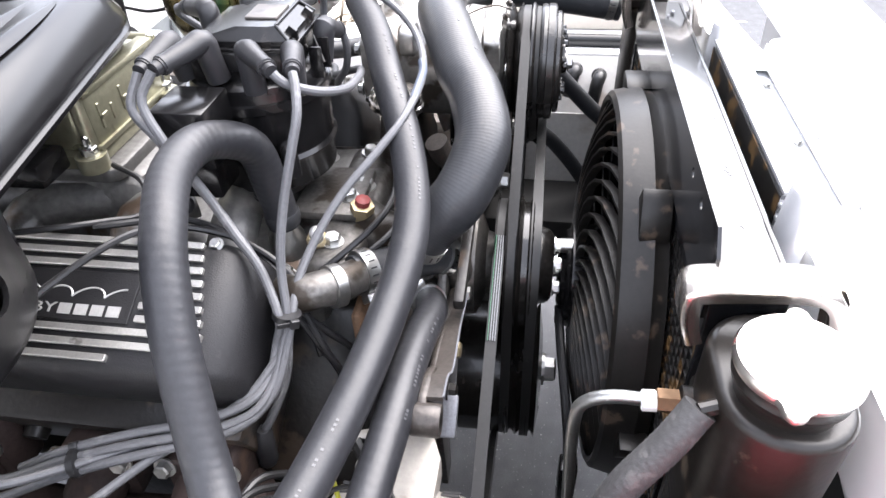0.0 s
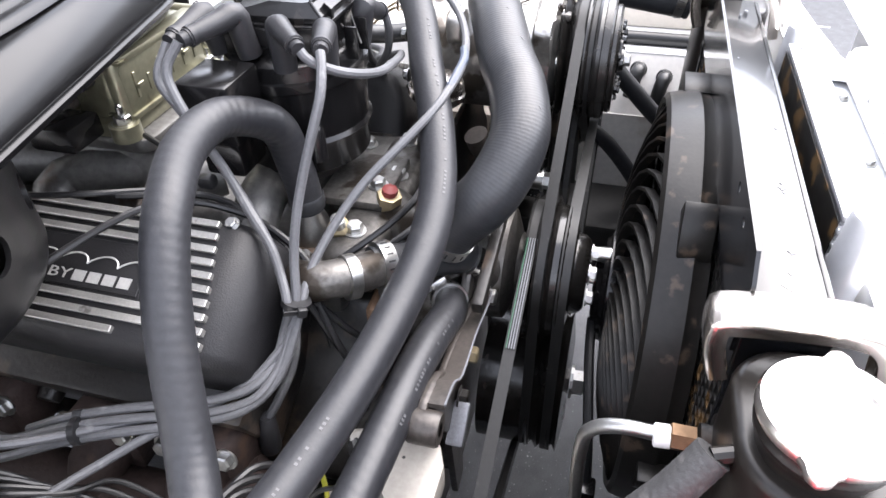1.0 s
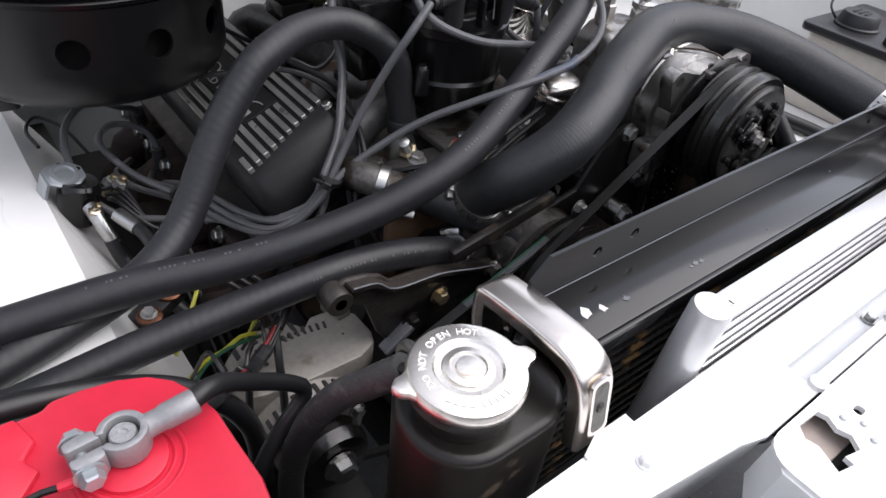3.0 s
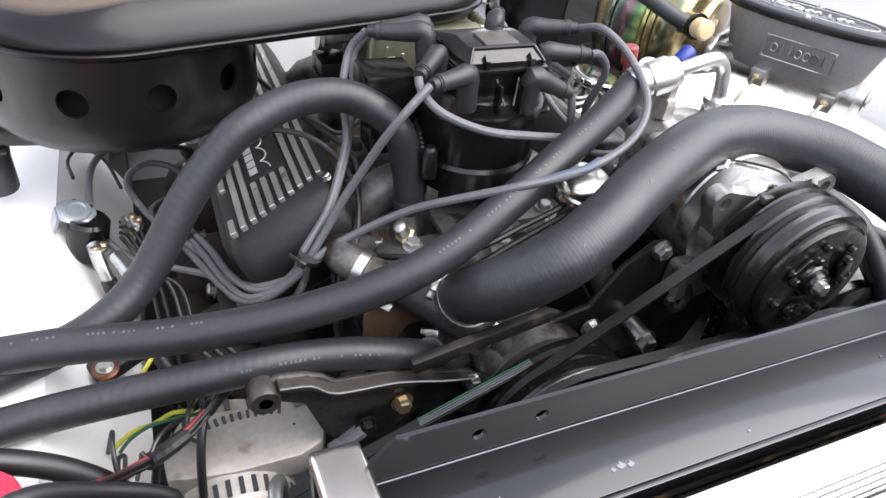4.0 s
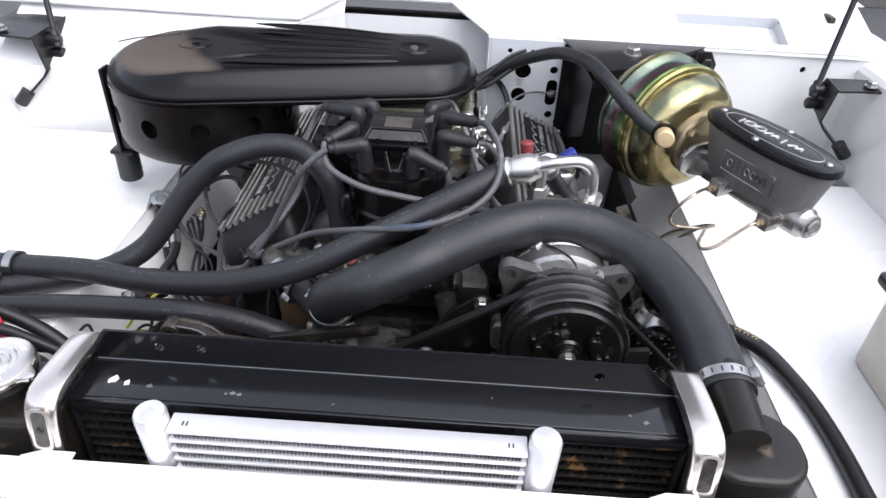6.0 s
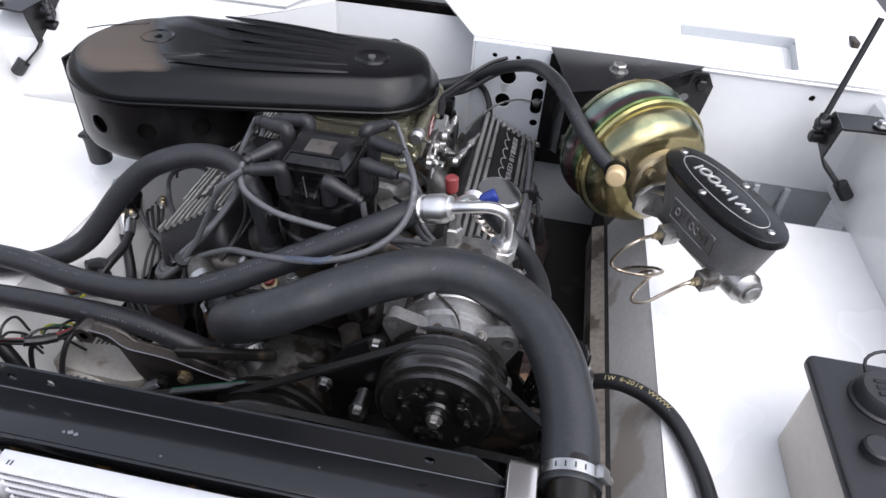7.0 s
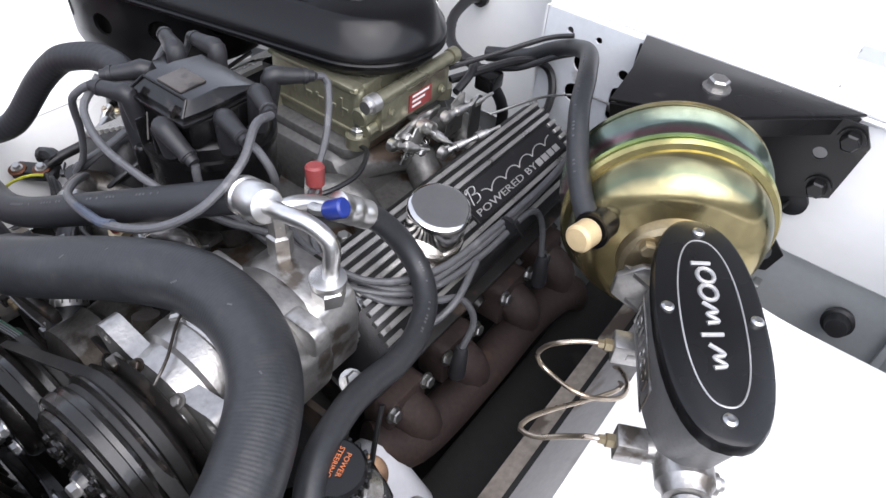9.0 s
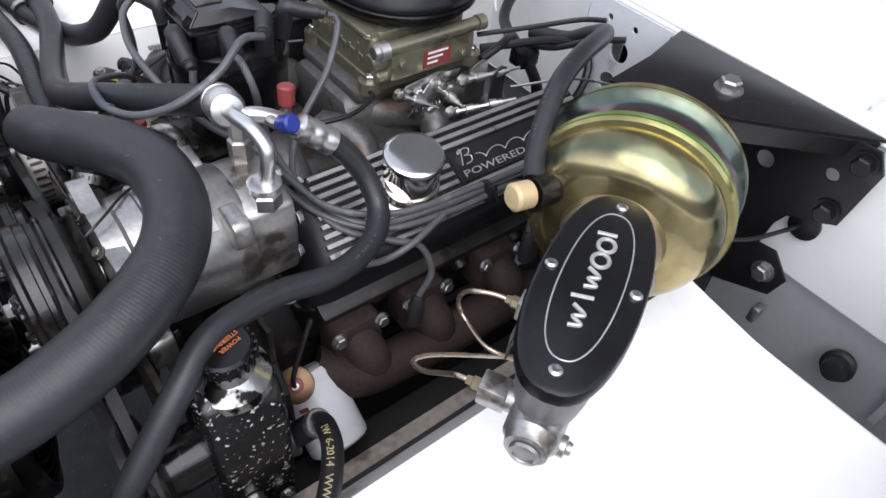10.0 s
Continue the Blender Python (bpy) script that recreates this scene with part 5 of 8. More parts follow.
        for k in range(n):
            cc, ss = math.cos(2 * math.pi * k / n), math.sin(2 * math.pi * k / n)
            g = 1 / max(abs(cc), abs(ss))
            outer.append((mid + w * cc * g, hz + h * ss * g))
        for k in range(n):
            j = (k + 1) % n
            sh.add([P(*inner[k]), P(*inner[j]), P(*outer[j]), P(*outer[k])], [(0, 1, 2, 3)])
            sh.add([P(*inner[k]), P(*inner[j]), P(*inner[j], -0.004), P(*inner[k], -0.004)], [(0, 1, 2, 3)])
    n = nseg
    sh.add([P(a, z0) for a in cols], [tuple(range(n))[::-1]])
    return sh


part("bowl", bowl((-0.368, 0.596), 0.146, 0.977, 1.078, [radians(a) for a in (184, 218, 252, 283.5, 315, 346, 20, 55, 90, 125, 157)]), BOWL, ac, "black pan with a row of round holes", weld=True)
part("filter_element", Shape().lathe((-0.368, 0.596, 0.984), (0, 0, 1), [(0, 0.122), (0.091, 0.122)], 48), PLEATS, ac, "dark pleated element inside the pan")
part("neck_pan", Shape().prism(hull2((-0.25, 0.606), 0.1, (-0.022, 0.628), 0.092, 20), 1.066, 1.077, bevel=0.003), BOWL, ac)
part("strap", Shape().box((-0.520, 0.545, 0.944), (-0.514, 0.572, 1.092), 0.002), SATIN, ac)
part("strap_foot", Shape().box((-0.536, 0.545, 0.942), (-0.496, 0.588, 0.950), 0.003), SATIN, ac)
part("bowl_ledge", Shape().prism([(-0.52, 0.55), (-0.46, 0.54), (-0.44, 0.60), (-0.50, 0.605)], 0.950, 0.982, bevel=0.006), BOWL, ac)
part("support_leg", Shape().lathe((-0.519, 0.566, 0.889), (0.02, 0, 1), [(0, 0.018), (0.003, 0.0195), (0.042, 0.0195), (0.048, 0.0205), (0.053, 0.0205), (0.057, 0.014)], 24), RUBBER, ac, "black rubber support foot")

# ---- distributor ----
DX, DY = -0.026, 0.383
ds = thing("distributor", (DX, DY, 0.93), "large black coil-in-cap distributor", "distributor")
part("shaft_housing", Shape().lathe((DX, DY, 0.88), (0, 0, 1), [(0, 0.03), (0.05, 0.03), (0.07, 0.05)], 24), DARKCAST, ds)
part("cup", Shape().lathe((DX, DY, 0.955), (0, 0, 1), [(0, 0.058), (0.004, 0.064), (0.03, 0.066), (0.036, 0.069), (0.04, 0.066), (0.075, 0.067), (0.088, 0.068), (0.09, 0.07), (0.098, 0.07), (0.1, 0.06), (0.1, 0)], 48), PLASTIC, ds)
part("cap_deck", Shape().lathe((DX, DY, 1.053), (0, 0, 1), [(0, 0.066), (0.014, 0.064), (0.018, 0.058), (0.02, 0)], 48), PLASTIC, ds)
part("coil_base", Shape().prism([(DX - 0.043, DY - 0.05), (DX + 0.043, DY - 0.05), (DX + 0.05, DY - 0.03), (DX + 0.05, DY + 0.04), (DX - 0.05, DY + 0.04), (DX - 0.05, DY - 0.03)], 1.07, 1.098, bevel=0.003), PLASTIC, ds)
base = [(-0.041, -0.052), (0.041, -0.052), (0.044, -0.03), (0.044, 0.036), (-0.044, 0.036), (-0.044, -0.03)]
crest = [(-0.032, -0.040), (0.032, -0.040), (0.035, -0.034), (0.035, -0.004), (-0.035, -0.004), (-0.035, -0.034)]
cover = Shape().add([(DX + x, DY + y, 1.100) for x, y in base] + [(DX + x, DY + y, 1.106) for x, y in base] + [(DX + x, DY + y, 1.1165) for x, y in crest],
                    [(5, 4, 3, 2, 1, 0), (12, 13, 14, 15, 16, 17)] + [(r * 6 + k, r * 6 + (k + 1) % 6, r * 6 + 6 + (k + 1) % 6, r * 6 + 6 + k) for r in (0, 1) for k in range(6)])
part("coil_cover", cover, PLASTIC, ds, "faceted black coil cover", 20)
part("cover_rim", Shape().prism([(DX - 0.044, DY - 0.057), (DX + 0.044, DY - 0.057), (DX + 0.048, DY - 0.03), (DX + 0.048, DY + 0.04), (DX - 0.048, DY + 0.04), (DX - 0.048, DY - 0.03)], 1.0965, 1.1005, bevel=0.001), PLASTIC, ds)
for x in (-0.022, 0.026):
    part("cover_fin", Shape().prism([(DY - 0.056, 1.1), (DY - 0.056, 1.109), (DY - 0.05, 1.114), (DY - 0.045, 1.108)], DX + x - 0.002, DX + x + 0.002, "x"), PLASTIC, ds)
for x in (-1, 1):
    part("window_edge", Shape().rod((DX + x * 0.040, DY - 0.0535, 1.105), (DX + x * 0.0325, DY - 0.041, 1.117), 0.0016, 8), PLASTIC, ds)
part("window_edge", Shape().rod((DX - 0.0325, DY - 0.0415, 1.117), (DX + 0.0325, DY - 0.0415, 1.117), 0.0016, 8), PLASTIC, ds)
# paler plate paints the sky's sheen onto the dusty crest
part("crest_plate", Shape().box((DX - 0.017, DY - 0.037, 1.1155), (DX + 0.019, DY - 0.006, 1.1185), 0.0012), DUSTSHEEN, ds)
for x in (-0.012, 0.012):
    part("vee_rib", Shape().rod((DX + x * 0.4, DY - 0.068, 1.068), (DX + x, DY - 0.058, 1.092), 0.0009, 8), DARKCAST, ds, "thin clip wire")
for a in (-1, 1):
    part("front_rib", Shape().box((DX + a * 0.012 - 0.0015, DY - 0.072, 1.06), (DX + a * 0.012 + 0.0015, DY - 0.06, 1.09), 0.0005), PLASTIC, ds)
part("connector_box", Shape().box((DX - 0.122, DY - 0.0, 1.02), (DX - 0.068, DY + 0.05, 1.075), 0.003), PLASTIC, ds)
part("connector_plug", Shape().box((DX - 0.115, DY + 0.006, 0.985), (DX - 0.072, DY + 0.044, 1.02), 0.003), PLASTIC, ds)
part("hold_down", Shape().box((DX - 0.06, DY - 0.1, 0.925), (DX + 0.03, DY - 0.03, 0.935), 0.003), DARKCAST, ds)
bolt(ds, (DX - 0.03, DY - 0.085, 0.935), (0, 0, 1), 0.007)
part("vent_clip", Shape().lathe((DX - 0.068, DY - 0.045, 0.985), (0, 0, 1), [(0, 0.009), (0.03, 0.008), (0.034, 0.005)], 12), PLASTIC, ds)
for q in ((DX - 0.02, DY + 0.036, 1.05), (DX + 0.06, DY, 1.02)):
    bolt(ds, q, (0, 0, 1), 0.004)

BOOTS = {}


def plug_boot(tag, foot, elbow, end):
    """Shapes of an elbow boot: tower up from the cap, then a sleeve to its end."""
    foot, elbow, end = Vector(foot), Vector(elbow), Vector(end)
    boot = Shape().tube([foot, foot.lerp(elbow, 0.6), elbow, elbow.lerp(end, 0.35), end], lambda s: 0.0105 if s < 0.5 else 0.0105 - 0.003 * (s - 0.5) * 2, 14, 0.004)
    collar = Shape().lathe(end - (end - elbow).normalized() * 0.006, end - elbow, [(0, 0.0088), (0.004, 0.0088), (0.005, 0.0065), (0.012, 0.006)], 14)
    BOOTS[tag] = (end + (end - elbow).normalized() * 0.008, boot, collar)


plug_boot("front_l", (DX - 0.038, DY - 0.052, 1.062), (DX - 0.042, DY - 0.056, 1.098), (DX - 0.078, DY - 0.068, 1.097))
plug_boot("front_r", (DX + 0.022, DY - 0.060, 1.062), (DX + 0.024, DY - 0.066, 1.095), (DX + 0.062, DY - 0.068, 1.078))
plug_boot("right_f", (DX + 0.058, DY - 0.02, 1.062), (DX + 0.06, DY - 0.022, 1.1), (DX + 0.1, DY - 0.032, 1.1))
plug_boot("right_r", (DX + 0.056, DY + 0.02, 1.068), (DX + 0.062, DY + 0.02, 1.11), (DX + 0.1, DY + 0.0, 1.115))
plug_boot("left_f", (DX - 0.058, DY - 0.022, 1.066), (DX - 0.06, DY - 0.022, 1.105), (DX - 0.086, DY - 0.05, 1.1))
plug_boot("left_r", (DX - 0.055, DY + 0.012, 1.075), (DX - 0.06, DY + 0.016, 1.112), (DX - 0.105, DY + 0.035, 1.108))
plug_boot("rear_l", (DX - 0.04, DY + 0.05, 1.07), (DX - 0.045, DY + 0.056, 1.105), (DX - 0.09, DY + 0.06, 1.1))
plug_boot("rear_r", (DX + 0.035, DY + 0.052, 1.07), (DX + 0.04, DY + 0.058, 1.105), (DX + 0.06, DY + 0.09, 1.1))


def lead(tag, pts, label="grey silicone ignition lead with pale print and dark elbow boot"):
    start, boot, collar = BOOTS[tag]
    ob = single("ignition_lead", Shape().tube([start] + pts, 0.0041, 10, 0.006), WIRE, label, "ignition lead", "ignition leads")
    part("boot", boot, BOOT, ob, "dark rubber elbow boot")
    part("collar", collar, BOOT, ob)
    return ob


TIE = (-0.224, 0.312, 0.926)
long_lead = lead("right_r", [(0.092, 0.352, 1.124), (0.108, 0.318, 1.106), (0.104, 0.274, 1.082), (0.072, 0.242, 1.061), (0.015, 0.226, 1.045), (-0.05, 0.232, 1.032), (-0.09, 0.252, 1.014),
                 (-0.126, 0.278, 0.991), (-0.155, 0.295, 0.969), (-0.19, 0.308, 0.943), (TIE[0] + 0.006, TIE[1] - 0.003, TIE[2]), (-0.243, 0.311, 0.9), (-0.268, 0.318, 0.876), (-0.293, 0.338, 0.862),
                 (-0.308, 0.38, 0.85), (-0.325, 0.43, 0.845), (-0.342, 0.49, 0.832), (-0.365, 0.55, 0.818), (-0.37, 0.62, 0.80), (-0.34, 0.66, 0.79)])
part("blue_print", Shape().tube([(-0.03, 0.2285, 1.0365), (-0.01, 0.2268, 1.041), (0.015, 0.226, 1.045), (0.03, 0.2295, 1.0495)], 0.0044, 10, 0.004), BLUEPRINT, long_lead, "faded blue printed stretch")
lead("front_l", [(-0.122, 0.308, 1.09), (-0.14, 0.304, 1.073), (-0.156, 0.308, 1.048), (-0.171, 0.314, 1.018), (-0.188, 0.318, 0.986), (-0.204, 0.318, 0.955), TIE,
                 (-0.24, 0.315, 0.902), (-0.262, 0.319, 0.882), (-0.287, 0.333, 0.868), (-0.303, 0.376, 0.857), (-0.318, 0.432, 0.852), (-0.332, 0.49, 0.84), (-0.345, 0.55, 0.82), (-0.33, 0.6, 0.80)])
lead("left_r", [(-0.152, 0.43, 1.085), (-0.165, 0.41, 1.05), (-0.166, 0.39, 1.01), (-0.183, 0.363, 0.978), (-0.202, 0.337, 0.956), (TIE[0] - 0.007, TIE[1] + 0.004, TIE[2] + 0.002),
                (-0.237, 0.321, 0.903), (-0.257, 0.324, 0.884), (-0.28, 0.337, 0.874), (-0.297, 0.378, 0.864), (-0.31, 0.432, 0.857), (-0.325, 0.49, 0.845), (-0.332, 0.54, 0.82)])
lead("rear_l", [(-0.142, 0.448, 1.075), (-0.148, 0.43, 1.05), (-0.157, 0.405, 1.02), (-0.176, 0.37, 0.985), (-0.197, 0.342, 0.958), (TIE[0] + 0.001, TIE[1] + 0.008, TIE[2] + 0.001),
                (-0.23, 0.315, 0.895), (-0.242, 0.318, 0.865), (-0.258, 0.328, 0.838), (-0.266, 0.34, 0.815)])
lead("left_f", [(-0.117, 0.318, 1.09), (-0.105, 0.296, 1.078), (-0.065, 0.284, 1.062), (-0.015, 0.286, 1.05), (0.03, 0.295, 1.038), (0.07, 0.315, 1.02), (0.1, 0.345, 1.0), (0.14, 0.36, 0.985), (0.2, 0.385, 0.968),
                (0.236, 0.45, 0.958), (0.244, 0.55, 0.955), (0.244, 0.66, 0.952), (0.236, 0.75, 0.948)])
lead("front_r", [(0.046, 0.312, 1.058), (0.054, 0.318, 1.03), (0.07, 0.335, 1.005), (0.12, 0.35, 0.978), (0.19, 0.375, 0.957), (0.238, 0.43, 0.945), (0.252, 0.52, 0.942), (0.253, 0.62, 0.94), (0.262, 0.645, 0.91), (0.275, 0.64, 0.86)])
lead("right_f", [(0.094, 0.349, 1.098), (0.108, 0.352, 1.075), (0.1, 0.36, 1.03), (0.12, 0.365, 0.99), (0.18, 0.38, 0.962), (0.23, 0.42, 0.951), (0.245, 0.5, 0.95), (0.246, 0.6, 0.947), (0.24, 0.72, 0.943)])
lead("rear_r", [(0.045, 0.49, 1.09), (0.07, 0.46, 1.05), (0.1, 0.4, 1.0), (0.15, 0.37, 0.97), (0.21, 0.385, 0.948), (0.248, 0.43, 0.935), (0.265, 0.46, 0.925), (0.28, 0.47, 0.89), (0.278, 0.455, 0.85)])
single("ignition_lead", Shape().tube([(0.15, 0.345, 0.915), (0.2, 0.36, 0.905), (0.25, 0.40, 0.915), (0.268, 0.44, 0.935), (0.255, 0.5, 0.945)], 0.0041, 10, 0.006), WIRE,
       "grey silicone ignition lead with pale print", "ignition lead", "ignition leads")
for pts in ([(-0.318, 0.60, 0.80), (-0.318, 0.60, 0.837), (-0.331, 0.61, 0.862), (-0.361, 0.61, 0.876), (-0.384, 0.59, 0.878), (-0.389, 0.56, 0.874), (-0.37, 0.52, 0.856), (-0.339, 0.48, 0.843), (-0.315, 0.43, 0.847), (-0.298, 0.378, 0.858), (-0.275, 0.34, 0.874), (-0.245, 0.318, 0.895)],
            [(-0.30, 0.71, 0.80), (-0.315, 0.68, 0.85), (-0.345, 0.64, 0.882), (-0.375, 0.62, 0.905), (-0.40, 0.60, 0.911), (-0.423, 0.57, 0.903), (-0.431, 0.54, 0.878), (-0.425, 0.51, 0.85), (-0.40, 0.48, 0.832), (-0.36, 0.45, 0.832), (-0.318, 0.41, 0.842), (-0.298, 0.37, 0.853)]):
    ob = single("ignition_lead", Shape().tube(pts, 0.0041, 10, 0.006), WIRE, "grey silicone ignition lead looping to a rear spark plug", "ignition lead", "ignition leads")
    part("boot", Shape().rod(pts[0], pts[1], 0.0085, 14, 0.002), BOOT, ob)
for p, d in (((-0.267, 0.341, 0.815), (-0.02, 0.1, -1)), ((0.276, 0.64, 0.86), (0.1, -0.05, -1)), ((0.278, 0.455, 0.85), (0.02, -0.1, -1))):
    b = single("plug_boot", Shape().lathe(Vector(p) - Vector(d).normalized() * 0.004, d, [(0, 0.006), (0.004, 0.008), (0.02, 0.0095), (0.045, 0.0105), (0.05, 0.009)], 16), BOOT, "dark rubber spark plug boot", "plug boot", "spark plug boots")


def cable_tie(at, axis, r, flat=0.6):
    at, a = Vector(at), Vector(axis).normalized()
    t = thing("cable_tie", at, "black nylon cable tie round the leads", "cable tie", "cable ties")
    part("band", Shape().lathe(at - a * 0.003, a, [(0, r - 0.002), (0, r), (0.006, r), (0.006, r - 0.002)], 20), CABLE, t)
    u = a.orthogonal().normalized()
    part("lock", Shape().box((-0.004, -0.004, -0.003), (0.004, 0.004, 0.003), 0.001, m=plane_at(at + u * (r + 0.002), a, a.cross(u))), CABLE, t)
    part("tail", Shape().box((-0.0022, 0.0, -0.0006), (0.0022, 0.016, 0.0006), 0.0003, m=plane_at(at + u * (r + 0.002), a, a.cross(u))), CABLE, t)


cable_tie(TIE, (-0.25, 0.2, -0.9), 0.0125)
cable_tie((-0.333, 0.478, 0.84), (-0.25, 0.95, -0.15), 0.0125)
cable_tie((0.25, 0.57, 0.947), (0, 1, 0), 0.014)


# ---- hoses ----
def marks(pts, r, up, u0, u1, mat, parent, n=14, name="print_mark"):
    """A line of small plain bars along a hose, where its print cannot be read."""
    path = smooth_path(pts, 0.004)
    sh = Shape()
    a, b = int(len(path) * u0), int(len(path) * u1)
    rnd = random.Random(n + int(u0 * 100))
    i = a
    while i < min(b, len(path) - 3):
        d = (path[i + 2] - path[i]).normalized()
        u = Vector(up)
        u = (u - d * u.dot(d)).normalized()
        if rnd.random() < 0.6 and (i - a) % 14 < 10:
            sh.box((-0.0007, -0.0011, -0.0002), (0.0007 + 0.0008 * rnd.random(), 0.0011, 0.0002), m=plane_at(path[i] + u * r, d, u.cross(d)))
        i += 1
    tagged(part(name, sh, mat, parent, "pale line of plain print bars"), kind="stuff")


UP = [(-0.098, 0.226, 0.908), (-0.096, 0.205, 0.936), (-0.085, 0.176, 0.967), (-0.045, 0.16, 1.0), (0.005, 0.171, 1.022), (0.046, 0.19, 1.035), (0.1, 0.21, 1.052), (0.15, 0.226, 1.06), (0.2, 0.226, 1.061),
      (0.24, 0.213, 1.056), (0.275, 0.185, 1.051), (0.305, 0.135, 1.04), (0.32, 0.08, 1.028), (0.324, 0.03, 1.02), (0.325, 0.008, 1.018)]
uh = single("radiator_hose", Shape().tube(UP, 0.0277, 28, 0.0008, ribs=0.00013, pitch=0.0030), RUBBER, "thick black ribbed upper radiator hose", "radiator hose")
part("end_cuff", Shape().lathe((0.325, 0.006, 1.0178), (0, 1, 0.12), [(0, 0.0285), (0.003, 0.0292), (0.005, 0.0285)], 28), RUBBER, uh)
upath = smooth_path(UP, 0.004)
for u, up, n in ((0.22, (-0.2, -0.6, 0.7), 0.0035), (0.34, (0, -0.5, 0.85), 0.005), (0.41, (0, -0.2, 1), 0.003), (0.52, (0, -0.7, 0.7), 0.006), (0.6, (0.1, -0.3, 0.9), 0.004), (0.7, (0.3, -0.3, 0.8), 0.003)):
    i = int(u * len(upath))
    d = (upath[i + 2] - upath[i]).normalized()
    w = Vector(up)
    w = (w - d * w.dot(d)).normalized()
    part("scuff", Shape().box((-n / 2, -0.0006, -0.0004), (n / 2, 0.0006, 0.0002), m=plane_at(upath[i] + w * 0.0278, (d + w.cross(d) * 0.8).normalized(), w.cross(d))), FADED, uh, "small pale scuff")
clamp((0.3248, 0.019, 1.019), (0, 1, 0.15), 0.0282, screw=(0.8, 0, 0.6), width=0.011)
clamp((-0.097, 0.218, 0.918), (0.05, -0.5, 0.86), 0.0285, screw=(-0.5, 0, 0.8))

HA = [(-0.106, 0.352, 0.935), (-0.11, 0.355, 0.981), (-0.125, 0.359, 1.033), (-0.165, 0.379, 1.059), (-0.217, 0.38, 1.061), (-0.267, 0.366, 1.047), (-0.295, 0.357, 1.027), (-0.321, 0.347, 1.0), (-0.34, 0.338, 0.975),
      (-0.362, 0.326, 0.944), (-0.38, 0.315, 0.924), (-0.405, 0.3, 0.909), (-0.44, 0.286, 0.897), (-0.5, 0.27, 0.888), (-0.57, 0.252, 0.885), (-0.66, 0.236, 0.885), (-0.8, 0.23, 0.885)]
ha = single("heater_hose", Shape().tube(HA, 0.0163, 24, 0.0015, ribs=0.00017, pitch=0.0085, twist=2), HEATER, "black cloth-ribbed heater hose looping over the engine", "heater hose", "heater hoses")
part("end_cuff", Shape().lathe((-0.1062, 0.3522, 0.937), (-0.03, 0.02, 1), [(0, 0.0166), (0.004, 0.0175), (0.012, 0.0175), (0.014, 0.0166)], 24), RUBBER, ha)
HB = [(0.118, 0.313, 1.081), (0.07, 0.286, 1.064), (0.005, 0.260, 1.037), (-0.058, 0.234, 1.012), (-0.118, 0.217, 0.985), (-0.171, 0.213, 0.964), (-0.23, 0.220, 0.944), (-0.3, 0.232, 0.928), (-0.37, 0.248, 0.917),
      (-0.45, 0.266, 0.912), (-0.55, 0.276, 0.905), (-0.65, 0.276, 0.905), (-0.82, 0.27, 0.905)]
hb = single("refrigerant_hose", Shape().tube(HB, 0.0164, 20, 0.004), HEATER, "black rubber refrigerant hose crossing the engine", "hose")
marks(HB, 0.0165, (-0.4, -0.5, 0.75), 0.08, 0.3, FADED, hb)
marks(HB, 0.0165, (-0.3, -0.2, 0.93), 0.5, 0.66, FADED, hb)
HC = [(-0.118, 0.212, 0.858), (-0.135, 0.203, 0.868), (-0.166, 0.196, 0.886), (-0.21, 0.199, 0.898), (-0.25, 0.202, 0.903), (-0.29, 0.203, 0.905), (-0.33, 0.206, 0.902), (-0.4, 0.212, 0.895), (-0.47, 0.214, 0.89), (-0.56, 0.208, 0.886), (-0.68, 0.2, 0.886), (-0.8, 0.198, 0.886)]
hc = single("heater_hose", Shape().tube(HC, 0.0153, 24, 0.0015, ribs=0.00012, pitch=0.0085, twist=2), HEATER, "black heater hose with pale printed line", "heater hose", "heater hoses")
marks(HC, 0.0155, (0, -0.75, 0.65), 0.12, 0.3, FADED, hc)
clamp((-0.127, 0.207, 0.863), (-0.8, -0.4, 0.45), 0.017, screw=(-0.2, 0.3, 0.9))
HD = [(-0.157, 0.270, 0.917), (-0.145, 0.258, 0.914), (-0.125, 0.238, 0.907), (-0.102, 0.215, 0.897), (-0.078, 0.196, 0.884), (-0.066, 0.188, 0.872)]
single("bypass_hose", Shape().tube(HD, 0.0188, 20, 0.005), RUBBER, "short black bypass hose between manifold and pump", "hose")
clamp((-0.1495, 0.2625, 0.9152), (0.62, -0.62, -0.17), 0.0215, screw=(-0.6, -0.4, -0.75), width=0.013)
clamp((-0.082, 0.199, 0.886), (0.6, -0.5, -0.6), 0.0215, screw=(-0.3, -0.2, 0.9))
t = thing("hose_clip", (-0.553, 0.275, 0.905), "black rubber and steel clip holding two hoses", "hose clip")
part("loop", Shape().lathe((-0.547, 0.276, 0.905), (-1, 0.03, 0), [(0, 0.016), (0, 0.0205), (0.016, 0.0205), (0.016, 0.016)], 28), CABLE, t)
part("loop", Shape().lathe((-0.56, 0.254, 0.885), (-1, -0.1, 0), [(0, 0.016), (0, 0.0205), (0.016, 0.0205), (0.016, 0.016)], 28), CABLE, t)
part("strip", Shape().lathe((-0.5495, 0.276, 0.905), (-1, 0.03, 0), [(0, 0.0207), (0.011, 0.0207)], 20, 30, 150), STEEL, t, "bright steel strip")
part("strip", Shape().lathe((-0.5625, 0.254, 0.885), (-1, -0.1, 0), [(0, 0.0207), (0.011, 0.0207)], 20, 30, 150), STEEL, t, "bright steel strip")
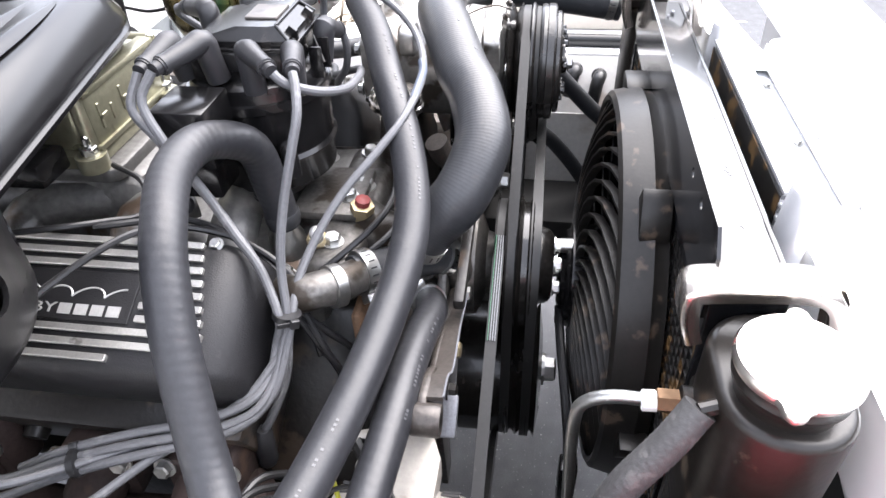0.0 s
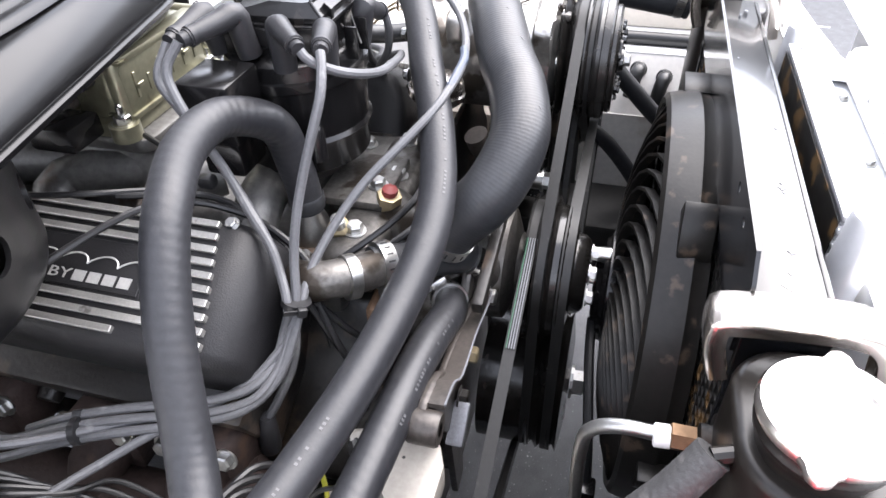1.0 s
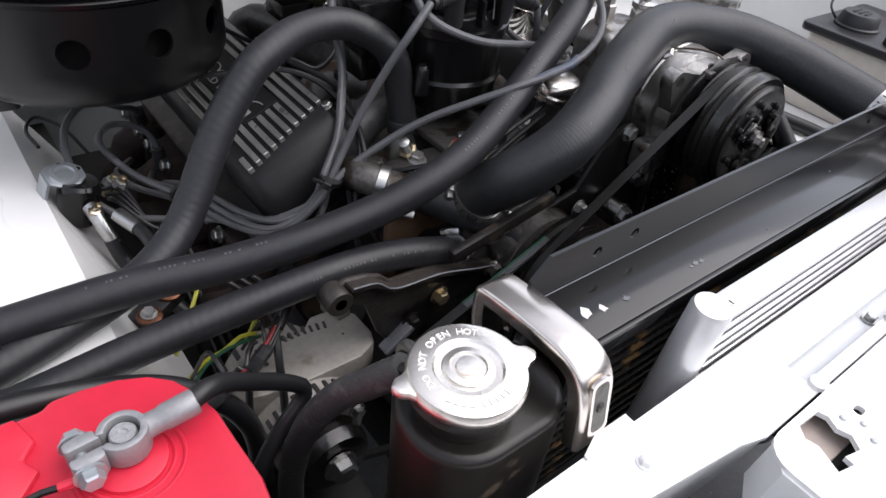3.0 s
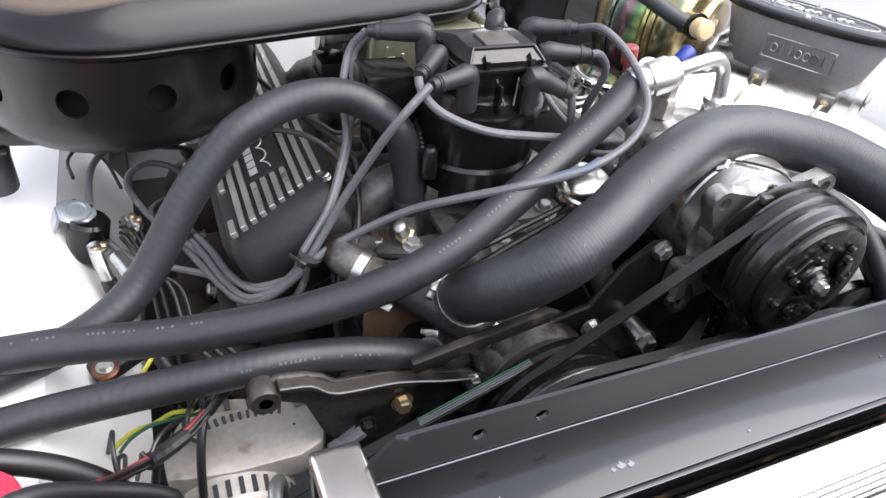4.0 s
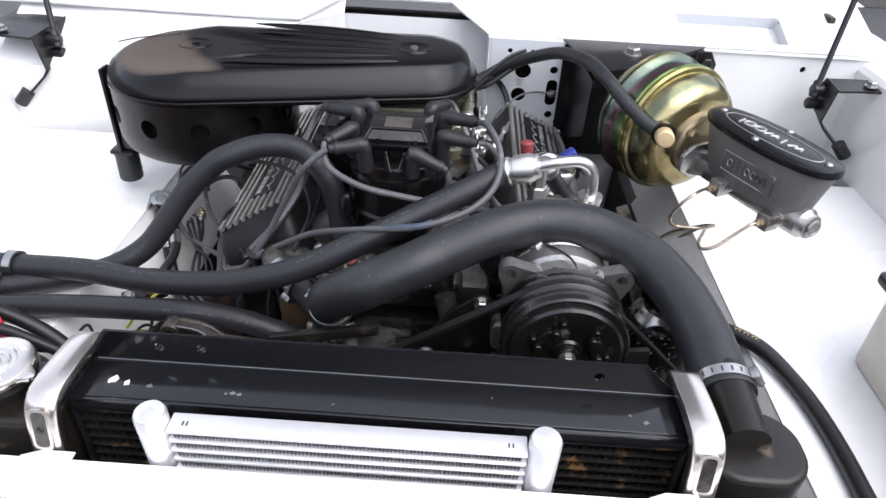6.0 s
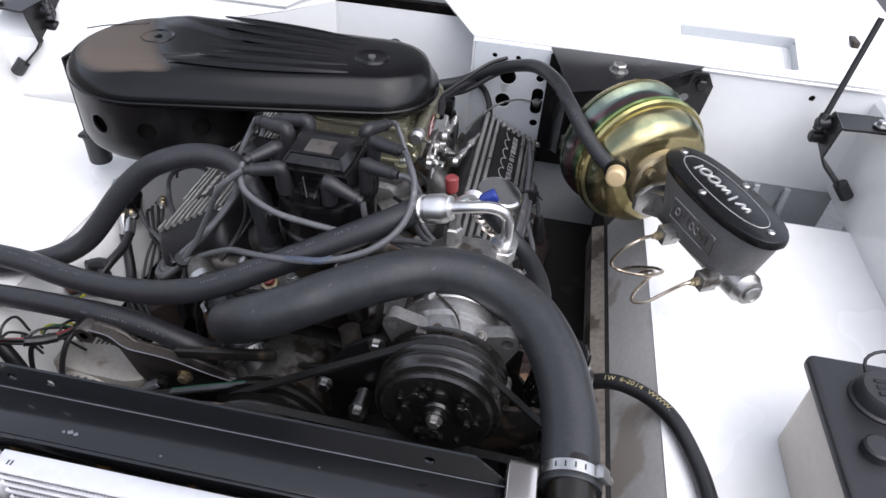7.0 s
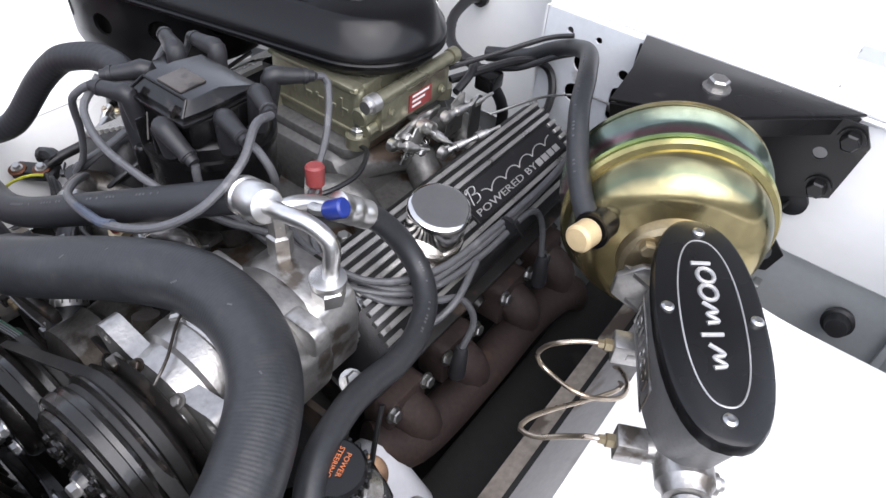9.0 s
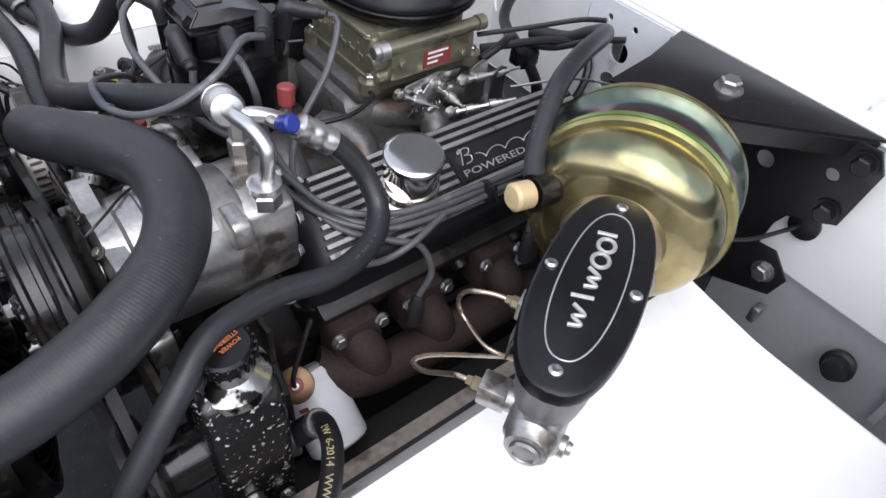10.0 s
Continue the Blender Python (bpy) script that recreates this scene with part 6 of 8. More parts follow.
VAC = [(0.03, 0.845, 0.985), (0.09, 0.855, 1.0), (0.13, 0.848, 1.027), (0.174, 0.818, 1.058), (0.225, 0.753, 1.094), (0.262, 0.672, 1.11), (0.285, 0.615, 1.105), (0.312, 0.57, 1.085), (0.34, 0.535, 1.067), (0.364, 0.514, 1.057)]
vh = single("vacuum_hose", Shape().tube(VAC, 0.0112, 16, 0.005), RUBBER, "black vacuum hose bending into the brake booster", "vacuum hose")
marks(VAC, 0.0112, (-0.3, -0.6, 0.7), 0.55, 0.9, FADED, vh)
KH = [(0.184, 0.397, 1.042), (0.192, 0.411, 1.026), (0.208, 0.424, 1.0), (0.232, 0.424, 0.975), (0.258, 0.402, 0.964), (0.276, 0.365, 0.963), (0.285, 0.325, 0.968), (0.286, 0.285, 0.978), (0.292, 0.245, 0.986), (0.308, 0.198, 0.99),
      (0.334, 0.158, 0.974), (0.35, 0.115, 0.932), (0.358, 0.078, 0.888), (0.365, 0.032, 0.838), (0.37, -0.01, 0.79), (0.372, -0.03, 0.70)]
kh = single("refrigerant_hose", Shape().tube(KH, 0.0125, 18, 0.005), RUBBER, "black refrigerant hose curling under the radiator hose", "hose")
marks(KH, 0.0125, (0.5, -0.3, 0.8), 0.1, 0.25, FADED, kh)
for y, z in ((0.054, 0.862), (0.014, 0.852)):
    hcn = thing("hose_connector", (0.43, y, z), "black hose connector on the inner fender flange", "hose connector", "hose connectors")
    part("flange", Shape().lathe((0.446, y, z), (-1, 0, 0.45), [(0, 0.013), (0.006, 0.013), (0.008, 0.011)], 20), CABLE, hcn)
    part("elbow", Shape().tube([(0.44, y, z + 0.002), (0.425, y, z + 0.008), (0.416, y + 0.004, z), (0.412, y + 0.008, z - 0.03)], 0.0105, 14, 0.004), CABLE, hcn)
single("refrigerant_hose", Shape().tube([(0.30, 0.15, 0.84), (0.325, 0.11, 0.815), (0.345, 0.075, 0.775), (0.355, 0.03, 0.71), (0.36, 0.0, 0.64)], 0.0115, 16, 0.006), RUBBER, "black rubber hose running down beside the fan", "hose")
PSH = [(0.352, 0.262, 0.842), (0.360, 0.268, 0.858), (0.372, 0.269, 0.872), (0.392, 0.264, 0.885), (0.413, 0.255, 0.893), (0.442, 0.235, 0.899), (0.468, 0.208, 0.8985), (0.488, 0.165, 0.894), (0.5, 0.12, 0.891), (0.506, 0.06, 0.889), (0.505, -0.02, 0.889)]
psh = single("power_steering_hose", Shape().tube(PSH, 0.0105, 16, 0.005), CABLE, "black pressure hose with yellow print", "hose")
v, f = letters("1W  6-2014  WWW.", 0.0100, 0.0002)
curve = smooth_path(PSH, 0.004)
sh = Shape()
mid = min(range(len(curve)), key=lambda k: (curve[k] - Vector((0.428, 0.245, 0.896))).length)
for p in v:  # lay the print along the bent hose
    k = mid + p.x / 0.004
    a, w = int(k), k - int(k)
    c0 = curve[a].lerp(curve[a + 1], w)
    d0 = (curve[a + 1] - curve[a]).normalized()
    out = Vector((0.25, -0.35, 0.9))
    out = (out - d0 * out.dot(d0)).normalized()
    sh.v.append(tuple(c0 + out * math.sqrt(max(0.0, 0.0106 ** 2 - p.y ** 2)) + out.cross(d0) * p.y + out * (0.0002 + p.z)))
sh.f += f
part("print", sh, YELLOW, psh, "yellow print")
part("crimp", Shape().lathe((0.358, 0.2665, 0.852), (0.01, 0.006, 0.02), [(0, 0.0135), (0.002, 0.0148), (0.010, 0.0148), (0.012, 0.0135)], 20), STEEL, psh, "bright crimped collar")
part("boot", Shape().tube([(0.332, 0.245, 0.806), (0.345, 0.256, 0.828), (0.356, 0.2645, 0.85), (0.361, 0.268, 0.859)], 0.0138, 16, 0.004), CABLE, psh)

# overflow and transmission lines beside the radiator tank
single("overflow_hose", Shape().tube([(-0.350, 0.004, 1.006), (-0.362, 0.02, 0.985), (-0.375, 0.045, 0.95), (-0.388, 0.065, 0.90), (-0.395, 0.08, 0.82), (-0.39, 0.09, 0.7)], 0.0105, 16, 0.0012, ribs=0.0003, pitch=0.005, twist=3), BRAID, "worn grey-black braided overflow hose", "hose")
tl = thing("cooler_line", (-0.31, 0.03, 0.95), "olive steel cooler line with brass nut at the radiator", "metal line")
part("pipe", Shape().tube([(-0.313, 0.018, 0.964), (-0.309, 0.045, 0.96), (-0.304, 0.063, 0.945), (-0.302, 0.068, 0.92), (-0.302, 0.066, 0.85), (-0.30, 0.06, 0.7)], 0.0048, 12), STEEL, tl)
part("flare_nut", Shape().lathe((-0.312, 0.004, 0.964), (0, 1, 0), [(0, 0.0085), (0.014, 0.0085), (0.016, 0.006)], 6), BRONZE, tl)
part("brass_sleeve", Shape().lathe((-0.3125, 0.018, 0.9635), (0.02, 1, -0.1), [(0, 0.0075), (0.009, 0.0075), (0.01, 0.006)], 14), LABEL, tl)
wl = single("fan_harness", Shape().tube([(-0.03, 0.07, 0.775), (-0.075, 0.068, 0.77), (-0.125, 0.062, 0.75), (-0.16, 0.056, 0.72), (-0.18, 0.05, 0.66)], 0.0055, 10), CABLE, "black fan wiring in a sleeve", "wiring")
part("plug", Shape().box((-0.19, 0.042, 0.62), (-0.168, 0.062, 0.685), 0.003), PLASTIC, wl)

# ---- front drive: pump, pulleys, belts ----
wp = thing("water_pump", (EX, 0.18, 0.8), "dirty cast water pump with black pulley", "water pump")
part("housing", Shape().lathe((EX, 0.135, 0.835), (0, 1, 0), [(0, 0.03), (0.02, 0.036), (0.03, 0.06), (0.07, 0.064), (0.08, 0.05)], 28), DARKCAST, wp)
part("inlet", Shape().tube([(EX - 0.02, 0.19, 0.83), (EX - 0.04, 0.185, 0.855), (-0.082, 0.199, 0.886)], lambda s: 0.027 - 0.008 * s, 16), DARKCAST, wp)
part("heater_nipple", Shape().tube([(EX - 0.04, 0.20, 0.835), (EX - 0.08, 0.208, 0.852), (-0.135, 0.204, 0.868)], 0.0138, 14), DARKCAST, wp)
part("pulley", Shape().lathe((EX, 0.082, 0.835), (0, 1, 0), [(0, 0.036), (0.003, 0.04), (0.006, 0.042), (0.014, 0.044), (0.02, 0.078), (0.024, 0.08), (0.028, 0.071), (0.034, 0.071), (0.038, 0.08), (0.042, 0.071), (0.0425, 0.071), (0.0485, 0.071), (0.051, 0.08), (0.0545, 0.071), (0.0605, 0.071), (0.063, 0.08), (0.065, 0.04)], 48), PULLEY, wp)
for k in range(4):
    a = radians(45 + 90 * k)
    bolt(wp, (EX + 0.024 * math.cos(a), 0.081, 0.835 + 0.024 * math.sin(a)), (0, -1, 0), 0.0065)
cr = thing("crank_pulley", (EX, 0.12, 0.66), "grimy black crank pulley and damper", "pulley")
part("pulley", Shape().lathe((EX, 0.085, 0.66), (0, 1, 0), [(0, 0.05), (0.005, 0.086), (0.01, 0.078), (0.016, 0.086), (0.022, 0.078), (0.028, 0.086), (0.034, 0.078), (0.04, 0.086), (0.045, 0.083), (0.1, 0.083), (0.102, 0.03)], 48), PULLEY, cr)
bolt(cr, (EX, 0.084, 0.66), (0, -1, 0), 0.014)


def belt_loop(circles, y, width, thick, label):
    """A belt laid round pulleys, given as (x, z, radius)."""
    pts = []
    for x, z, r in circles:
        for k in range(40):
            a = 2 * math.pi * k / 40
            pts.append((x + r * math.cos(a), z + r * math.sin(a)))
    pts.sort()

    def half(seq):
        out = []
        for p in seq:
            while len(out) > 1 and (out[-1][0] - out[-2][0]) * (p[1] - out[-2][1]) - (out[-1][1] - out[-2][1]) * (p[0] - out[-2][0]) <= 0:
                out.pop()
            out.append(p)
        return out[:-1]
    ring = half(pts) + half(pts[::-1])
    n = len(ring)
    cx, cz = sum(p[0] for p in ring) / n, sum(p[1] for p in ring) / n
    verts, faces = [], []
    for x, z in ring:
        d = Vector((x - cx, z - cz)).normalized() * thick
        verts += [(x, y - width / 2, z), (x, y + width / 2, z), (x - d.x, y + width * 0.32, z - d.y), (x - d.x, y - width * 0.32, z - d.y)]
    for i in range(n):
        j = (i + 1) % n
        for k in range(4):
            m = (k + 1) % 4
            faces.append((i * 4 + k, j * 4 + k, j * 4 + m, i * 4 + m))
    return single("drive_belt", Shape().add(verts, faces), BELT, label, "belt", "drive belts")


PX, PZ = 0.186, 0.985
AX, AZ = -0.33, 0.745
bl = belt_loop([(EX, 0.835, 0.0735), (AX, AZ, 0.036), (EX, 0.66, 0.084)], 0.1395, 0.011, 0.008, "worn black belt from water pump to alternator")
belt_loop([(PX, PZ, 0.0665), (EX, 0.835, 0.0735), (EX, 0.66, 0.084)], 0.1275, 0.011, 0.008, "worn black belt from compressor to water pump")
run = plane_at((-0.115, 0.1395, 0.8785), Vector((0.113, 0, 0.048)), (0, 1, 0))
for y, m in ((-0.0035, PALEWORN), (-0.0012, PALEWORN), (0.0012, PALEWORN), (0.0035, GREENWIRE)):
    part("printed_stripe", Shape().box((-0.058, y - 0.0004, -0.001), (0.058, y + 0.0004, 0.0006), m=run), m, bl)
belt_loop([(EX, 0.835, 0.0795), (EX, 0.66, 0.0855), (0.30, 0.845, 0.06)], 0.1025, 0.011, 0.008, "worn black belt round the water pump")

belt_loop([(PX, PZ, 0.0655), (0.325, 0.86, 0.0575)], 0.1155, 0.010, 0.008, "worn black belt from compressor to steering pump")

# ---- air conditioning compressor ----
cp = thing("compressor", (PX, 0.2, 0.92), "silver cast air conditioning compressor with black clutch", "compressor")
part("body", Shape().lathe((PX, 0.152, PZ), (0, 1, 0), [(0, 0.05), (0.006, 0.058), (0.024, 0.06), (0.027, 0.065), (0.045, 0.067), (0.047, 0.0655), (0.049, 0.067), (0.122, 0.067), (0.128, 0.063), (0.13, 0.056), (0.165, 0.053), (0.172, 0.045)], 48), CAST, cp)
part("head", Shape().prism([(PX - 0.052, PZ - 0.04), (PX + 0.052, PZ - 0.04), (PX + 0.056, PZ + 0.02), (PX + 0.05, PZ + 0.05), (PX + 0.02, PZ + 0.058), (PX - 0.03, PZ + 0.058), (PX - 0.054, PZ + 0.04)], 0.275, 0.325, "y", 0.006), CAST, cp)
flange = [(-0.062, 0.012), *arc((-0.063, 0.0475), 0.0135, 215, 60, 8), (-0.043, 0.0555), (-0.03, 0.052), (0.0, 0.0525), (0.03, 0.052), (0.043, 0.0555), *arc((0.063, 0.0475), 0.0135, 120, -35, 8), (0.062, 0.012), (0.0, 0.01)]
part("front_flange", pierced([(PX + x, PZ + z) for x, z in flange], [circle(PX - 0.063, PZ + 0.0485, 0.0066, 18), circle(PX + 0.063, PZ + 0.0485, 0.0066, 18)], 0.017, upright(0.165)), CAST, cp)
for sx in (-1, 1):
    for sz in (-1, 1):
        if sz < 0:
            part("ear", Shape().prism(rounded(PX + sx * 0.055 - 0.022, PZ - 0.07, PX + sx * 0.055 + 0.022, PZ - 0.03, 0.009), 0.158, 0.182, "y", 0.002), CAST, cp)
    part("rear_ear", Shape().prism(rounded(PX + sx * 0.05 - 0.02, PZ + 0.03, PX + sx * 0.05 + 0.02, PZ + 0.062, 0.009), 0.255, 0.272, "y", 0.003), CAST, cp)
for k in range(6):
    a = radians(60 * k + 25)
    bolt(cp, (PX + 0.05 * math.cos(a), 0.326, PZ + 0.05 * math.sin(a)), (0, 1, 0), 0.0055)
    bolt(cp, (PX + 0.055 * math.cos(a + 0.4), 0.150, PZ + 0.055 * math.sin(a + 0.4)), (0, -1, 0), 0.0055)
part("pulley", Shape().lathe((PX, 0.092, PZ), (0, 1, 0), [(0.0, 0.0525), (0.001, 0.0668), (0.003, 0.0689), (0.0105, 0.0693), (0.0115, 0.0678), (0.0155, 0.0689), (0.0185, 0.0678), (0.022, 0.0609), (0.0255, 0.0678), (0.0275, 0.0699), (0.0295, 0.0699), (0.0315, 0.0672), (0.036, 0.0578), (0.0405, 0.0672), (0.0425, 0.0699), (0.0445, 0.0672), (0.0485, 0.0578), (0.053, 0.0672), (0.055, 0.0699), (0.057, 0.0651), (0.058, 0.0473)], 56), PULLEY, cp)
cl = part("clutch_plate", Shape().lathe((PX, 0.084, PZ), (0, 1, 0), [(0, 0.016), (0.003, 0.018), (0.0035, 0.03), (0.0015, 0.036), (0.0015, 0.058), (0.004, 0.061), (0.008, 0.061)], 48), PULLEY, cp)
part("hub", Shape().lathe((PX, 0.078, PZ), (0, 1, 0), [(0, 0.012), (0.004, 0.0135), (0.012, 0.0135)], 24), PULLEY, cl)
for k in range(3):
    a = radians(120 * k + 20)
    part("spring_tab", Shape().prism(rounded(-0.012, -0.008, 0.012, 0.008, 0.006), -0.002, 0.002, bevel=0.0008, m=plane_at((PX + 0.032 * math.cos(a), 0.0835, PZ + 0.032 * math.sin(a)), (-math.sin(a), 0, math.cos(a)), (math.cos(a), 0, math.sin(a)))), PULLEY, cl)
    for q in (-0.4, 0.4):
        bolt(cl, (PX + 0.034 * math.cos(a + q), 0.083, PZ + 0.034 * math.sin(a + q)), (0, -1, 0), 0.0038, PULLEY, "rivet")
for k in range(7):
    a = radians(51 * k)
    bolt(cl, (PX + 0.043 * math.cos(a), 0.0845, PZ + 0.043 * math.sin(a)), (0, -1, 0), 0.003, PULLEY, "rivet")
bolt(cl, (PX, 0.0785, PZ), (0, -1, 0), 0.0062, CAST, "hub_nut")
ld = Vector((0.5, 0, 0.86))
lab = plane_at(Vector((PX, 0.225, PZ)) + ld * 0.0672, (0, -1, 0), (-0.86, 0, 0.5))
part("label", Shape().box((-0.024, -0.018, 0), (0.024, 0.018, 0.0006), m=lab), LABEL, cp, "white and pale blue paper label")
lb = Shape()
for k in range(6):
    lb.box((-0.021, 0.012 - k * 0.0045, 0.0006), (0.018 - 0.004 * (k % 3), 0.0142 - k * 0.0045, 0.0009), m=lab)
part("label_bars", lb, BLUEWIRE, cp, "blue print bars")
part("filler_plug", Shape().lathe((PX - 0.03, 0.205, PZ + 0.056), (-0.5, 0, 0.85), [(0, 0.010), (0.005, 0.010), (0.007, 0.007)], 6), CAST, cp)
part("coil_wire", Shape().tube([(PX + 0.012, 0.148, PZ + 0.060), (PX + 0.004, 0.168, PZ + 0.0675), (PX - 0.02, 0.195, PZ + 0.066), (PX - 0.045, 0.225, PZ + 0.052)], 0.0013, 8), DARKCAST, cp)
part("coil_terminal", Shape().box((PX - 0.036, 0.14, PZ + 0.053), (PX - 0.024, 0.151, PZ + 0.061), 0.002), DARKCAST, cp)
for x in (-0.014, 0.034):
    bolt(cp, (PX + x, 0.153, PZ + 0.058), (0, -0.6, 0.8), 0.0042, DARKCAST)

ft = thing("hose_fitting", (0.16, 0.306, 1.06), "bright crimped aluminium fitting and bent tube on the compressor", "hose fitting")
fa = Vector((0.112, 0.312, 1.079))
fd = (Vector((0.168, 0.300, 1.101)) - fa).normalized()
part("ferrule", Shape().lathe(fa, fd, [(0, 0.0175), (0.004, 0.0185), (0.012, 0.0185), (0.014, 0.0165), (0.018, 0.0165), (0.02, 0.0185), (0.04, 0.0185), (0.044, 0.016), (0.05, 0.015), (0.052, 0.011)], 28), FITTING, ft)
part("tube", Shape().tube([fa + fd * 0.045, (0.18, 0.300, 1.104), (0.208, 0.304, 1.105), (0.225, 0.307, 1.092), (0.228, 0.303, 1.07), (0.227, 0.3, 1.04)], 0.0074, 16, 0.004), FITTING, ft)
part("tube_nut", Shape().lathe((0.227, 0.3, 1.035), (0, 0, 1), [(0, 0.015), (0.014, 0.015), (0.016, 0.013), (0.02, 0.0145), (0.024, 0.0145), (0.025, 0.01)], 6), FITTING, ft)
part("nut_flange", Shape().lathe((0.227, 0.3, 1.055), (0, 0, 1), [(0, 0.016), (0.006, 0.016), (0.007, 0.011)], 24), FITTING, ft)
part("hex_fitting", Shape().lathe((0.161, 0.308, 1.03), (0, 0, 1), [(0, 0.0115), (0.006, 0.0115), (0.007, 0.0085), (0.012, 0.0085), (0.013, 0.0118), (0.034, 0.0118), (0.036, 0.0088), (0.06, 0.0085)], 6), CAST, ft)
part("suction_pipe", Shape().tube([(0.161, 0.308, 1.075), (0.161, 0.316, 1.088), (0.168, 0.335, 1.086), (0.178, 0.36, 1.072), (0.184, 0.39, 1.05)], 0.008, 14, 0.004), FITTING, ft)
part("crimp_ferrule", Shape().lathe((0.1765, 0.362, 1.071), Vector((0.009, 0.035, -0.029)), [(0, 0.011), (0.002, 0.0145), (0.01, 0.0145), (0.012, 0.0135), (0.016, 0.0135), (0.018, 0.0145), (0.026, 0.0145), (0.028, 0.0135), (0.032, 0.0135), (0.034, 0.0145), (0.044, 0.0145)], 24), FITTING, ft)
part("red_port_cap", Shape().lathe((0.149, 0.366, 1.068), (-0.1, 0.1, 1), [(0, 0.0055), (0.009, 0.0055), (0.010, 0.0085), (0.028, 0.0092), (0.030, 0.0075)], 12), REDCAP, ft, "faded red service port cap")
part("red_port_stem", Shape().tube([(0.166, 0.335, 1.084), (0.156, 0.354, 1.071), (0.149, 0.366, 1.073)], 0.005, 10), STEEL, ft)
part("blue_port_cap", Shape().lathe((0.190, 0.338, 1.088), (0.75, 0.25, 0.45), [(0, 0.007), (0.003, 0.0088), (0.019, 0.0092), (0.021, 0.0075)], 12), BLUECAP, ft, "blue service port cap")
part("blue_port_stem", Shape().tube([(0.168, 0.335, 1.086), (0.18, 0.336, 1.085), (0.19, 0.338, 1.088)], 0.0055, 10), STEEL, ft)

cb = thing("compressor_bracket", (0.06, 0.17, 0.85), "black steel compressor bracket with bolts and idler", "bracket")
part("plate", Shape().prism([(-0.05, 0.84), (0.03, 0.80), (0.13, 0.84), (0.2, 0.90), (0.25, 0.92), (0.24, 0.935), (0.15, 0.93), (0.105, 0.972), (0.09, 0.974), (0.058, 0.95), (0.03, 0.905), (-0.03, 0.89)], 0.184, 0.192, "y", 0.002), SATIN, cb)
part("lower_plate", Shape().prism([(0.10, 0.70), (0.29, 0.70), (0.31, 0.76), (0.30, 0.83), (0.275, 0.86), (0.275, 0.915), (0.12, 0.915)], 0.262, 0.27, "y", 0.002), GRIME, cb)
part("brace", Shape().tube([(0.062, 0.2, 0.905), (0.055, 0.215, 0.925), (0.049, 0.222, 0.945)], 0.0135, 16), ARMCAST, cb)
part("spacer", Shape().rod((0.081, 0.178, 0.876), (0.081, 0.15, 0.876), 0.011, 16), STEEL, cb)
part("slide", Shape().box((0.02, 0.165, 0.895), (0.16, 0.176, 0.91), 0.003, m=Matrix.Translation((0.05, 0, 0.02)) @ Matrix.Rotation(radians(-12), 4, "Y") @ Matrix.Translation((-0.05, 0, 0))), GRIME, cb)
for q in ((0.081, 0.15, 0.876), (0.03, 0.176, 0.885), (0.096, 0.184, 0.966), (0.13, 0.176, 0.90), (0.0, 0.176, 0.86)):
    bolt(cb, q, (0, -1, 0), 0.009 if q[1] < 0.16 else 0.0075)
part("hook", Shape().tube([(0.12, 0.165, 0.94), (0.128, 0.16, 0.92), (0.122, 0.158, 0.905), (0.112, 0.16, 0.905)], 0.006, 10), GRIME, cb)

# ---- alternator ----
al = thing("alternator", (-0.305, 0.2, 0.74), "silver cast alternator with slotted end frame", "alternator")
part("housing", Shape().lathe((AX, 0.148, AZ), (0, 1, 0), [(0, 0.02), (0.001, 0.05), (0.004, 0.0525), (0.008, 0.0535), (0.026, 0.0545), (0.03, 0.056), (0.098, 0.056), (0.102, 0.0545), (0.118, 0.052), (0.122, 0.03)], 48), PALECAST, al)
part("top_casting", Shape().prism([(-0.385, 0.186), (-0.367, 0.1815), (-0.327, 0.176), (-0.267, 0.1755), (-0.245, 0.185), (-0.239, 0.2), (-0.24, 0.232), (-0.257, 0.25), (-0.285, 0.252), (-0.30, 0.238), (-0.335, 0.236), (-0.37, 0.236), (-0.388, 0.225)], 0.772, 0.803, bevel=0.003), PALECAST, al)
for k in range(11):
    a = k / 10
    part("vent_slot", Shape().box((-0.0016, -0.005, -0.004), (0.0016, 0.005, 0.0006), 0.0004, 1, m=Matrix.Translation((-0.352 + 0.075 * a, 0.2335 + 0.004 * math.sin(math.pi * a), 0.803)) @ Matrix.Rotation(0.25 - 0.5 * a, 4, "Z")), INK, al)
part("casting_boss", Shape().rod((-0.258, 0.262, 0.80), (-0.254, 0.232, 0.808), 0.0085, 18), PALECAST, al)
part("screw_hole", Shape().lathe((-0.267, 0.212, 0.803), (0, 0, 1), [(0, 0.0016), (0.0003, 0.0012), (0.0003, 0)], 10), INK, al)
for k in range(30):
    a = radians(12 * k)
    d = Vector((math.cos(a), 0, math.sin(a)))
    part("vent_slot", Shape().box((-0.0022, -0.0085, -0.002), (0.0022, 0.0085, 0.0009), 0.0005, 1, m=plane_at(Vector((AX, 0.164, AZ)) + d * 0.0540, d.cross(Vector((0, 1, 0))), (0, 1, 0))), INK, al)
    if k % 2:
        part("vent_slot", Shape().box((-0.0028, -0.007, -0.002), (0.0028, 0.007, 0.0009), 0.0005, 1, m=plane_at(Vector((AX, 0.2575, AZ)) + d * 0.0535, d.cross(Vector((0, 1, 0))), (0, 1, 0))), INK, al)
part("pulley", Shape().lathe((AX, 0.112, AZ), (0, 1, 0), [(0, 0.012), (0.001, 0.034), (0.006, 0.036), (0.014, 0.038), (0.02, 0.03), (0.026, 0.038), (0.03, 0.036), (0.034, 0.02)], 36), PULLEY, al)
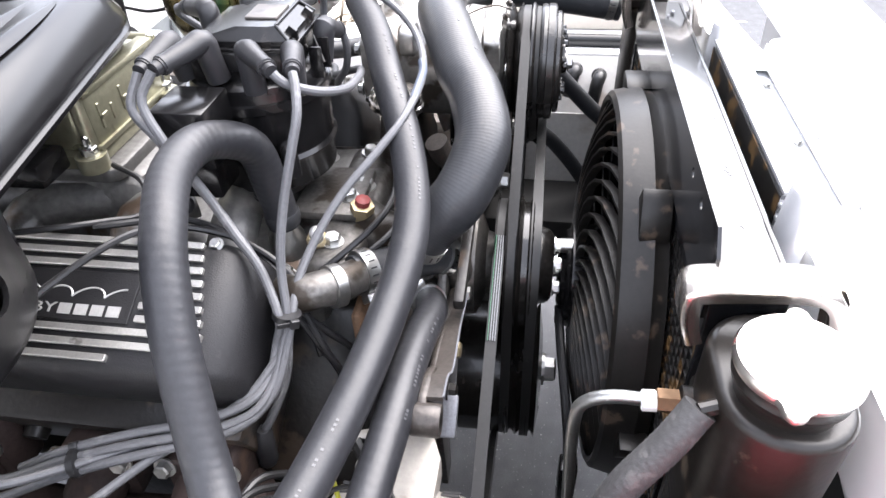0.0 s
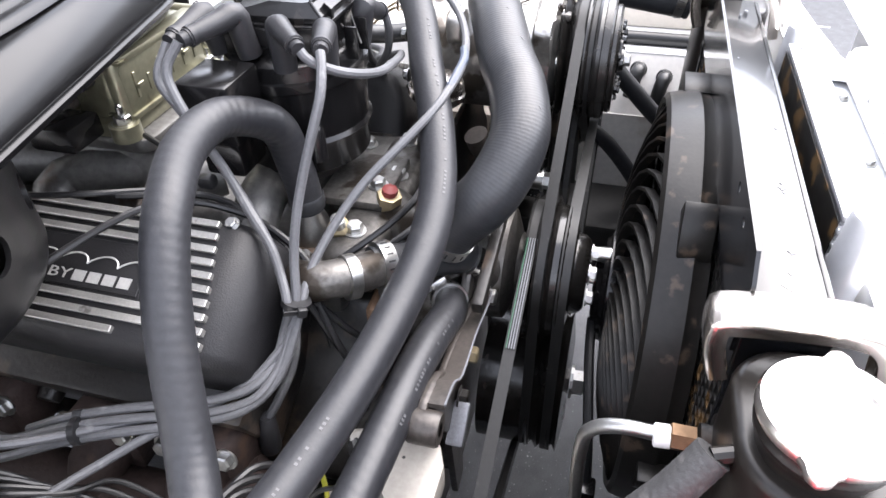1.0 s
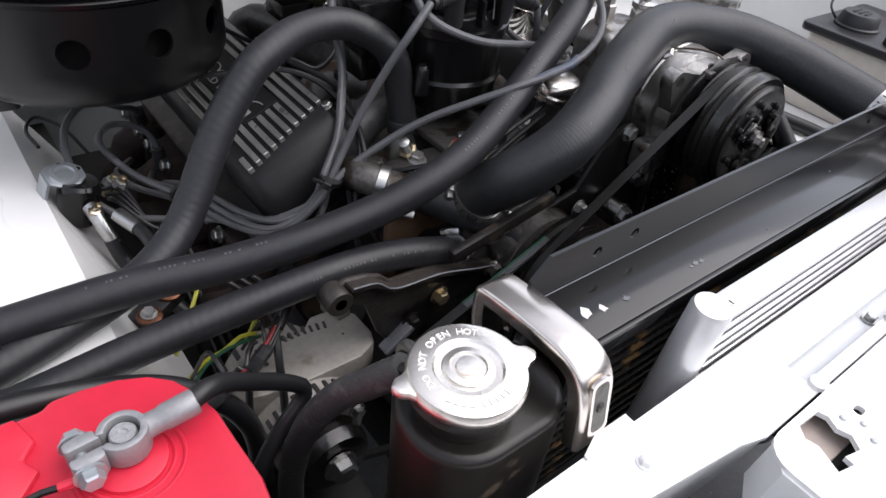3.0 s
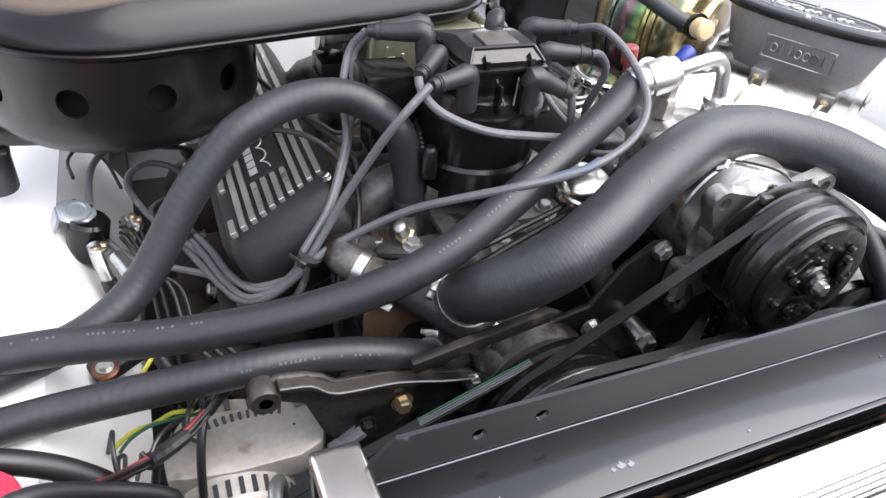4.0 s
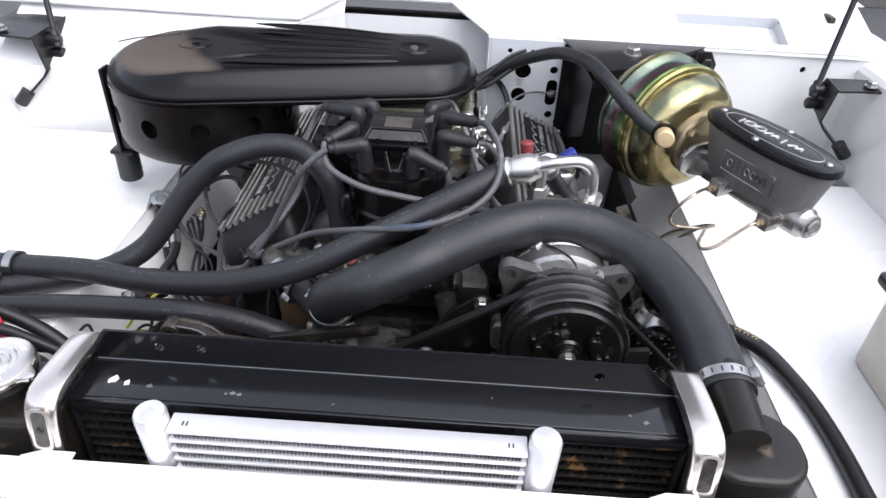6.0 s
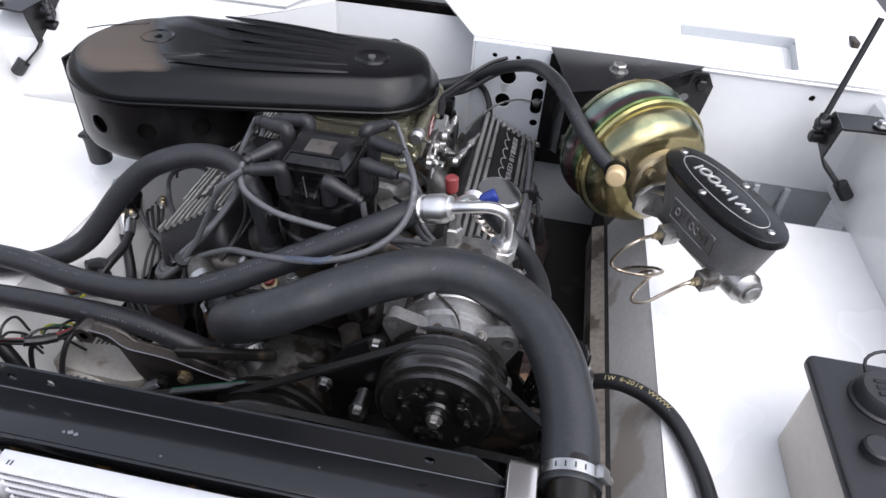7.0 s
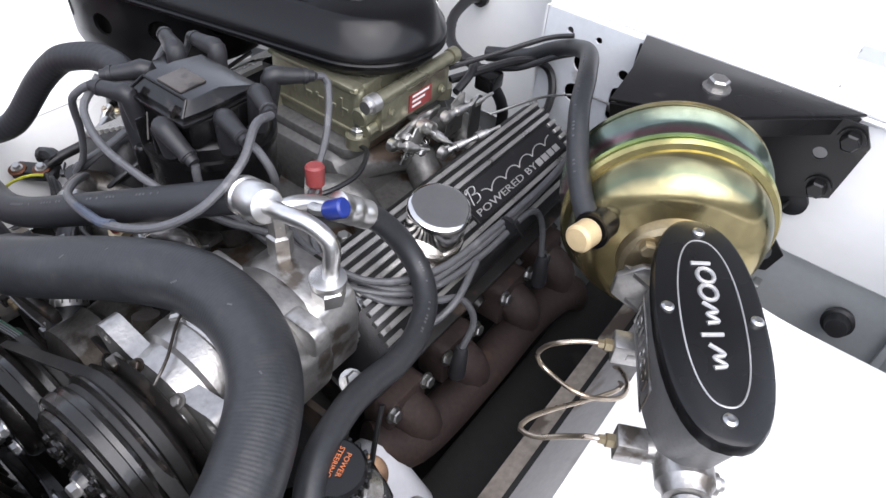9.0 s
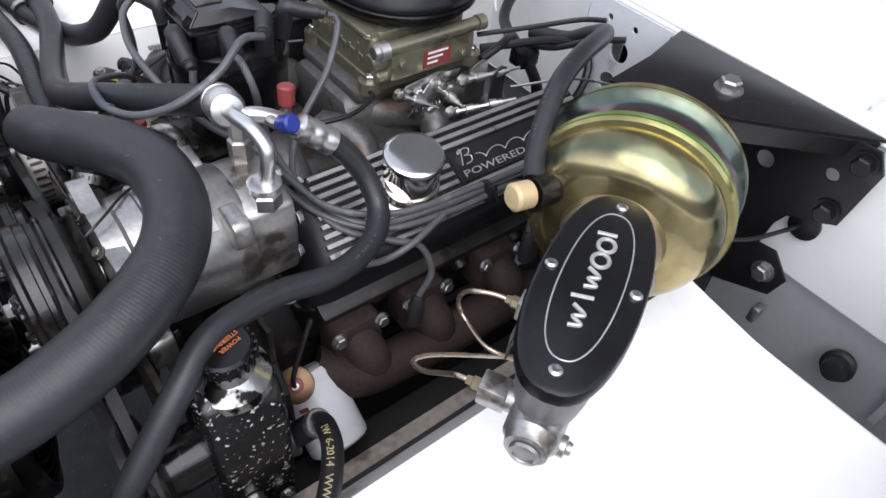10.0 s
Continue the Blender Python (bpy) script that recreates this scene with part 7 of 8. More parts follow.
bolt(al, (AX, 0.111, AZ), (0, -1, 0), 0.012, STEEL, "pulley_nut")
for q in ((AX + 0.042, 0.148, AZ + 0.015), (AX - 0.036, 0.148, AZ + 0.025), (AX, 0.148, AZ - 0.045)):
    bolt(al, q, (0, -1, 0), 0.006)
ab = thing("alternator_bracket", (-0.19, 0.185, 0.83), "dirty cast alternator bracket with an eye and worn edges", "bracket")
part("arm", Shape().prism([(-0.302, 0.888), (-0.298, 0.903), (-0.284, 0.910), (-0.262, 0.906), (-0.245, 0.899), (-0.232, 0.886), (-0.18, 0.882), (-0.13, 0.866), (-0.096, 0.855), (-0.084, 0.842), (-0.1, 0.822), (-0.15, 0.82), (-0.19, 0.79), (-0.225, 0.79), (-0.245, 0.82), (-0.262, 0.868)], 0.180, 0.188, "y", 0.003), ARMCAST, ab)
part("rib", Shape().sheet([[(-0.284, 0.168, 0.910), (-0.258, 0.168, 0.905), (-0.236, 0.167, 0.889), (-0.18, 0.168, 0.882), (-0.13, 0.169, 0.866), (-0.096, 0.172, 0.855)],
                           [(-0.284, 0.182, 0.909), (-0.258, 0.182, 0.904), (-0.236, 0.182, 0.887), (-0.18, 0.182, 0.881), (-0.13, 0.182, 0.865), (-0.096, 0.182, 0.854)]], 0.004), ARMCAST, ab)
part("worn_edge", Shape().tube([(-0.284, 0.1675, 0.9105), (-0.258, 0.1675, 0.9055), (-0.236, 0.1665, 0.8895), (-0.18, 0.1675, 0.8825), (-0.13, 0.1685, 0.8665), (-0.098, 0.1715, 0.8557)], 0.0010, 6, 0.006), PALEWORN, ab, "bright worn line on the casting's edge")
part("eye", Shape().lathe((-0.296, 0.168, 0.896), (0, 1, 0), [(0, 0.006), (0, 0.0125), (0.002, 0.0135), (0.022, 0.0135), (0.024, 0.0125), (0.024, 0.006), (0, 0.006)], 24), ARMCAST, ab)
part("lower_tab", Shape().box((-0.245, 0.166, 0.804), (-0.205, 0.182, 0.812), 0.002, m=Matrix.Translation((-0.225, 0, 0.808)) @ Matrix.Rotation(radians(-38), 4, "Y") @ Matrix.Translation((0.225, 0, -0.808))), PALEWORN, ab, "bright worn tab")
part("lower_leg", Shape().prism([(-0.225, 0.80), (-0.19, 0.80), (-0.175, 0.66), (-0.20, 0.65)], 0.182, 0.19, "y", 0.002), ARMCAST, ab)
part("pump_flange", Shape().prism([(-0.15, 0.835), (-0.1, 0.88), (-0.05, 0.88), (-0.03, 0.80), (-0.08, 0.77), (-0.13, 0.80)], 0.19, 0.2, "y", 0.003), DARKCAST, ab)
for q, m in (((-0.0975, 0.176, 0.8475), STEEL), ((-0.17, 0.178, 0.84), BRASS), ((-0.205, 0.178, 0.82), GRIME)):
    bolt(ab, q, (0, -1, 0), 0.0075, m)

# ---- power steering pump, oil filter ----
ps = thing("power_steering_pump", (0.325, 0.225, 0.85), "chipped black power steering pump with lettered cap", "power steering pump")
part("reservoir", Shape().prism([(0.29, 0.70), (0.352, 0.70), (0.362, 0.80), (0.363, 0.87), (0.358, 0.93), (0.346, 0.953), (0.305, 0.955), (0.288, 0.935), (0.278, 0.87)], 0.165, 0.242, "y", 0.012, 3), CHIPPED, ps)
part("neck", Shape().lathe((0.323, 0.207, 0.940), (0, -0.05, 1), [(0, 0.037), (0.010, 0.036), (0.016, 0.030), (0.022, 0.024), (0.034, 0.0225)], 28), NECK, ps, "bright neck with chipped black paint")
pc = part("cap", Shape().lathe((0.321, 0.2065, 0.970), (0, -0.05, 1), [(0, 0.0235), (0.005, 0.0258), (0.017, 0.0255), (0.020, 0.023), (0.021, 0.0)], 32), PLASTIC, ps)
for k in range(20):
    a = radians(18 * k)
    part("grip_rib", Shape().box((-0.0018, -0.0015, 0), (0.0018, 0.0015, 0.013), 0.0005, 1, m=Matrix.Translation((0.321 + 0.0262 * math.cos(a), 0.2065 + 0.0262 * math.sin(a), 0.974)) @ Matrix.Rotation(a, 4, "Z")), PLASTIC, pc)
tm = plane_at((0.322, 0.2095, 0.9918), (0.275, -0.95, 0), (0.95, 0.275, 0.03))
for k, w in enumerate(("POWER", "STEERING")):
    v, f = letters(w, 0.0062, 0.0002)
    part("lettering", Shape().add(v, f, tm @ Matrix.Translation((0, 0.0036 - 0.0072 * k, 0))), ORANGE, pc, "worn orange lettering")
part("pump_body", Shape().lathe((0.325, 0.105, 0.86), (0, 1, 0), [(0, 0.055), (0.004, 0.062), (0.012, 0.056), (0.018, 0.062), (0.022, 0.05), (0.024, 0.03), (0.06, 0.03)], 36), PULLEY, ps)
part("bracket", Shape().prism([(0.19, 0.92), (0.30, 0.94), (0.31, 0.78), (0.24, 0.76), (0.2, 0.82)], 0.148, 0.156, "y", 0.002), GRIME, ps)
bolt(ps, (0.288, 0.146, 0.84), (0, -1, 0), 0.009)
bolt(ps, (0.25, 0.3, 0.93), (0.5, 0, 0.85), 0.009)
part("return_fitting", Shape().lathe((0.34, 0.236, 0.82), (0.3, 0.9, 0.25), [(0, 0.017), (0.012, 0.019), (0.016, 0.018), (0.018, 0.008), (0.022, 0.008)], 20), GRIME, ps)
bolt(ps, (0.364, 0.19, 0.79), (1, 0, 0.1), 0.007)
bolt(ps, (0.364, 0.225, 0.76), (1, 0, 0.1), 0.006)
of = thing("oil_filter", (0.275, 0.35, 0.72), "white spin-on oil filter with small red print", "oil filter")
FO = Vector((0.236, 0.315, 0.760))
od = Vector((0.80, 0.04, -0.64)).normalized()
FILTERR = 0.0385
part("can", Shape().lathe(FO, od, [(0, 0.03), (0.003, 0.037), (0.009, FILTERR), (0.098, FILTERR), (0.102, 0.0375), (0.105, 0.034), (0.106, 0.0)], 44), FILTER, of)
fu = Vector((0.35, -0.55, 0.45))
fu = (fu - od * fu.dot(od)).normalized()
for k, (o, w) in enumerate(((0.040, 0.005), (0.047, 0.004), (0.053, 0.005), (0.060, 0.003))):
    part("print_bar", Shape().box((-w / 2, -0.006, -0.0004), (w / 2, 0.006, 0.0003), m=plane_at(FO + od * o + fu * (FILTERR + 0.0001), od, fu.cross(od))), REDCAP, of, "dull red print bar")
osd = thing("oil_sender", (0.285, 0.283, 0.81), "round gold oil pressure sender with red centre", "sender")
oa = Vector((0.55, -0.35, 0.75)).normalized()
oc = Vector((0.289, 0.281, 0.822))
part("can", Shape().lathe(oc - oa * 0.022, oa, [(0, 0.012), (0.004, 0.019), (0.016, 0.0195), (0.018, 0.021), (0.021, 0.021), (0.022, 0.019), (0.023, 0.010)], 32), BRONZE, osd)
part("insulator", Shape().lathe(oc, oa, [(0, 0.009), (0.004, 0.0085), (0.005, 0.005)], 20), REDCAP, osd, "red insulator")
part("terminal", Shape().lathe(oc + oa * 0.004, oa, [(0, 0.0045), (0.004, 0.0045), (0.0045, 0.003), (0.008, 0.003)], 12), STEEL, osd)
part("wire", Shape().tube([oc + oa * 0.009, (0.296, 0.276, 0.85), (0.288, 0.292, 0.88), (0.28, 0.31, 0.91)], 0.0028, 8), CABLE, osd)

# ---- brake booster and master cylinder ----
AXD = Vector((-0.46, 0.888, 0)).normalized()
MCX = Vector((0.4975, 0.439, 1.0))
BZ = 1.028


def on_axis(s, z=BZ):
    p = MCX + AXD * s
    return Vector((p.x, p.y, z))


bo = thing("brake_booster", on_axis(0.2, 0.93), "yellow zinc-plated dual-diaphragm brake booster", "brake booster")
part("can", Shape().lathe(on_axis(0.128), AXD, [(0, 0.04), (0.004, 0.05), (0.006, 0.068), (0.012, 0.083), (0.022, 0.092), (0.034, 0.098), (0.040, 0.1), (0.046, 0.1), (0.0475, 0.1055), (0.052, 0.108), (0.0555, 0.1065), (0.057, 0.1025), (0.0585, 0.1065), (0.062, 0.108), (0.066, 0.1055),
                                         (0.068, 0.1005), (0.088, 0.1005), (0.096, 0.1035), (0.1, 0.1085), (0.104, 0.111), (0.1075, 0.1095), (0.109, 0.1055), (0.1105, 0.1095), (0.114, 0.111), (0.118, 0.109), (0.122, 0.1), (0.145, 0.088), (0.16, 0.06)], 72), ZINC, bo)
part("check_valve", Shape().lathe((0.3685, 0.512, 1.057), Vector((-0.12, -0.95, 0.1)), [(-0.018, 0.016), (0.0, 0.0165), (0.002, 0.0185), (0.006, 0.0185)], 24), PLASTIC, bo, "black rubber grommet")
part("valve_cap", Shape().lathe((0.3675, 0.507, 1.0575), Vector((-0.12, -0.95, 0.12)), [(0.004, 0.014), (0.022, 0.014), (0.025, 0.011), (0.026, 0)], 18), VALVE, bo, "pale gold valve cap")
part("front_reinforcement", Shape().lathe(on_axis(0.118), AXD, [(0, 0.045), (0.004, 0.05), (0.014, 0.052)], 40), BRASS, bo)
for a in (140, -40):
    d = AXD.cross(Vector((0, 0, 1))).normalized()
    p = on_axis(0.118) + d * 0.038 * math.cos(radians(a)) + Vector((0, 0, 1)) * 0.038 * math.sin(radians(a))
    bolt(bo, p, -AXD, 0.0075, BRASS)
mc = thing("master_cylinder", on_axis(0.0, 0.97), "grey cast brake master cylinder with black lid", "master cylinder")
SIDE = Vector((0.888, 0.46, 0)).normalized()


def mcp(u, w, z):
    """u towards the nose, w to the outer side."""
    p = MCX - AXD * u + SIDE * w
    return (p.x, p.y, z)


def mc_oval(g, h):
    """The lid's outline: straight flanks between rounded ends."""
    out = []
    for k in range(40):
        a = 2 * math.pi * k / 40
        c, s = math.cos(a), math.sin(a)
        out.append((g * math.copysign(abs(c) ** 0.9, c), h * math.copysign(abs(s) ** 0.8, s)))
    return out


def mc_slab(g, h, z0, z1, bevel, g2=None, h2=None):
    poly0, poly1 = mc_oval(g, h), mc_oval(g2 or g, h2 or h)
    rows = []
    for z, pl, inset in ((z0, poly1, 0.0), (z1 - bevel, poly0, 0.0), (z1 - bevel * 0.3, poly0, bevel * 0.3), (z1, poly0, bevel)):
        rows.append([mcp(u * (1 - inset / g), w * (1 - inset / h), z) for u, w in pl])
    sh = Shape()
    n = len(rows[0])
    for r in rows:
        sh.v += r
    for i in range(len(rows) - 1):
        for k in range(n):
            j = (k + 1) % n
            sh.f.append((i * n + k, i * n + j, (i + 1) * n + j, (i + 1) * n + k))
    sh.f += [tuple(range(n))[::-1], tuple((len(rows) - 1) * n + k for k in range(n))]
    return sh


part("reservoir", mc_slab(0.109, 0.040, 1.012, 1.086, 0.001, 0.088, 0.034), MASTER, mc)
lidp = part("lid", mc_slab(0.1135, 0.0435, 1.085, 1.0965, 0.005), MCLID, mc, "black lid with a silver oval line")
ring = []
for k in range(41):
    a = 2 * math.pi * k / 40
    c, s = math.cos(a), math.sin(a)
    ring.append(mcp(0.084 * math.copysign(abs(c) ** 0.9, c), 0.0245 * math.copysign(abs(s) ** 0.85, s), 1.0968))
part("oval_line", Shape().tube(ring, 0.0007, 6, 0.003), SCRIPT, lidp)
logo = Shape()


def swirl(pts, r=0.0019):
    """A plain silver stroke on the lid: x runs from the nose to the booster, y to the inner side."""
    logo.tube([mcp(0.052 - x, -y, 1.0968) for x, y in pts], r, 8, 0.0015)


for x in (0.0, 0.042):
    swirl([(x, 0.005), (x + 0.004, -0.004), (x + 0.0095, 0.0035), (x + 0.014, -0.004), (x + 0.021, 0.006)])
swirl([(0.029, 0.011), (0.033, -0.006)])
for x in (0.075, 0.094):
    swirl([(x + 0.0082 * math.cos(a * 0.63), 0.0068 * math.sin(a * 0.63)) for a in range(11)])
swirl([(0.106, 0.011), (0.109, -0.005)])
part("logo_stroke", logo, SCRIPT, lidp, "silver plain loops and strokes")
for u, w in ((0.0945, 0), (-0.0945, 0), (0.0, -0.034), (0.0, 0.034)):
    p = mcp(u, w, 1.0962)
    part("lid_screw", Shape().lathe(p, (0, 0, 1), [(0, 0.0055), (0.002, 0.0052), (0.0035, 0.003), (0.0032, 0.0)], 14), STEEL, lidp)
part("bore", Shape().lathe(mcp(0.107, 0.0, 1.006), AXD, [(0, 0.012), (0.001, 0.0175), (0.008, 0.019), (0.012, 0.0225), (0.05, 0.0235), (0.195, 0.0235), (0.2, 0.021), (0.232, 0.021)], 32), CAST, mc)
part("bleed_boss", Shape().lathe(mcp(0.085, 0.018, 1.0), SIDE, [(0, 0.009), (0.009, 0.009), (0.010, 0.006), (0.014, 0.005)], 12), CAST, mc)
part("end_plug", Shape().lathe(mcp(0.108, 0.0, 1.006), -AXD, [(0, 0.0125), (0.003, 0.012), (0.0035, 0.009), (0.002, 0.0085), (0.002, 0.0)], 24), CAST, mc)
part("mount_flange", Shape().prism([(-0.052, -0.012), (-0.03, -0.028), (0.03, -0.028), (0.052, -0.012), (0.052, 0.012), (0.03, 0.028), (-0.03, 0.028), (-0.052, 0.012)], 0, 0.009, bevel=0.002, m=plane_at(on_axis(0.108, 1.012), SIDE, (0, 0, 1))), CAST, mc)
for w in (-1, 1):
    for z in (1.03, 0.996):
        part("flange_web", Shape().prism([(0.074, 0.014), (0.108, 0.046), (0.108, 0.014)], z - 0.0025, z + 0.0025, m=Matrix((( AXD.x, SIDE.x * w, 0, MCX.x), (AXD.y, SIDE.y * w, 0, MCX.y), (0, 0, 1, 0), (0, 0, 0, 1)))), CAST, mc)
nm = plane_at(mcp(0.01, -0.0405, 1.05), -AXD, (0, 0, 1))
edge = rounded(-0.046, -0.0145, 0.046, 0.0145, 0.005, 4)
part("name_frame", Shape().tube([nm @ Vector((*q, 0.0)) for q in edge + edge[:1]], 0.0009, 6, 0.004), CAST, mc)
for k in range(7):
    x = -0.033 + k * 0.011
    if k in (1, 2, 6):
        part("raised_bar", Shape().rod(nm @ Vector((x, -0.006, 0)), nm @ Vector((x, 0.008, 0)), 0.0011, 8), CAST, mc)
    else:
        part("raised_loop", Shape().tube([nm @ Vector((x + 0.0042 * math.cos(q * 0.785), 0.0055 * math.sin(q * 0.785), 0)) for q in range(9)], 0.0011, 8, 0.002), CAST, mc)
NU, NL = Vector((0.431, 0.434, 1.009)), Vector((0.475, 0.352, 1.004))
for p in (NU, NL):
    part("outlet", Shape().rod(p + SIDE * 0.05, p + SIDE * 0.02, 0.0115, 20), CAST, mc)
    part("adapter_block", Shape().box((-0.013, -0.0105, -0.0115), (0.011, 0.0105, 0.0115), 0.0016, m=plane_at(p + SIDE * 0.0205, SIDE, AXD)), CAST, mc, "square bright adapter block")
    part("flare_nut", Shape().lathe(p + SIDE * 0.009, -SIDE, [(0, 0.0062), (0.008, 0.0062), (0.009, 0.0045), (0.014, 0.004)], 6), BRASS, mc)
single("brake_line", Shape().tube([NU + SIDE * 0.004, NU - SIDE * 0.015, (0.401, 0.4155, 1.005), (0.387, 0.415, 0.988), (0.380, 0.42, 0.962), (0.392, 0.422, 0.948), (0.424, 0.416, 0.950), (0.446, 0.425, 0.948), (0.462, 0.452, 0.935), (0.455, 0.50, 0.90), (0.43, 0.56, 0.84), (0.415, 0.62, 0.74)],
                                  0.0024, 10), COPPER, "bent copper-nickel brake line", "brake line", "brake lines")
single("brake_line", Shape().tube([NL + SIDE * 0.004, NL - SIDE * 0.012, (0.447, 0.347, 0.985), (0.425, 0.341, 0.968), (0.409, 0.343, 0.961), (0.408, 0.358, 0.957), (0.418, 0.384, 0.950), (0.436, 0.42, 0.940), (0.452, 0.46, 0.925), (0.45, 0.51, 0.88), (0.428, 0.57, 0.80), (0.41, 0.62, 0.72)],
                                  0.0024, 10), COPPER, "bent copper-nickel brake line", "brake line", "brake lines")

bb = thing("booster_bracket", (0.4, 0.87, 0.9), "black painted steel booster bracket with holes and bolts", "bracket")
part("back_plate", pierced([(0.25, 0.845), (0.47, 0.845), (0.478, 0.93), (0.487, 0.95), (0.54, 0.975), (0.55, 1.055), (0.536, 1.078), (0.25, 1.076)],
                           [circle(0.505, 1.027, 0.0085), circle(0.43, 1.0, 0.012), circle(0.29, 1.03, 0.008)], 0.004, upright(0.862)), SATIN, bb)
wedge = [(0.248, 0.884), (0.40, 0.886), (0.53, 0.886), (0.41, 0.768), (0.345, 0.728), (0.285, 0.70), (0.272, 0.79)]
part("top_wedge", Shape().prism(wedge, 1.0765, 1.0805, bevel=0.0012), SATIN, bb)
part("wedge_lip", Shape().sheet([[(0.524, 0.880, 1.077), (0.41, 0.769, 1.077), (0.285, 0.702, 1.075)], [(0.516, 0.876, 1.055), (0.408, 0.772, 1.05), (0.288, 0.708, 1.05)]], 0.004), SATIN, bb)
part("side_cheek", Shape().sheet([[(0.275, 0.86, 1.075), (0.275, 0.86, 0.88)], [(0.29, 0.71, 1.06), (0.29, 0.72, 0.95)]], 0.004), SATIN, bb)
part("lower_tab", Shape().prism([(0.44, 0.80), (0.52, 0.835), (0.53, 0.87), (0.50, 0.90), (0.43, 0.89)], 0.855, 0.859, "y", 0.001), SATIN, bb)
bolt(bb, (0.371, 0.811, 1.0805), (0.02, -0.05, 1), 0.0115, CAST)
for q in ((0.528, 0.859, 1.058), (0.522, 0.859, 0.985), (0.30, 0.859, 0.9), (0.50, 0.854, 0.865)):
    bolt(bb, q, (0, -1, 0), 0.0105, SATIN if q[2] > 0.9 else STEEL)
single("booster_wire", Shape().tube([(0.46, 0.74, 0.95), (0.48, 0.80, 0.935), (0.495, 0.85, 0.935), (0.503, 0.885, 0.935)], 0.003, 8), CABLE, "thin black wire into the firewall grommet", "wire")

# ---- battery ----
bt = thing("battery", (-0.54, 0.01, 0.76), "red-topped battery with lead clamp and white label", "battery")
part("case", Shape().prism(rounded(-0.638, -0.115, -0.449, 0.131, 0.05), 0.745, 0.925, bevel=0.003), PLASTIC, bt)
part("top", Shape().prism([(-0.64, -0.12), (-0.459, -0.12), (-0.454, -0.11), (-0.451, -0.04), (-0.446, -0.015), (-0.442, 0.015), (-0.444, 0.05), (-0.445, 0.075), (-0.45, 0.096), (-0.459, 0.114), (-0.472, 0.126), (-0.49, 0.134), (-0.512, 0.1375), (-0.53, 0.138), (-0.536, 0.133), (-0.64, 0.133)], 0.922, 0.955, bevel=0.004), RED, bt)
for r in (0.031, 0.025):
    part("terminal_ring", Shape().lathe((-0.502, 0.066, 0.9548), (0, 0, 1), [(0, r + 0.002), (0.0016, r + 0.001), (0.0018, r), (0.0014, r - 0.001), (0, r - 0.002)], 40), RED, bt)
part("terminal_pad", Shape().lathe((-0.502, 0.066, 0.9548), (0, 0, 1), [(0, 0.022), (0.003, 0.0215), (0.0035, 0.02), (0.0035, 0)], 32), RED, bt)
part("corner_step", Shape().prism([(-0.55, 0.131), (-0.5435, 0.108), (-0.5525, 0.098), (-0.546, 0.086), (-0.56, 0.07), (-0.62, 0.07), (-0.62, 0.131)], 0.953, 0.959, bevel=0.0025), RED, bt)
tilt = Matrix.Translation((-0.526, -0.022, 0.9552)) @ Matrix.Rotation(radians(-4), 4, "Z")
part("label", Shape().prism(rounded(-0.03, -0.055, 0.03, 0.052, 0.006), 0, 0.0006, m=tilt), LABEL, bt, "white label with black bars")
part("label_block", Shape().prism(rounded(-0.004, -0.05, 0.0265, 0.04, 0.0015), 0.0006, 0.0008, m=tilt), INK, bt)
rnd = random.Random(5)
for k in range(22):
    y = 0.0375 - k * 0.0039
    part("label_bar", Shape().box((-0.002, y - 0.001, 0.0008), (0.012 + 0.013 * rnd.random(), y + 0.0007, 0.001), m=tilt), LABEL, bt)
for k in range(9):
    part("label_bar", Shape().box((-0.026, 0.02 - k * 0.0075, 0.0006), (-0.009 - 0.006 * (k % 2), 0.0215 - k * 0.0075, 0.0008), m=tilt), INK, bt)
part("label_bar", Shape().box((0.004, 0.045, 0.0006), (0.02, 0.0462, 0.0008), m=tilt), INK, bt)
part("post", Shape().lathe((-0.501, 0.073, 0.955), (0, 0, 1), [(0, 0.0088), (0.019, 0.0082), (0.0205, 0.0072), (0.0205, 0.003), (0.0195, 0.0028), (0.0195, 0)], 28), LEADPOST, bt, "worn lead post")
hd = thing("battery_clamp", (-0.502, 0.073, 0.96), "grey lead battery terminal clamp with cable", "terminal clamp")
at = Matrix.Translation((-0.501, 0.073, 0.960)) @ Matrix.Rotation(radians(4), 4, "Z")
ringo = [(0.0145 * math.cos(radians(a)), 0.0145 * math.sin(radians(a))) for a in range(-162, 163, 9)]
ringi = [(0.0098 * math.cos(radians(a)), 0.0098 * math.sin(radians(a))) for a in range(160, -161, -10)]
part("ring", Shape().prism(ringo + ringi, 0, 0.0185, bevel=0.0012, m=at), LEAD, hd)
for s in (1, -1):
    part("jaw", Shape().prism([(-0.0115, s * 0.0028), (-0.013, s * 0.0105), (-0.019, s * 0.012), (-0.029, s * 0.011), (-0.031, s * 0.009), (-0.031, s * 0.0035), (-0.029, s * 0.0028)][::s], 0.001, 0.0175, bevel=0.0014, m=at), LEAD, hd)
bolt(hd, at @ Vector((-0.0235, -0.0118, 0.0095)), (0, -1, 0), 0.0062, PALEZINC)
part("bolt_shank", Shape().rod(at @ Vector((-0.0235, -0.012, 0.0095)), at @ Vector((-0.0235, 0.02, 0.0095)), 0.0032, 12), PALEZINC, hd)
bolt(hd, at @ Vector((-0.0235, 0.0118, 0.0095)), (0, 1, 0), 0.0062, PALEZINC, "nut")
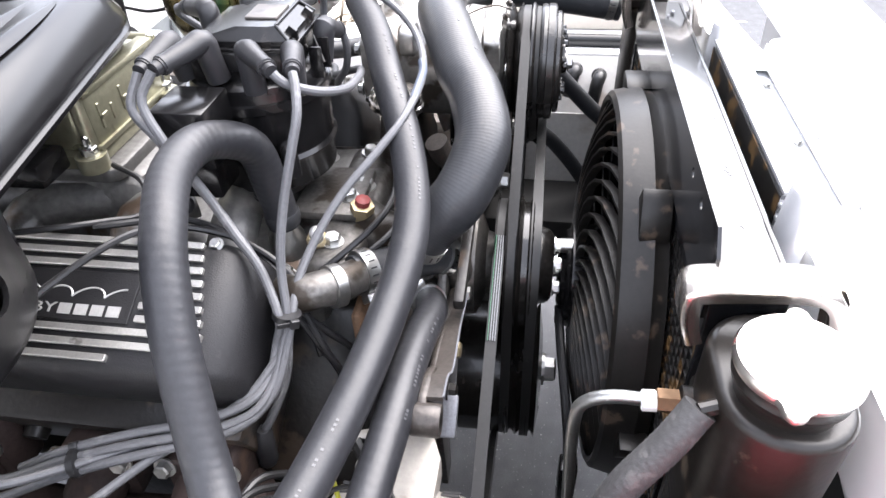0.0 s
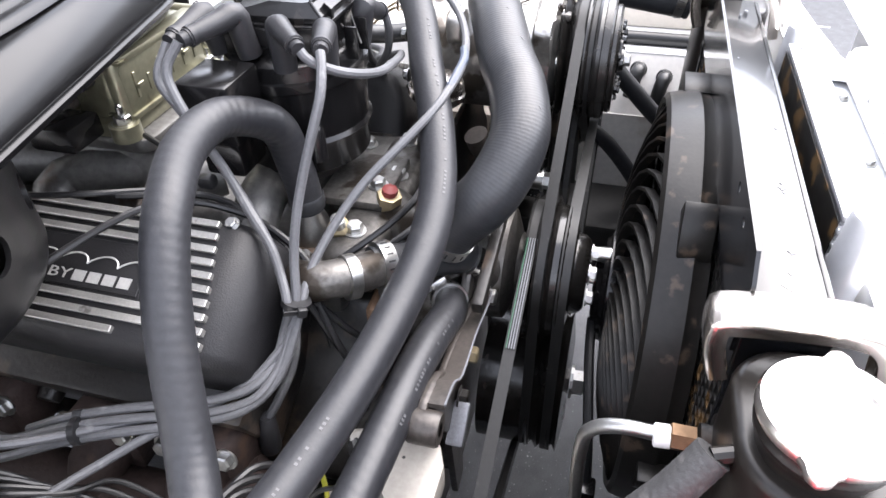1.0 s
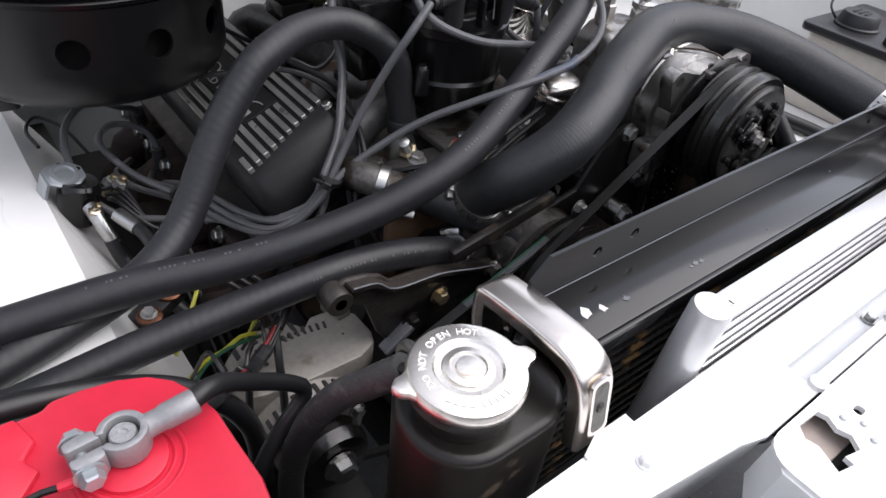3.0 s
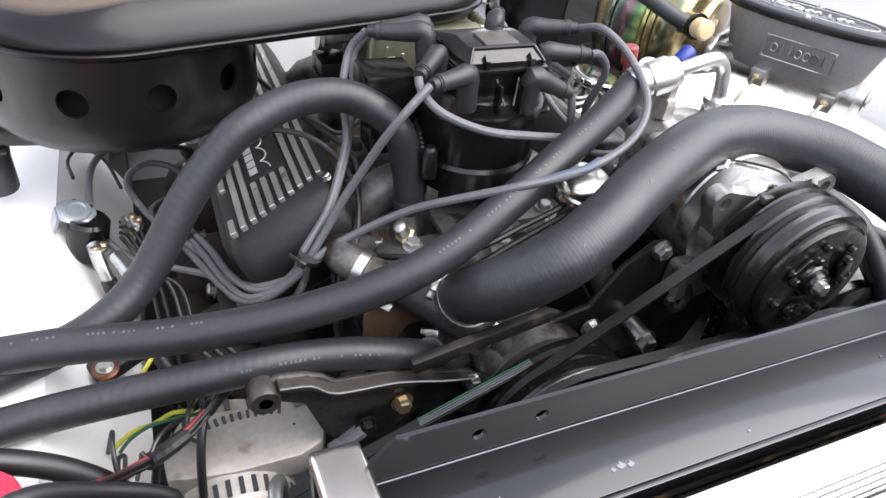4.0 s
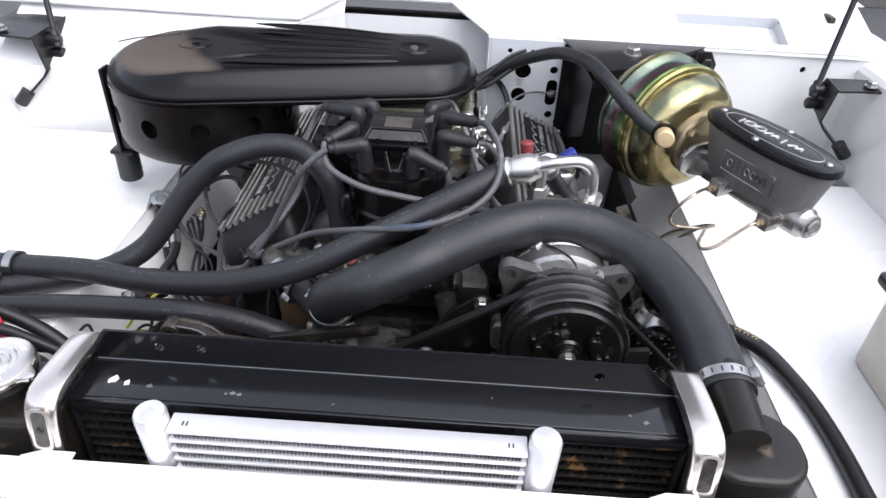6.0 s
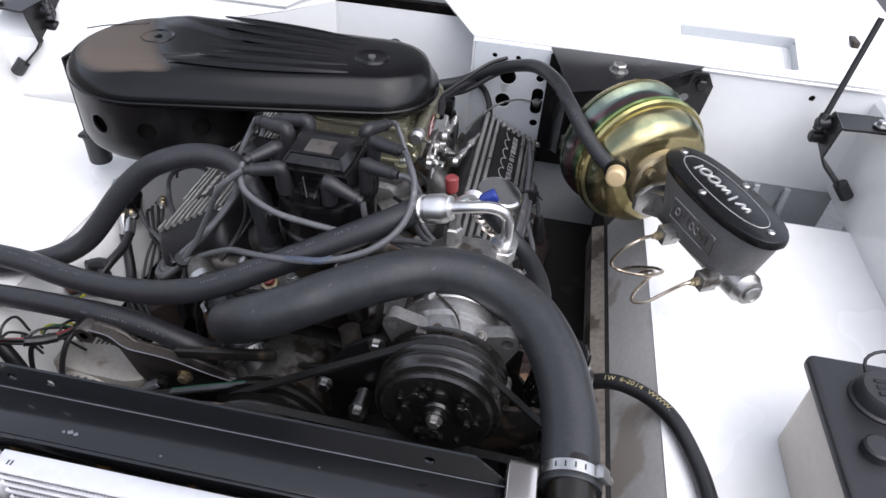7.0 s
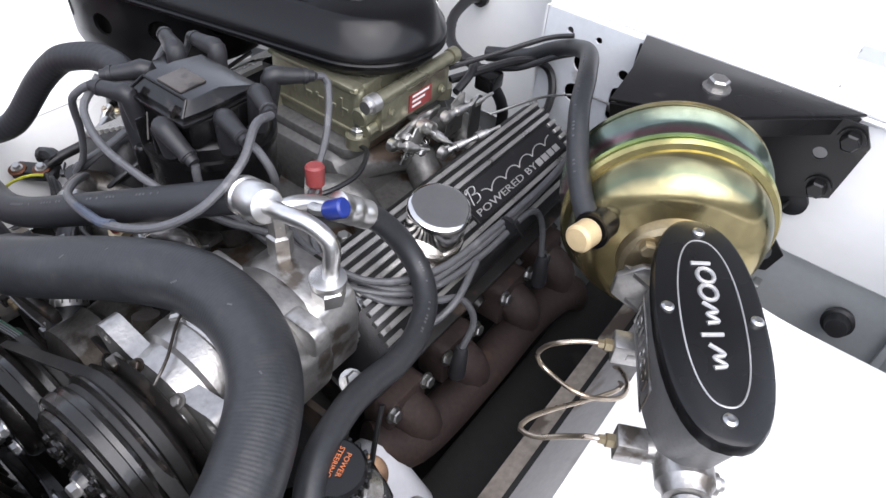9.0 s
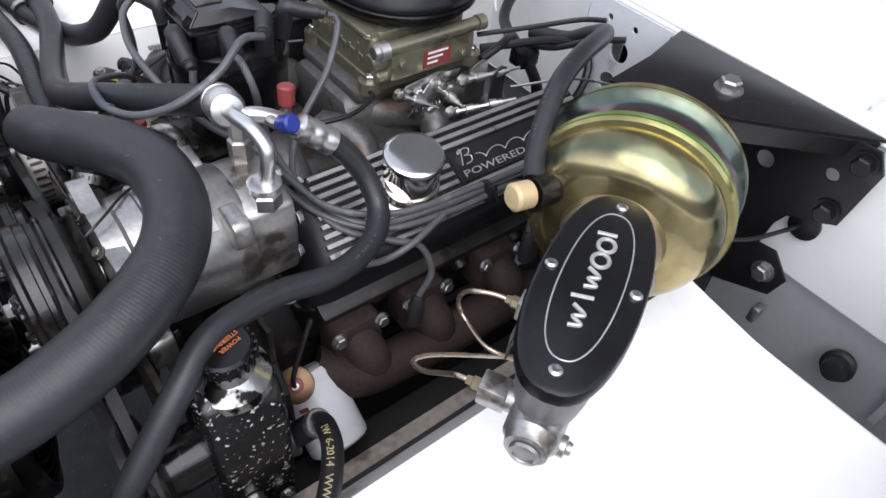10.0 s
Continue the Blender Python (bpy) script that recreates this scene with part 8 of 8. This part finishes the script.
part("barrel", Shape().lathe((-0.489, 0.0735, 0.9705), Vector((0.032, -0.001, 0.005)), [(0, 0.0085), (0.003, 0.0078), (0.010, 0.0076), (0.012, 0.0085), (0.030, 0.0086), (0.032, 0.0078), (0.0325, 0.006)], 22), LEAD, hd)
part("cable", Shape().tube([(-0.462, 0.0725, 0.975), (-0.45, 0.076, 0.977), (-0.435, 0.085, 0.965), (-0.416, 0.092, 0.946), (-0.392, 0.097, 0.925), (-0.377, 0.098, 0.911), (-0.372, 0.097, 0.904), (-0.376, 0.094, 0.895), (-0.397, 0.089, 0.878), (-0.418, 0.083, 0.85), (-0.43, 0.08, 0.80), (-0.43, 0.08, 0.72)], 0.0066, 14), CABLE, hd)
part("small_wire", Shape().tube([(-0.528, 0.062, 0.968), (-0.536, 0.062, 0.966), (-0.548, 0.066, 0.964), (-0.56, 0.066, 0.962), (-0.575, 0.06, 0.963)], 0.0022, 8), CABLE, hd)
part("red_sleeve", Shape().tube([(-0.524, 0.062, 0.97), (-0.531, 0.0615, 0.967), (-0.54, 0.0635, 0.965)], 0.003, 8), RED, hd)
part("lug_sleeve", Shape().box((-0.014, -0.011, 0.0), (0.014, 0.011, 0.019), 0.003, m=Matrix.Translation((-0.556, 0.042, 0.9555)) @ Matrix.Rotation(radians(20), 4, "Z")), CABLE, hd)
hf = thing("hold_down_frame", (-0.6, 0.06, 0.956), "white painted battery hold-down bar with a slot", "hold-down")
ang = math.atan2(-0.125, 0.06)
part("bar", pierced(rounded(-0.115, -0.017, 0.10, 0.017, 0.005, 2), [rounded(-0.062, -0.009, 0.06, 0.009, 0.003, 2)], 0.006, Matrix.Translation((-0.592, 0.05, 0.968)) @ Matrix.Rotation(ang, 4, "Z")), WHITE, hf)
part("cross_bar", Shape().box((-0.70, 0.138, 0.955), (-0.60, 0.165, 0.968), 0.003), WHITE, hf)
bolt(hf, (-0.648, 0.15, 0.969), (0, 0, 1), 0.011)
single("battery_tray", Shape().box((-0.66, -0.135, 0.728), (-0.43, 0.15, 0.744), 0.004), CHASSIS, "black steel battery tray", "battery tray")
single("battery_cable", Shape().tube([(-0.80, 0.17, 0.9), (-0.66, 0.165, 0.94), (-0.58, 0.168, 0.935), (-0.5, 0.166, 0.915), (-0.44, 0.16, 0.88), (-0.40, 0.15, 0.82), (-0.39, 0.15, 0.72)], 0.0095, 14), CABLE, "thick black battery cable behind the battery", "cable")

# ---- starter relay on the left apron ----
sr = thing("starter_relay", (-0.45, 0.505, 0.85), "black starter relay on a bright steel bracket", "relay")
part("body", Shape().lathe((-0.443, 0.50, 0.83), (0.25, 0, 1), [(0, 0.020), (0.004, 0.022), (0.046, 0.022), (0.05, 0.019)], 28), PLASTIC, sr)
tab = Matrix.Translation((-0.441, 0.507, 0.884)) @ Matrix.Rotation(radians(6), 4, "Y") @ Matrix.Rotation(radians(20), 4, "X") @ Matrix.Scale(0.84, 4)
part("mount", Shape().prism([(-0.026, 0.010), (-0.022, -0.012), (-0.008, -0.020), (0.012, -0.018), (0.022, -0.006), (0.020, 0.011), (0.008, 0.020), (-0.012, 0.021), (-0.021, 0.019)], -0.002, 0.002, bevel=0.0012, m=tab), PALEZINC, sr, "pale zinc plated bracket tab")
part("mount_eye", Shape().lathe(tab @ Vector((-0.002, 0.0, 0.002)), tab.to_3x3() @ Vector((0, 0, 1)), [(0, 0.0155), (0.003, 0.014), (0.0035, 0.0105), (0.001, 0.009), (0.001, 0)], 24), PALEZINC, sr)
part("rivet", Shape().lathe(tab @ Vector((0.015, 0.006, 0.002)), tab.to_3x3() @ Vector((0, 0, 1)), [(0, 0.003), (0.001, 0.0028), (0.0018, 0)], 10), CHROME, sr)
part("rivet", Shape().lathe(tab @ Vector((-0.004, 0.0165, 0.002)), tab.to_3x3() @ Vector((0, 0, 1)), [(0, 0.003), (0.001, 0.0028), (0.0018, 0)], 10), CHROME, sr)
part("mount_leg", Shape().sheet([[tab @ Vector((-0.025, 0.010, 0)), tab @ Vector((-0.022, -0.012, 0))], [(-0.472, 0.518, 0.862), (-0.469, 0.495, 0.862)]], 0.003), PALEZINC, sr)
for q in ((-0.427, 0.485, 0.842), (-0.395, 0.535, 0.842), (-0.388, 0.522, 0.845)):
    part("stud", Shape().lathe(q, (0.4, -0.3, 0.85), [(-0.02, 0.004), (0.014, 0.004), (0.015, 0.002)], 10), BRASS, sr)
    bolt(sr, q, (0.4, -0.3, 0.85), 0.0065)
part("cable_lug", Shape().tube([(-0.432, 0.478, 0.857), (-0.4295, 0.466, 0.851), (-0.426, 0.456, 0.838), (-0.421, 0.447, 0.822)], 0.0082, 14, 0.003, flat=0.75), STEEL, sr)
part("lug_nut", Shape().lathe((-0.4295, 0.468, 0.854), (0.15, -0.3, 0.9), [(0, 0.0068), (0.005, 0.0068), (0.006, 0.004), (0.009, 0.0035), (0.0095, 0)], 6), COPPER, sr)
part("cable", Shape().tube([(-0.4225, 0.45, 0.827), (-0.416, 0.437, 0.80), (-0.40, 0.41, 0.775), (-0.375, 0.36, 0.75), (-0.37, 0.34, 0.68)], 0.0085, 14), CABLE, sr)
for k, (m, o) in enumerate(((CABLE, 0.0), (CABLE, 0.012), (CABLE, 0.022), (CABLE, -0.01))):
    single("relay_wire", Shape().tube([(-0.405, 0.53 - o, 0.84), (-0.392 - o * 0.4, 0.515 - o, 0.845), (-0.378, 0.48 - o, 0.825), (-0.37 + o, 0.44, 0.80), (-0.365 + o, 0.38, 0.75), (-0.36 + o, 0.3, 0.68)], 0.0026, 8), m, "thin wire from the starter relay", "wire", "relay wires")
part("ring_wire", Shape().tube([(-0.40, 0.60, 0.85), (-0.415, 0.64, 0.87), (-0.44, 0.65, 0.885), (-0.455, 0.63, 0.88), (-0.45, 0.6, 0.872)], 0.0022, 8), CABLE, sr)

cj = thing("cable_junction", (-0.41, 0.335, 0.82), "black cable junction with copper studs beside the engine", "cable junction")
part("body", Shape().box((-0.034, -0.014, -0.012), (0.030, 0.014, 0.004), 0.004, m=Matrix.Translation((-0.412, 0.334, 0.822)) @ Matrix.Rotation(radians(35), 4, "Z")), CABLE, cj)
part("cover", Shape().tube([(-0.425, 0.352, 0.832), (-0.41, 0.358, 0.836), (-0.395, 0.358, 0.834)], 0.011, 10, 0.003, ribs=0.002, pitch=0.006), CABLE, cj)
for q in ((-0.401, 0.336, 0.826), (-0.428, 0.314, 0.824)):
    part("copper_lug", Shape().lathe(q, (0.1, -0.1, 1), [(0, 0.0125), (0.003, 0.0125), (0.004, 0.011)], 18), COPPERLUG, cj, "browned copper lug")
    bolt(cj, (q[0], q[1], q[2] + 0.004), (0.1, -0.1, 1), 0.0055)
part("cable", Shape().tube([(-0.4, 0.345, 0.83), (-0.395, 0.365, 0.838), (-0.392, 0.40, 0.842), (-0.397, 0.43, 0.846), (-0.408, 0.455, 0.85)], 0.0075, 12), CABLE, cj)
part("ferrule", Shape().tube([(-0.397, 0.43, 0.846), (-0.402, 0.442, 0.848), (-0.409, 0.458, 0.851)], 0.0086, 14, 0.003), STEEL, cj, "bright crimped ferrule")
part("yellow_wire", Shape().tube([(-0.372, 0.325, 0.838), (-0.378, 0.312, 0.842), (-0.388, 0.298, 0.838), (-0.402, 0.285, 0.826), (-0.42, 0.275, 0.80)], 0.0022, 8), YGREEN, cj)
for k, q in enumerate(((0.0, 0.0), (0.012, 0.004), (0.024, -0.002))):
    part("wire", Shape().tube([(-0.39 + q[0], 0.335, 0.825), (-0.37 + q[0], 0.33, 0.832 + q[1]), (-0.345 + q[0], 0.32, 0.828), (-0.32 + q[0], 0.30, 0.80)], 0.0035, 8), CABLE, cj)

# alternator harness: taped trunk with bare coloured stretches
ht = thing("alternator_harness", (-0.39, 0.17, 0.86), "black taped alternator harness with red and yellow wires", "wiring harness")
trunk = [(-0.47, 0.09, 0.925), (-0.438, 0.12, 0.905), (-0.426, 0.135, 0.89), (-0.412, 0.15, 0.875), (-0.392, 0.165, 0.864), (-0.377, 0.178, 0.857), (-0.361, 0.19, 0.855), (-0.343, 0.205, 0.86), (-0.325, 0.22, 0.866), (-0.305, 0.235, 0.868)]
part("tape", Shape().tube(trunk[:3], 0.0062, 10, 0.003), CABLE, ht)
part("tape", Shape().tube(trunk[4:7], 0.0068, 10, 0.003, ribs=0.0006, pitch=0.009), CABLE, ht)
part("tape", Shape().tube(trunk[7:], 0.0066, 10, 0.003), CABLE, ht)
rnd = random.Random(11)
for k, m in enumerate((REDWIRE, CABLE, CABLE, CABLE, CABLE, CABLE, FADED)):
    o = Vector((rnd.uniform(-0.0045, 0.0045), rnd.uniform(-0.003, 0.003), rnd.uniform(-0.004, 0.0045)))
    part("wire", Shape().tube([Vector(q) + o * (0.6 + 0.8 * rnd.random()) for q in trunk], 0.0017 if m is not REDWIRE else 0.0024, 8), m, ht)
for k in range(7):
    q = trunk[3 + k % 5]
    e = Vector(q) + Vector((rnd.uniform(-0.01, 0.03), rnd.uniform(0.01, 0.05), rnd.uniform(-0.05, 0.01)))
    part("wire", Shape().tube([Vector(q), Vector(q).lerp(e, 0.4) + Vector((0, 0, 0.012)), e, e + Vector((rnd.uniform(-0.02, 0.02), 0.02, -0.05))], 0.002, 8), CABLE, ht)
part("yellow_wire", Shape().tube([(-0.426, 0.225, 0.81), (-0.422, 0.225, 0.818), (-0.406, 0.225, 0.832), (-0.388, 0.225, 0.836), (-0.371, 0.225, 0.845), (-0.355, 0.228, 0.838)], 0.0021, 8), YGREEN, ht)
part("green_wire", Shape().tube([(-0.42, 0.222, 0.812), (-0.41, 0.222, 0.826), (-0.392, 0.222, 0.838), (-0.372, 0.224, 0.838), (-0.35, 0.228, 0.832)], 0.0018, 8), GREENWIRE, ht)
part("yellow_wire", Shape().tube([(-0.362, 0.24, 0.815), (-0.358, 0.24, 0.825), (-0.349, 0.242, 0.84), (-0.34, 0.246, 0.855), (-0.335, 0.25, 0.868)], 0.0021, 8), YGREEN, ht)
part("downlead", Shape().tube([(-0.36, 0.16, 0.72), (-0.357, 0.168, 0.80), (-0.352, 0.185, 0.84), (-0.345, 0.205, 0.857)], 0.004, 10), CABLE, ht)
part("downlead", Shape().tube([(-0.40, 0.155, 0.72), (-0.395, 0.16, 0.80), (-0.388, 0.168, 0.848), (-0.377, 0.178, 0.857)], 0.0035, 10), CABLE, ht)

# small black wires over the front of the intake
for k, pts in enumerate(([(-0.30, 0.52, 0.965), (-0.2, 0.45, 0.985), (-0.16, 0.39, 0.96), (-0.17, 0.33, 0.93), (-0.19, 0.31, 0.9), (-0.20, 0.30, 0.85)],
                         [(-0.18, 0.50, 0.975), (-0.15, 0.42, 0.965), (-0.165, 0.35, 0.935), (-0.19, 0.315, 0.905), (-0.205, 0.29, 0.86), (-0.20, 0.27, 0.80)],
                         [(-0.195, 0.312, 0.9), (-0.19, 0.29, 0.87), (-0.18, 0.275, 0.84), (-0.175, 0.265, 0.79)],
                         [(-0.2, 0.315, 0.902), (-0.202, 0.30, 0.87), (-0.2, 0.285, 0.83), (-0.21, 0.27, 0.78)],
                         [(-0.165, 0.31, 0.915), (-0.12, 0.262, 0.942), (-0.08, 0.245, 0.955), (-0.03, 0.25, 0.968), (0.03, 0.26, 0.985), (0.06, 0.3, 0.99)],
                         [(-0.18, 0.312, 0.91), (-0.13, 0.255, 0.93), (-0.09, 0.236, 0.94), (-0.04, 0.24, 0.958), (0.02, 0.25, 0.975)],
                         [(-0.22, 0.60, 0.985), (-0.2, 0.53, 0.985), (-0.17, 0.49, 0.975), (-0.15, 0.47, 0.97), (-0.12, 0.48, 0.985), (-0.1, 0.52, 0.99)],
                         [(0.05, 0.46, 0.985), (0.09, 0.42, 1.0), (0.1, 0.47, 1.0), (0.075, 0.52, 0.995), (0.05, 0.53, 0.99)])):
    single("sensor_wire", Shape().tube(pts, 0.0033 if k < 6 else 0.003, 8), CABLE, "thin black sensor wire over the intake", "wire", "sensor wires")
single("corrugated_sleeve", Shape().tube([(-0.085, 0.40, 0.93), (-0.088, 0.375, 0.965), (-0.09, 0.37, 1.0), (-0.088, 0.39, 1.03)], 0.006, 12, 0.001, ribs=0.001, pitch=0.004), CABLE, "black corrugated wire sleeve", "wire sleeve")
single("sensor_plug", Shape().box((-0.150, 0.42, 0.972), (-0.138, 0.436, 0.984), 0.003), CABLE, "small black sensor plug on the intake", "plug")
sen = thing("temperature_switch", (-0.12, 0.31, 0.925), "brass and steel switch in the manifold", "switch")
part("hex", Shape().lathe((-0.12, 0.315, 0.925), (-0.5, -0.2, 0.85), [(0, 0.011), (0.01, 0.011), (0.012, 0.008)], 6), BRASS, sen)
part("tip", Shape().lathe((-0.126, 0.3126, 0.9352), (-0.5, -0.2, 0.85), [(0, 0.007), (0.014, 0.0065), (0.016, 0.003)], 14), STEEL, sen)
dv = thing("crankcase_vent", (0.041, 0.275, 0.97), "chromed round fuel pressure cap behind the hose", "cap")
part("dome", Shape().lathe((0.046, 0.265, 0.986), (0.05, -0.15, 1), [(0, 0.027), (0.004, 0.0305), (0.010, 0.0305), (0.012, 0.0285), (0.019, 0.0285), (0.023, 0.026), (0.025, 0.022), (0.0255, 0.0)], 36), CHROME, dv)
part("stem", Shape().rod((0.045, 0.275, 0.915), (0.046, 0.266, 0.988), 0.015, 16), DARKCAST, dv)

# cables at the firewall
for pts, r, m in (([(0.12, 0.72, 0.975), (0.16, 0.80, 0.985), (0.2, 0.855, 0.978), (0.234, 0.872, 0.972), (0.26, 0.90, 0.97)], 0.0018, STEEL),
                  ([(0.06, 0.70, 1.03), (0.10, 0.76, 1.045), (0.14, 0.81, 1.062), (0.172, 0.825, 1.072)], 0.0035, CABLE),
                  ([(0.05, 0.72, 1.0), (0.10, 0.82, 1.01), (0.13, 0.86, 0.99), (0.15, 0.84, 0.95), (0.14, 0.8, 0.9)], 0.006, CABLE),
                  ([(0.09, 0.645, 0.955), (0.13, 0.66, 0.95), (0.17, 0.6, 0.955), (0.14, 0.54, 0.96)], 0.0015, CABLE)):
    single("control_cable", Shape().tube(pts, r, 8), m, "thin bright throttle cable" if m is STEEL else "black cable near the firewall", "cable", "control cables")
wl2 = thing("wiring_loom", (0.0, 0.85, 1.0), "black taped wiring loom with plugs behind the throttle body", "wiring loom")
part("trunk", Shape().tube([(-0.075, 0.975, 1.0), (-0.078, 0.945, 1.004), (-0.075, 0.90, 0.99), (-0.05, 0.86, 0.975), (-0.01, 0.83, 0.975), (0.04, 0.80, 0.985), (0.075, 0.80, 0.965), (0.085, 0.82, 0.92), (0.08, 0.83, 0.86)], 0.0085, 12, ribs=0.0006, pitch=0.012), CABLE, wl2)
part("branch", Shape().tube([(-0.078, 0.95, 1.004), (-0.11, 0.90, 1.03), (-0.14, 0.86, 1.045), (-0.16, 0.80, 1.05)], 0.006, 10), CABLE, wl2)
part("branch", Shape().tube([(0.02, 0.81, 0.982), (0.05, 0.775, 1.005), (0.07, 0.74, 1.01), (0.075, 0.70, 1.0)], 0.006, 10), CABLE, wl2)
part("branch", Shape().tube([(0.04, 0.80, 0.985), (0.1, 0.815, 1.0), (0.15, 0.835, 1.03), (0.19, 0.855, 1.045)], 0.0045, 10), CABLE, wl2)
part("plug", Shape().box((-0.135, 0.875, 1.005), (-0.105, 0.90, 1.03), 0.004), PLASTIC, wl2)
part("plug", Shape().box((0.055, 0.775, 0.965), (0.085, 0.81, 0.99), 0.004), PLASTIC, wl2)
part("pale_wire", Shape().tube([(-0.115, 0.89, 1.02), (-0.1, 0.89, 1.0), (-0.095, 0.88, 0.975), (-0.08, 0.87, 0.965)], 0.0018, 8), LABEL, wl2)
part("red_lead", Shape().tube([(-0.112, 0.895, 1.025), (-0.09, 0.92, 1.02), (-0.08, 0.95, 1.008)], 0.0015, 8), REDWIRE, wl2)
part("grommet", Shape().lathe((-0.075, 0.98, 1.0), (0, -1, 0), [(0, 0.016), (0.008, 0.016), (0.014, 0.01)], 18), CABLE, wl2)
single("firewall_rivet", Shape().lathe((0.237, 0.869, 0.972), (0, -1, 0), [(0, 0.008), (0.01, 0.007), (0.011, 0.003)], 14), STEEL, "bright cable end in the plate slot", "cable end")

# ---- washer and coolant bottle ----
wr = thing("washer_bottle", (0.68, 0.16, SHELF), "yellowed plastic bottle with dark grey lid and caps", "washer bottle")
part("bottle", Shape().prism(rounded(0.605, -0.06, 0.80, 0.25, 0.03), SHELF, 0.99, bevel=0.008), RESERVOIR, wr)
part("lid", Shape().prism(rounded(0.595, -0.07, 0.81, 0.257, 0.012), 0.99, 1.003, bevel=0.003), BOOT, wr, "dark grey moulded lid")
wc = part("cap", Shape().lathe((0.662, 0.200, 1.003), (0, 0, 1), [(0, 0.034), (0.003, 0.034), (0.005, 0.031), (0.018, 0.029), (0.022, 0.026), (0.023, 0)], 36), BOOT, wr, "dark grey cap with raised bars")
for k in range(3):
    part("raised_bar", Shape().box((0.648, 0.206 - k * 0.009, 1.026), (0.676 - 0.006 * (k == 2), 0.2105 - k * 0.009, 1.0268), 0.0002, 1), PLASTIC, wc)
part("cap_strap", Shape().tube([(0.655, 0.232, 1.006), (0.652, 0.245, 1.02), (0.668, 0.252, 1.03), (0.70, 0.25, 1.03)], 0.002, 8), CABLE, wr)
part("small_cap", Shape().lathe((0.635, 0.128, 1.003), (0, 0, 1), [(0, 0.016), (0.01, 0.0155), (0.012, 0.013), (0.0125, 0)], 28), BOOT, wr)
part("second_cap", Shape().lathe((0.67, 0.05, 1.003), (0, 0, 1), [(0, 0.034), (0.018, 0.029), (0.022, 0.026), (0.023, 0)], 36), BOOT, wr)

# ---- hood stays ----
for s in (-1, 1):
    st = thing("hood_stay", (s * 0.80, 0.82, 1.0), "black steel hood stay bracket with rod and rubber foot", "hood stay", "hood stays")
    # left face runs further back: its black stands in for the dark recess
    zt, back, f = (1.043, 0.842, 0.0) if s > 0 else (1.058, 0.93, 0.016)
    part("top_plate", Shape().sheet([[(s * 0.765, 0.785 - f, zt), (s * 0.766, back, zt + 0.004)], [(s * 0.80, 0.785 - f, zt + 0.002), (s * 0.80, back, zt + 0.005)],
                                     [(s * 0.875, 0.785 - f, zt + 0.003), (s * 0.875, back, zt + 0.006)]], 0.004), SATIN, st)
    part("face", Shape().sheet([[(s * 0.765, 0.785 - f, zt), (s * 0.766, back, zt + 0.004)], [(s * 0.7625, 0.786 - f, zt - 0.006), (s * 0.7635, back + 0.002, zt - 0.002)],
                                [(s * 0.760, 0.797 - f, zt - 0.068), (s * 0.761, back + 0.012, zt - 0.055)]], 0.004), SATIN, st)
    part("arm", Shape().sheet([[(s * 0.760, 0.797 - f, zt - 0.067), (s * 0.760, 0.822 - f, zt - 0.060)], [(s * 0.768, 0.793 - f, zt - 0.08), (s * 0.768, 0.817 - f, zt - 0.074)],
                               [(s * 0.812, 0.786 - f, zt - 0.122), (s * 0.812, 0.808 - f, zt - 0.115)]], 0.004), SATIN, st)
    part("rubber_foot", Shape().tube([(s * 0.808, 0.797 - f, zt - 0.112), (s * 0.820, 0.795 - f, zt - 0.126), (s * 0.829, 0.794 - f, zt - 0.136)], 0.0125, 14), RUBBER, st)
    bolt(st, (s * 0.828, 0.803 - f, zt + 0.006), (0, 0, 1), 0.008)
    part("pivot", Shape().lathe((s * 0.764, 0.835 - f, zt - 0.018), (-s, 0, 0), [(-0.004, 0.0085), (0.004, 0.0085), (0.006, 0.012), (0.024, 0.012), (0.027, 0.009)], 18), CABLE, st)
    part("stop", Shape().lathe((s * 0.762, 0.838 - f, zt - 0.046), (-s, 0, 0), [(-0.004, 0.009), (0.010, 0.0115), (0.022, 0.0115), (0.025, 0.008)], 16), CABLE, st)
    part("rod", Shape().rod((s * 0.744, 0.832 - f, zt - 0.022), (s * 0.79, 0.90, zt + 0.155), 0.0055, 12), SATIN, st)
    part("rod_end", Shape().rod((s * 0.742, 0.829 - f, zt - 0.030), (s * 0.7495, 0.840 - f, zt - 0.001), 0.0095, 14, 0.002), CABLE, st)
